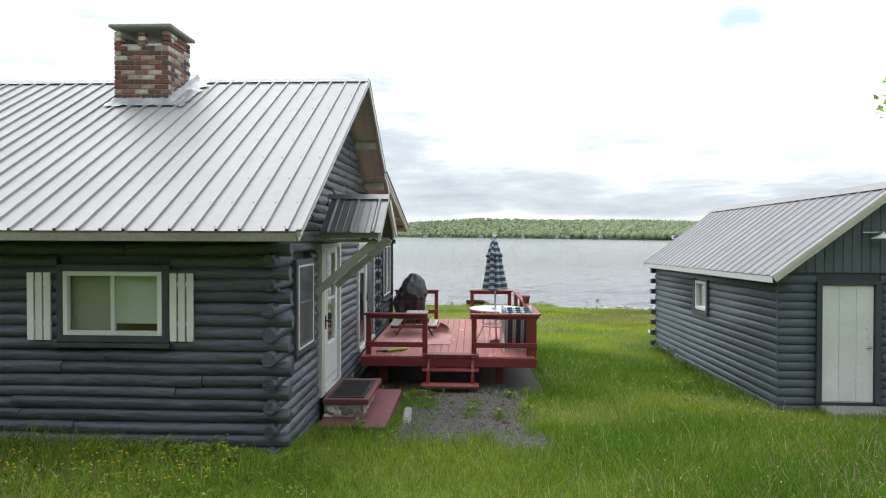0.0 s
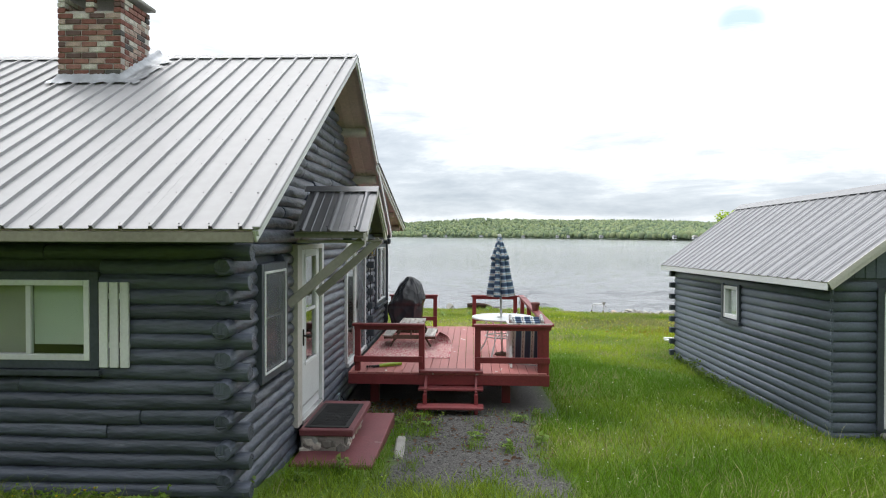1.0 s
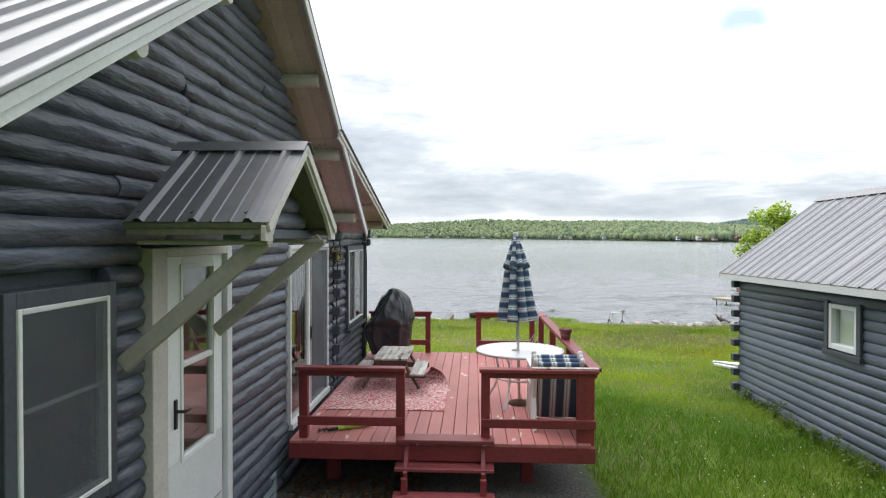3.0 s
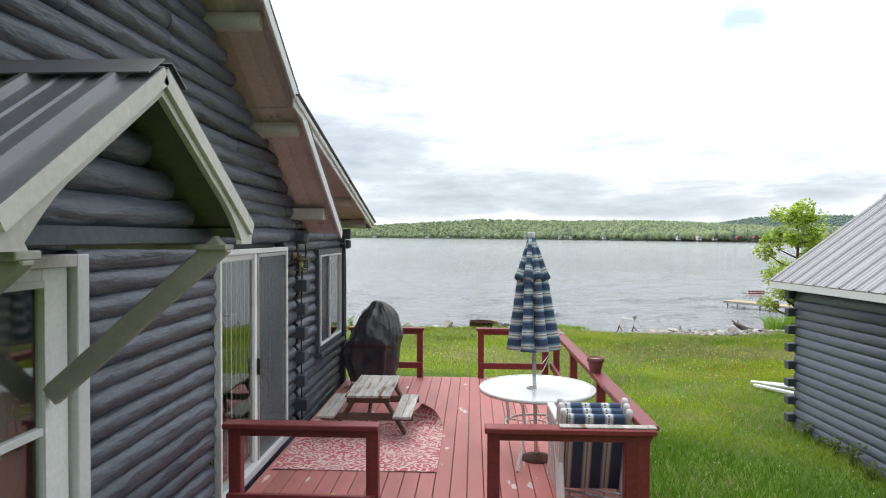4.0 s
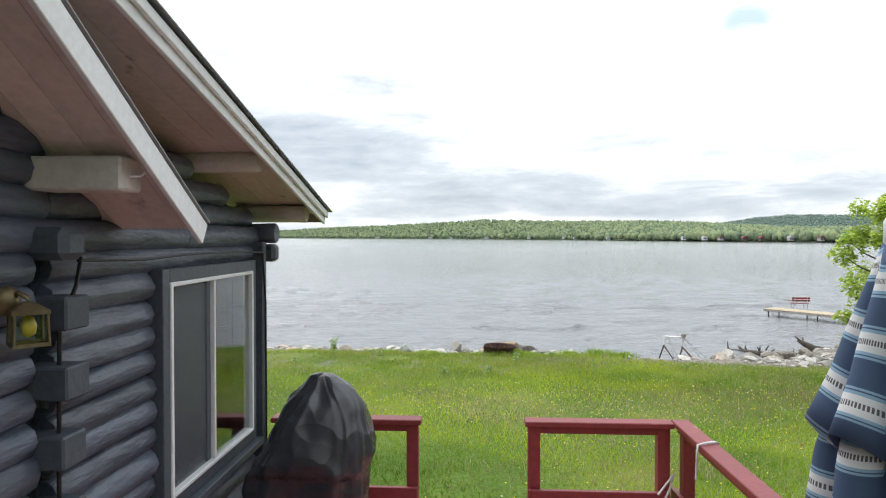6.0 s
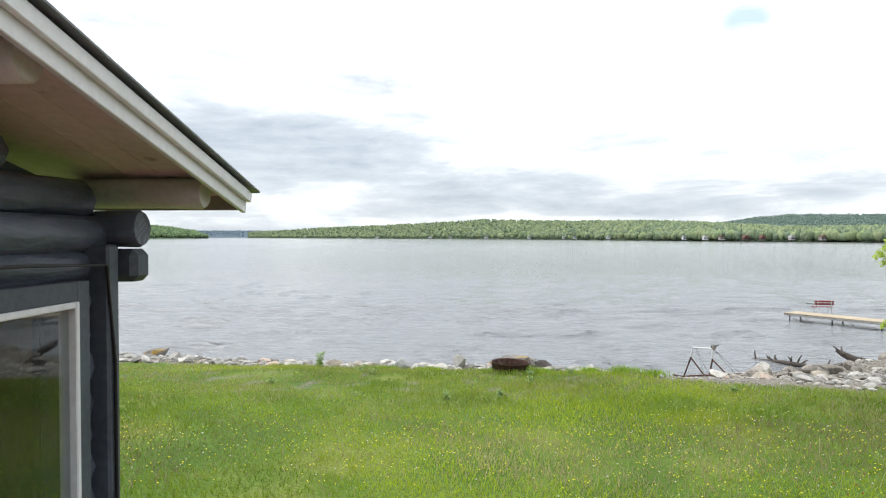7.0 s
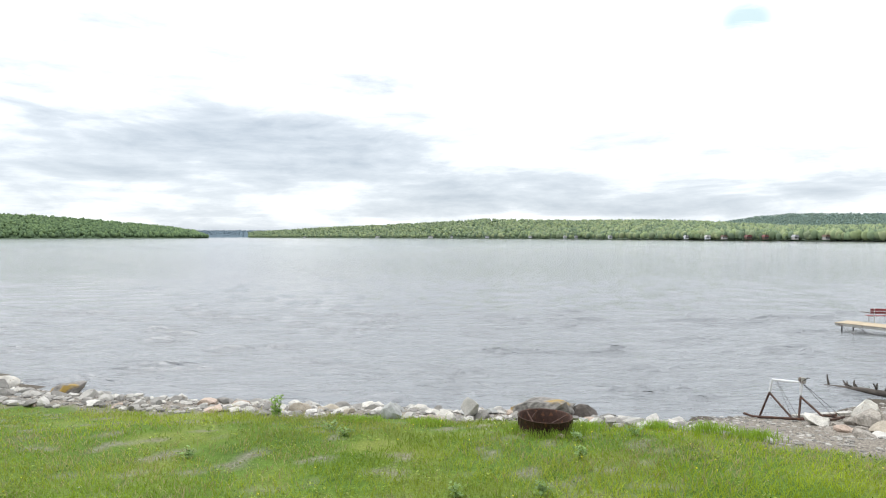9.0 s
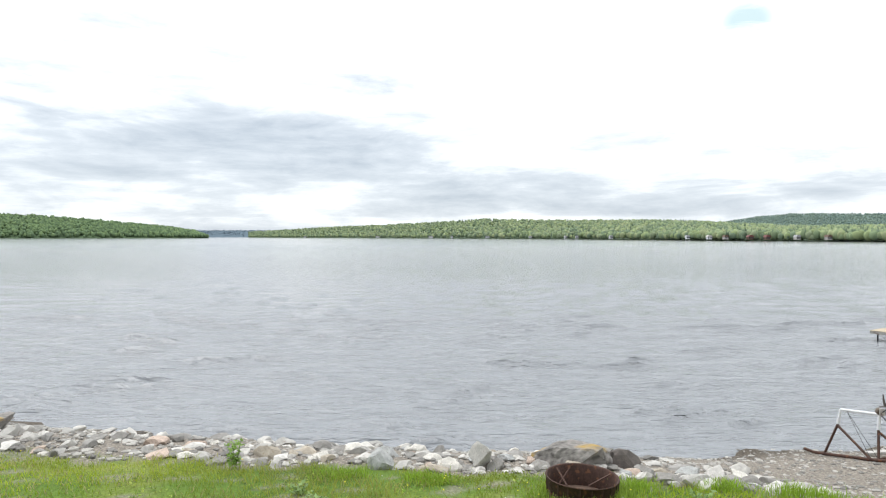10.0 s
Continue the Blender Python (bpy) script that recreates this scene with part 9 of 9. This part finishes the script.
for k in range(9500):
    x, y = rng.uniform(-11, 12), rng.uniform(17.0, 30.2)
    m = math.sin(x * 0.6 + 1.2 * math.sin(y * 0.5)) + math.sin(y * 0.9 + x * 0.3) + 0.6 * math.sin(x * 1.7 - y)
    if y > grass_edge(x) - 0.2 or m < -0.2 + rng.uniform(-0.8, 0.8) - 0.9 * math.exp(-((y - 22 - 0.12 * x) / 1.5) ** 2) or (5.3 < x < 9.4 and y < 17.3):
        continue
    away = min(1.0, max(0.0, abs(y - 22 - 0.12 * x) - 1.0) / 1.5)
    if rng.random() < (0.93 if y > 23 else 0.6) * away:
        continue
    bloom(x, y, rng.uniform(0.08, 0.16), rng.uniform(0.009, 0.014), (0.95, 0.86, 0.10) if rng.random() < 0.85 else (0.8, 0.8, 0.75))
for k in range(190):
    x = rng.uniform(-5.5, -1.6)
    bloom(x, rng.uniform(4.8, 6.0), rng.uniform(0.12, 0.24), 0.014, (0.75, 0.58, 0.03))
for k in range(260):
    x, y = rng.uniform(1.6, 5.2), rng.uniform(5, 18)
    bloom(x, y, rng.uniform(0.1, 0.16), 0.009, (0.8, 0.8, 0.72))
for k in range(260):
    x, y = 6.0 + rng.gauss(0, 0.9), 20.3 + rng.gauss(0, 0.55)
    bloom(x, y, rng.uniform(0.1, 0.18), 0.014, (0.42, 0.09, 0.02))
tagged(new("wildflowers", tint_mesh("wildflowers", v, f, c, LEAF)), "small yellow and white wildflowers in the grass", "wildflowers", kind="stuff")
# dead leaves under the deck's edge
v, f, c = [], [], []
for k in range(1150):
    x, y = (rng.uniform(-1.5, -0.1), rng.uniform(9.85, 11.6)) if k < 900 else (rng.uniform(-0.56, 1.5), rng.uniform(8.0, 10.9))
    s, a = rng.uniform(0.02, 0.045), rng.uniform(0, 6.28)
    z = ground_z(x, y) + rng.uniform(0.004, 0.02)
    o = len(v)
    v += [(x + s * math.cos(a), y + s * math.sin(a), z), (x - s * 0.5 * math.sin(a), y + s * 0.5 * math.cos(a), z + s * 0.4), (x - s * math.cos(a), y - s * math.sin(a), z), (x + s * 0.5 * math.sin(a), y - s * 0.5 * math.cos(a), z + s * 0.2)]
    f.append((o, o + 1, o + 2, o + 3))
    kk = rng.uniform(0.6, 1.3)
    c += [(0.16 * kk, 0.085 * kk, 0.045 * kk, 1)] * 4
tagged(new("leaf_litter", tint_mesh("leaf_litter", v, f, c, LEAF)), "brown dead leaves beside the deck", "leaf litter", kind="stuff")
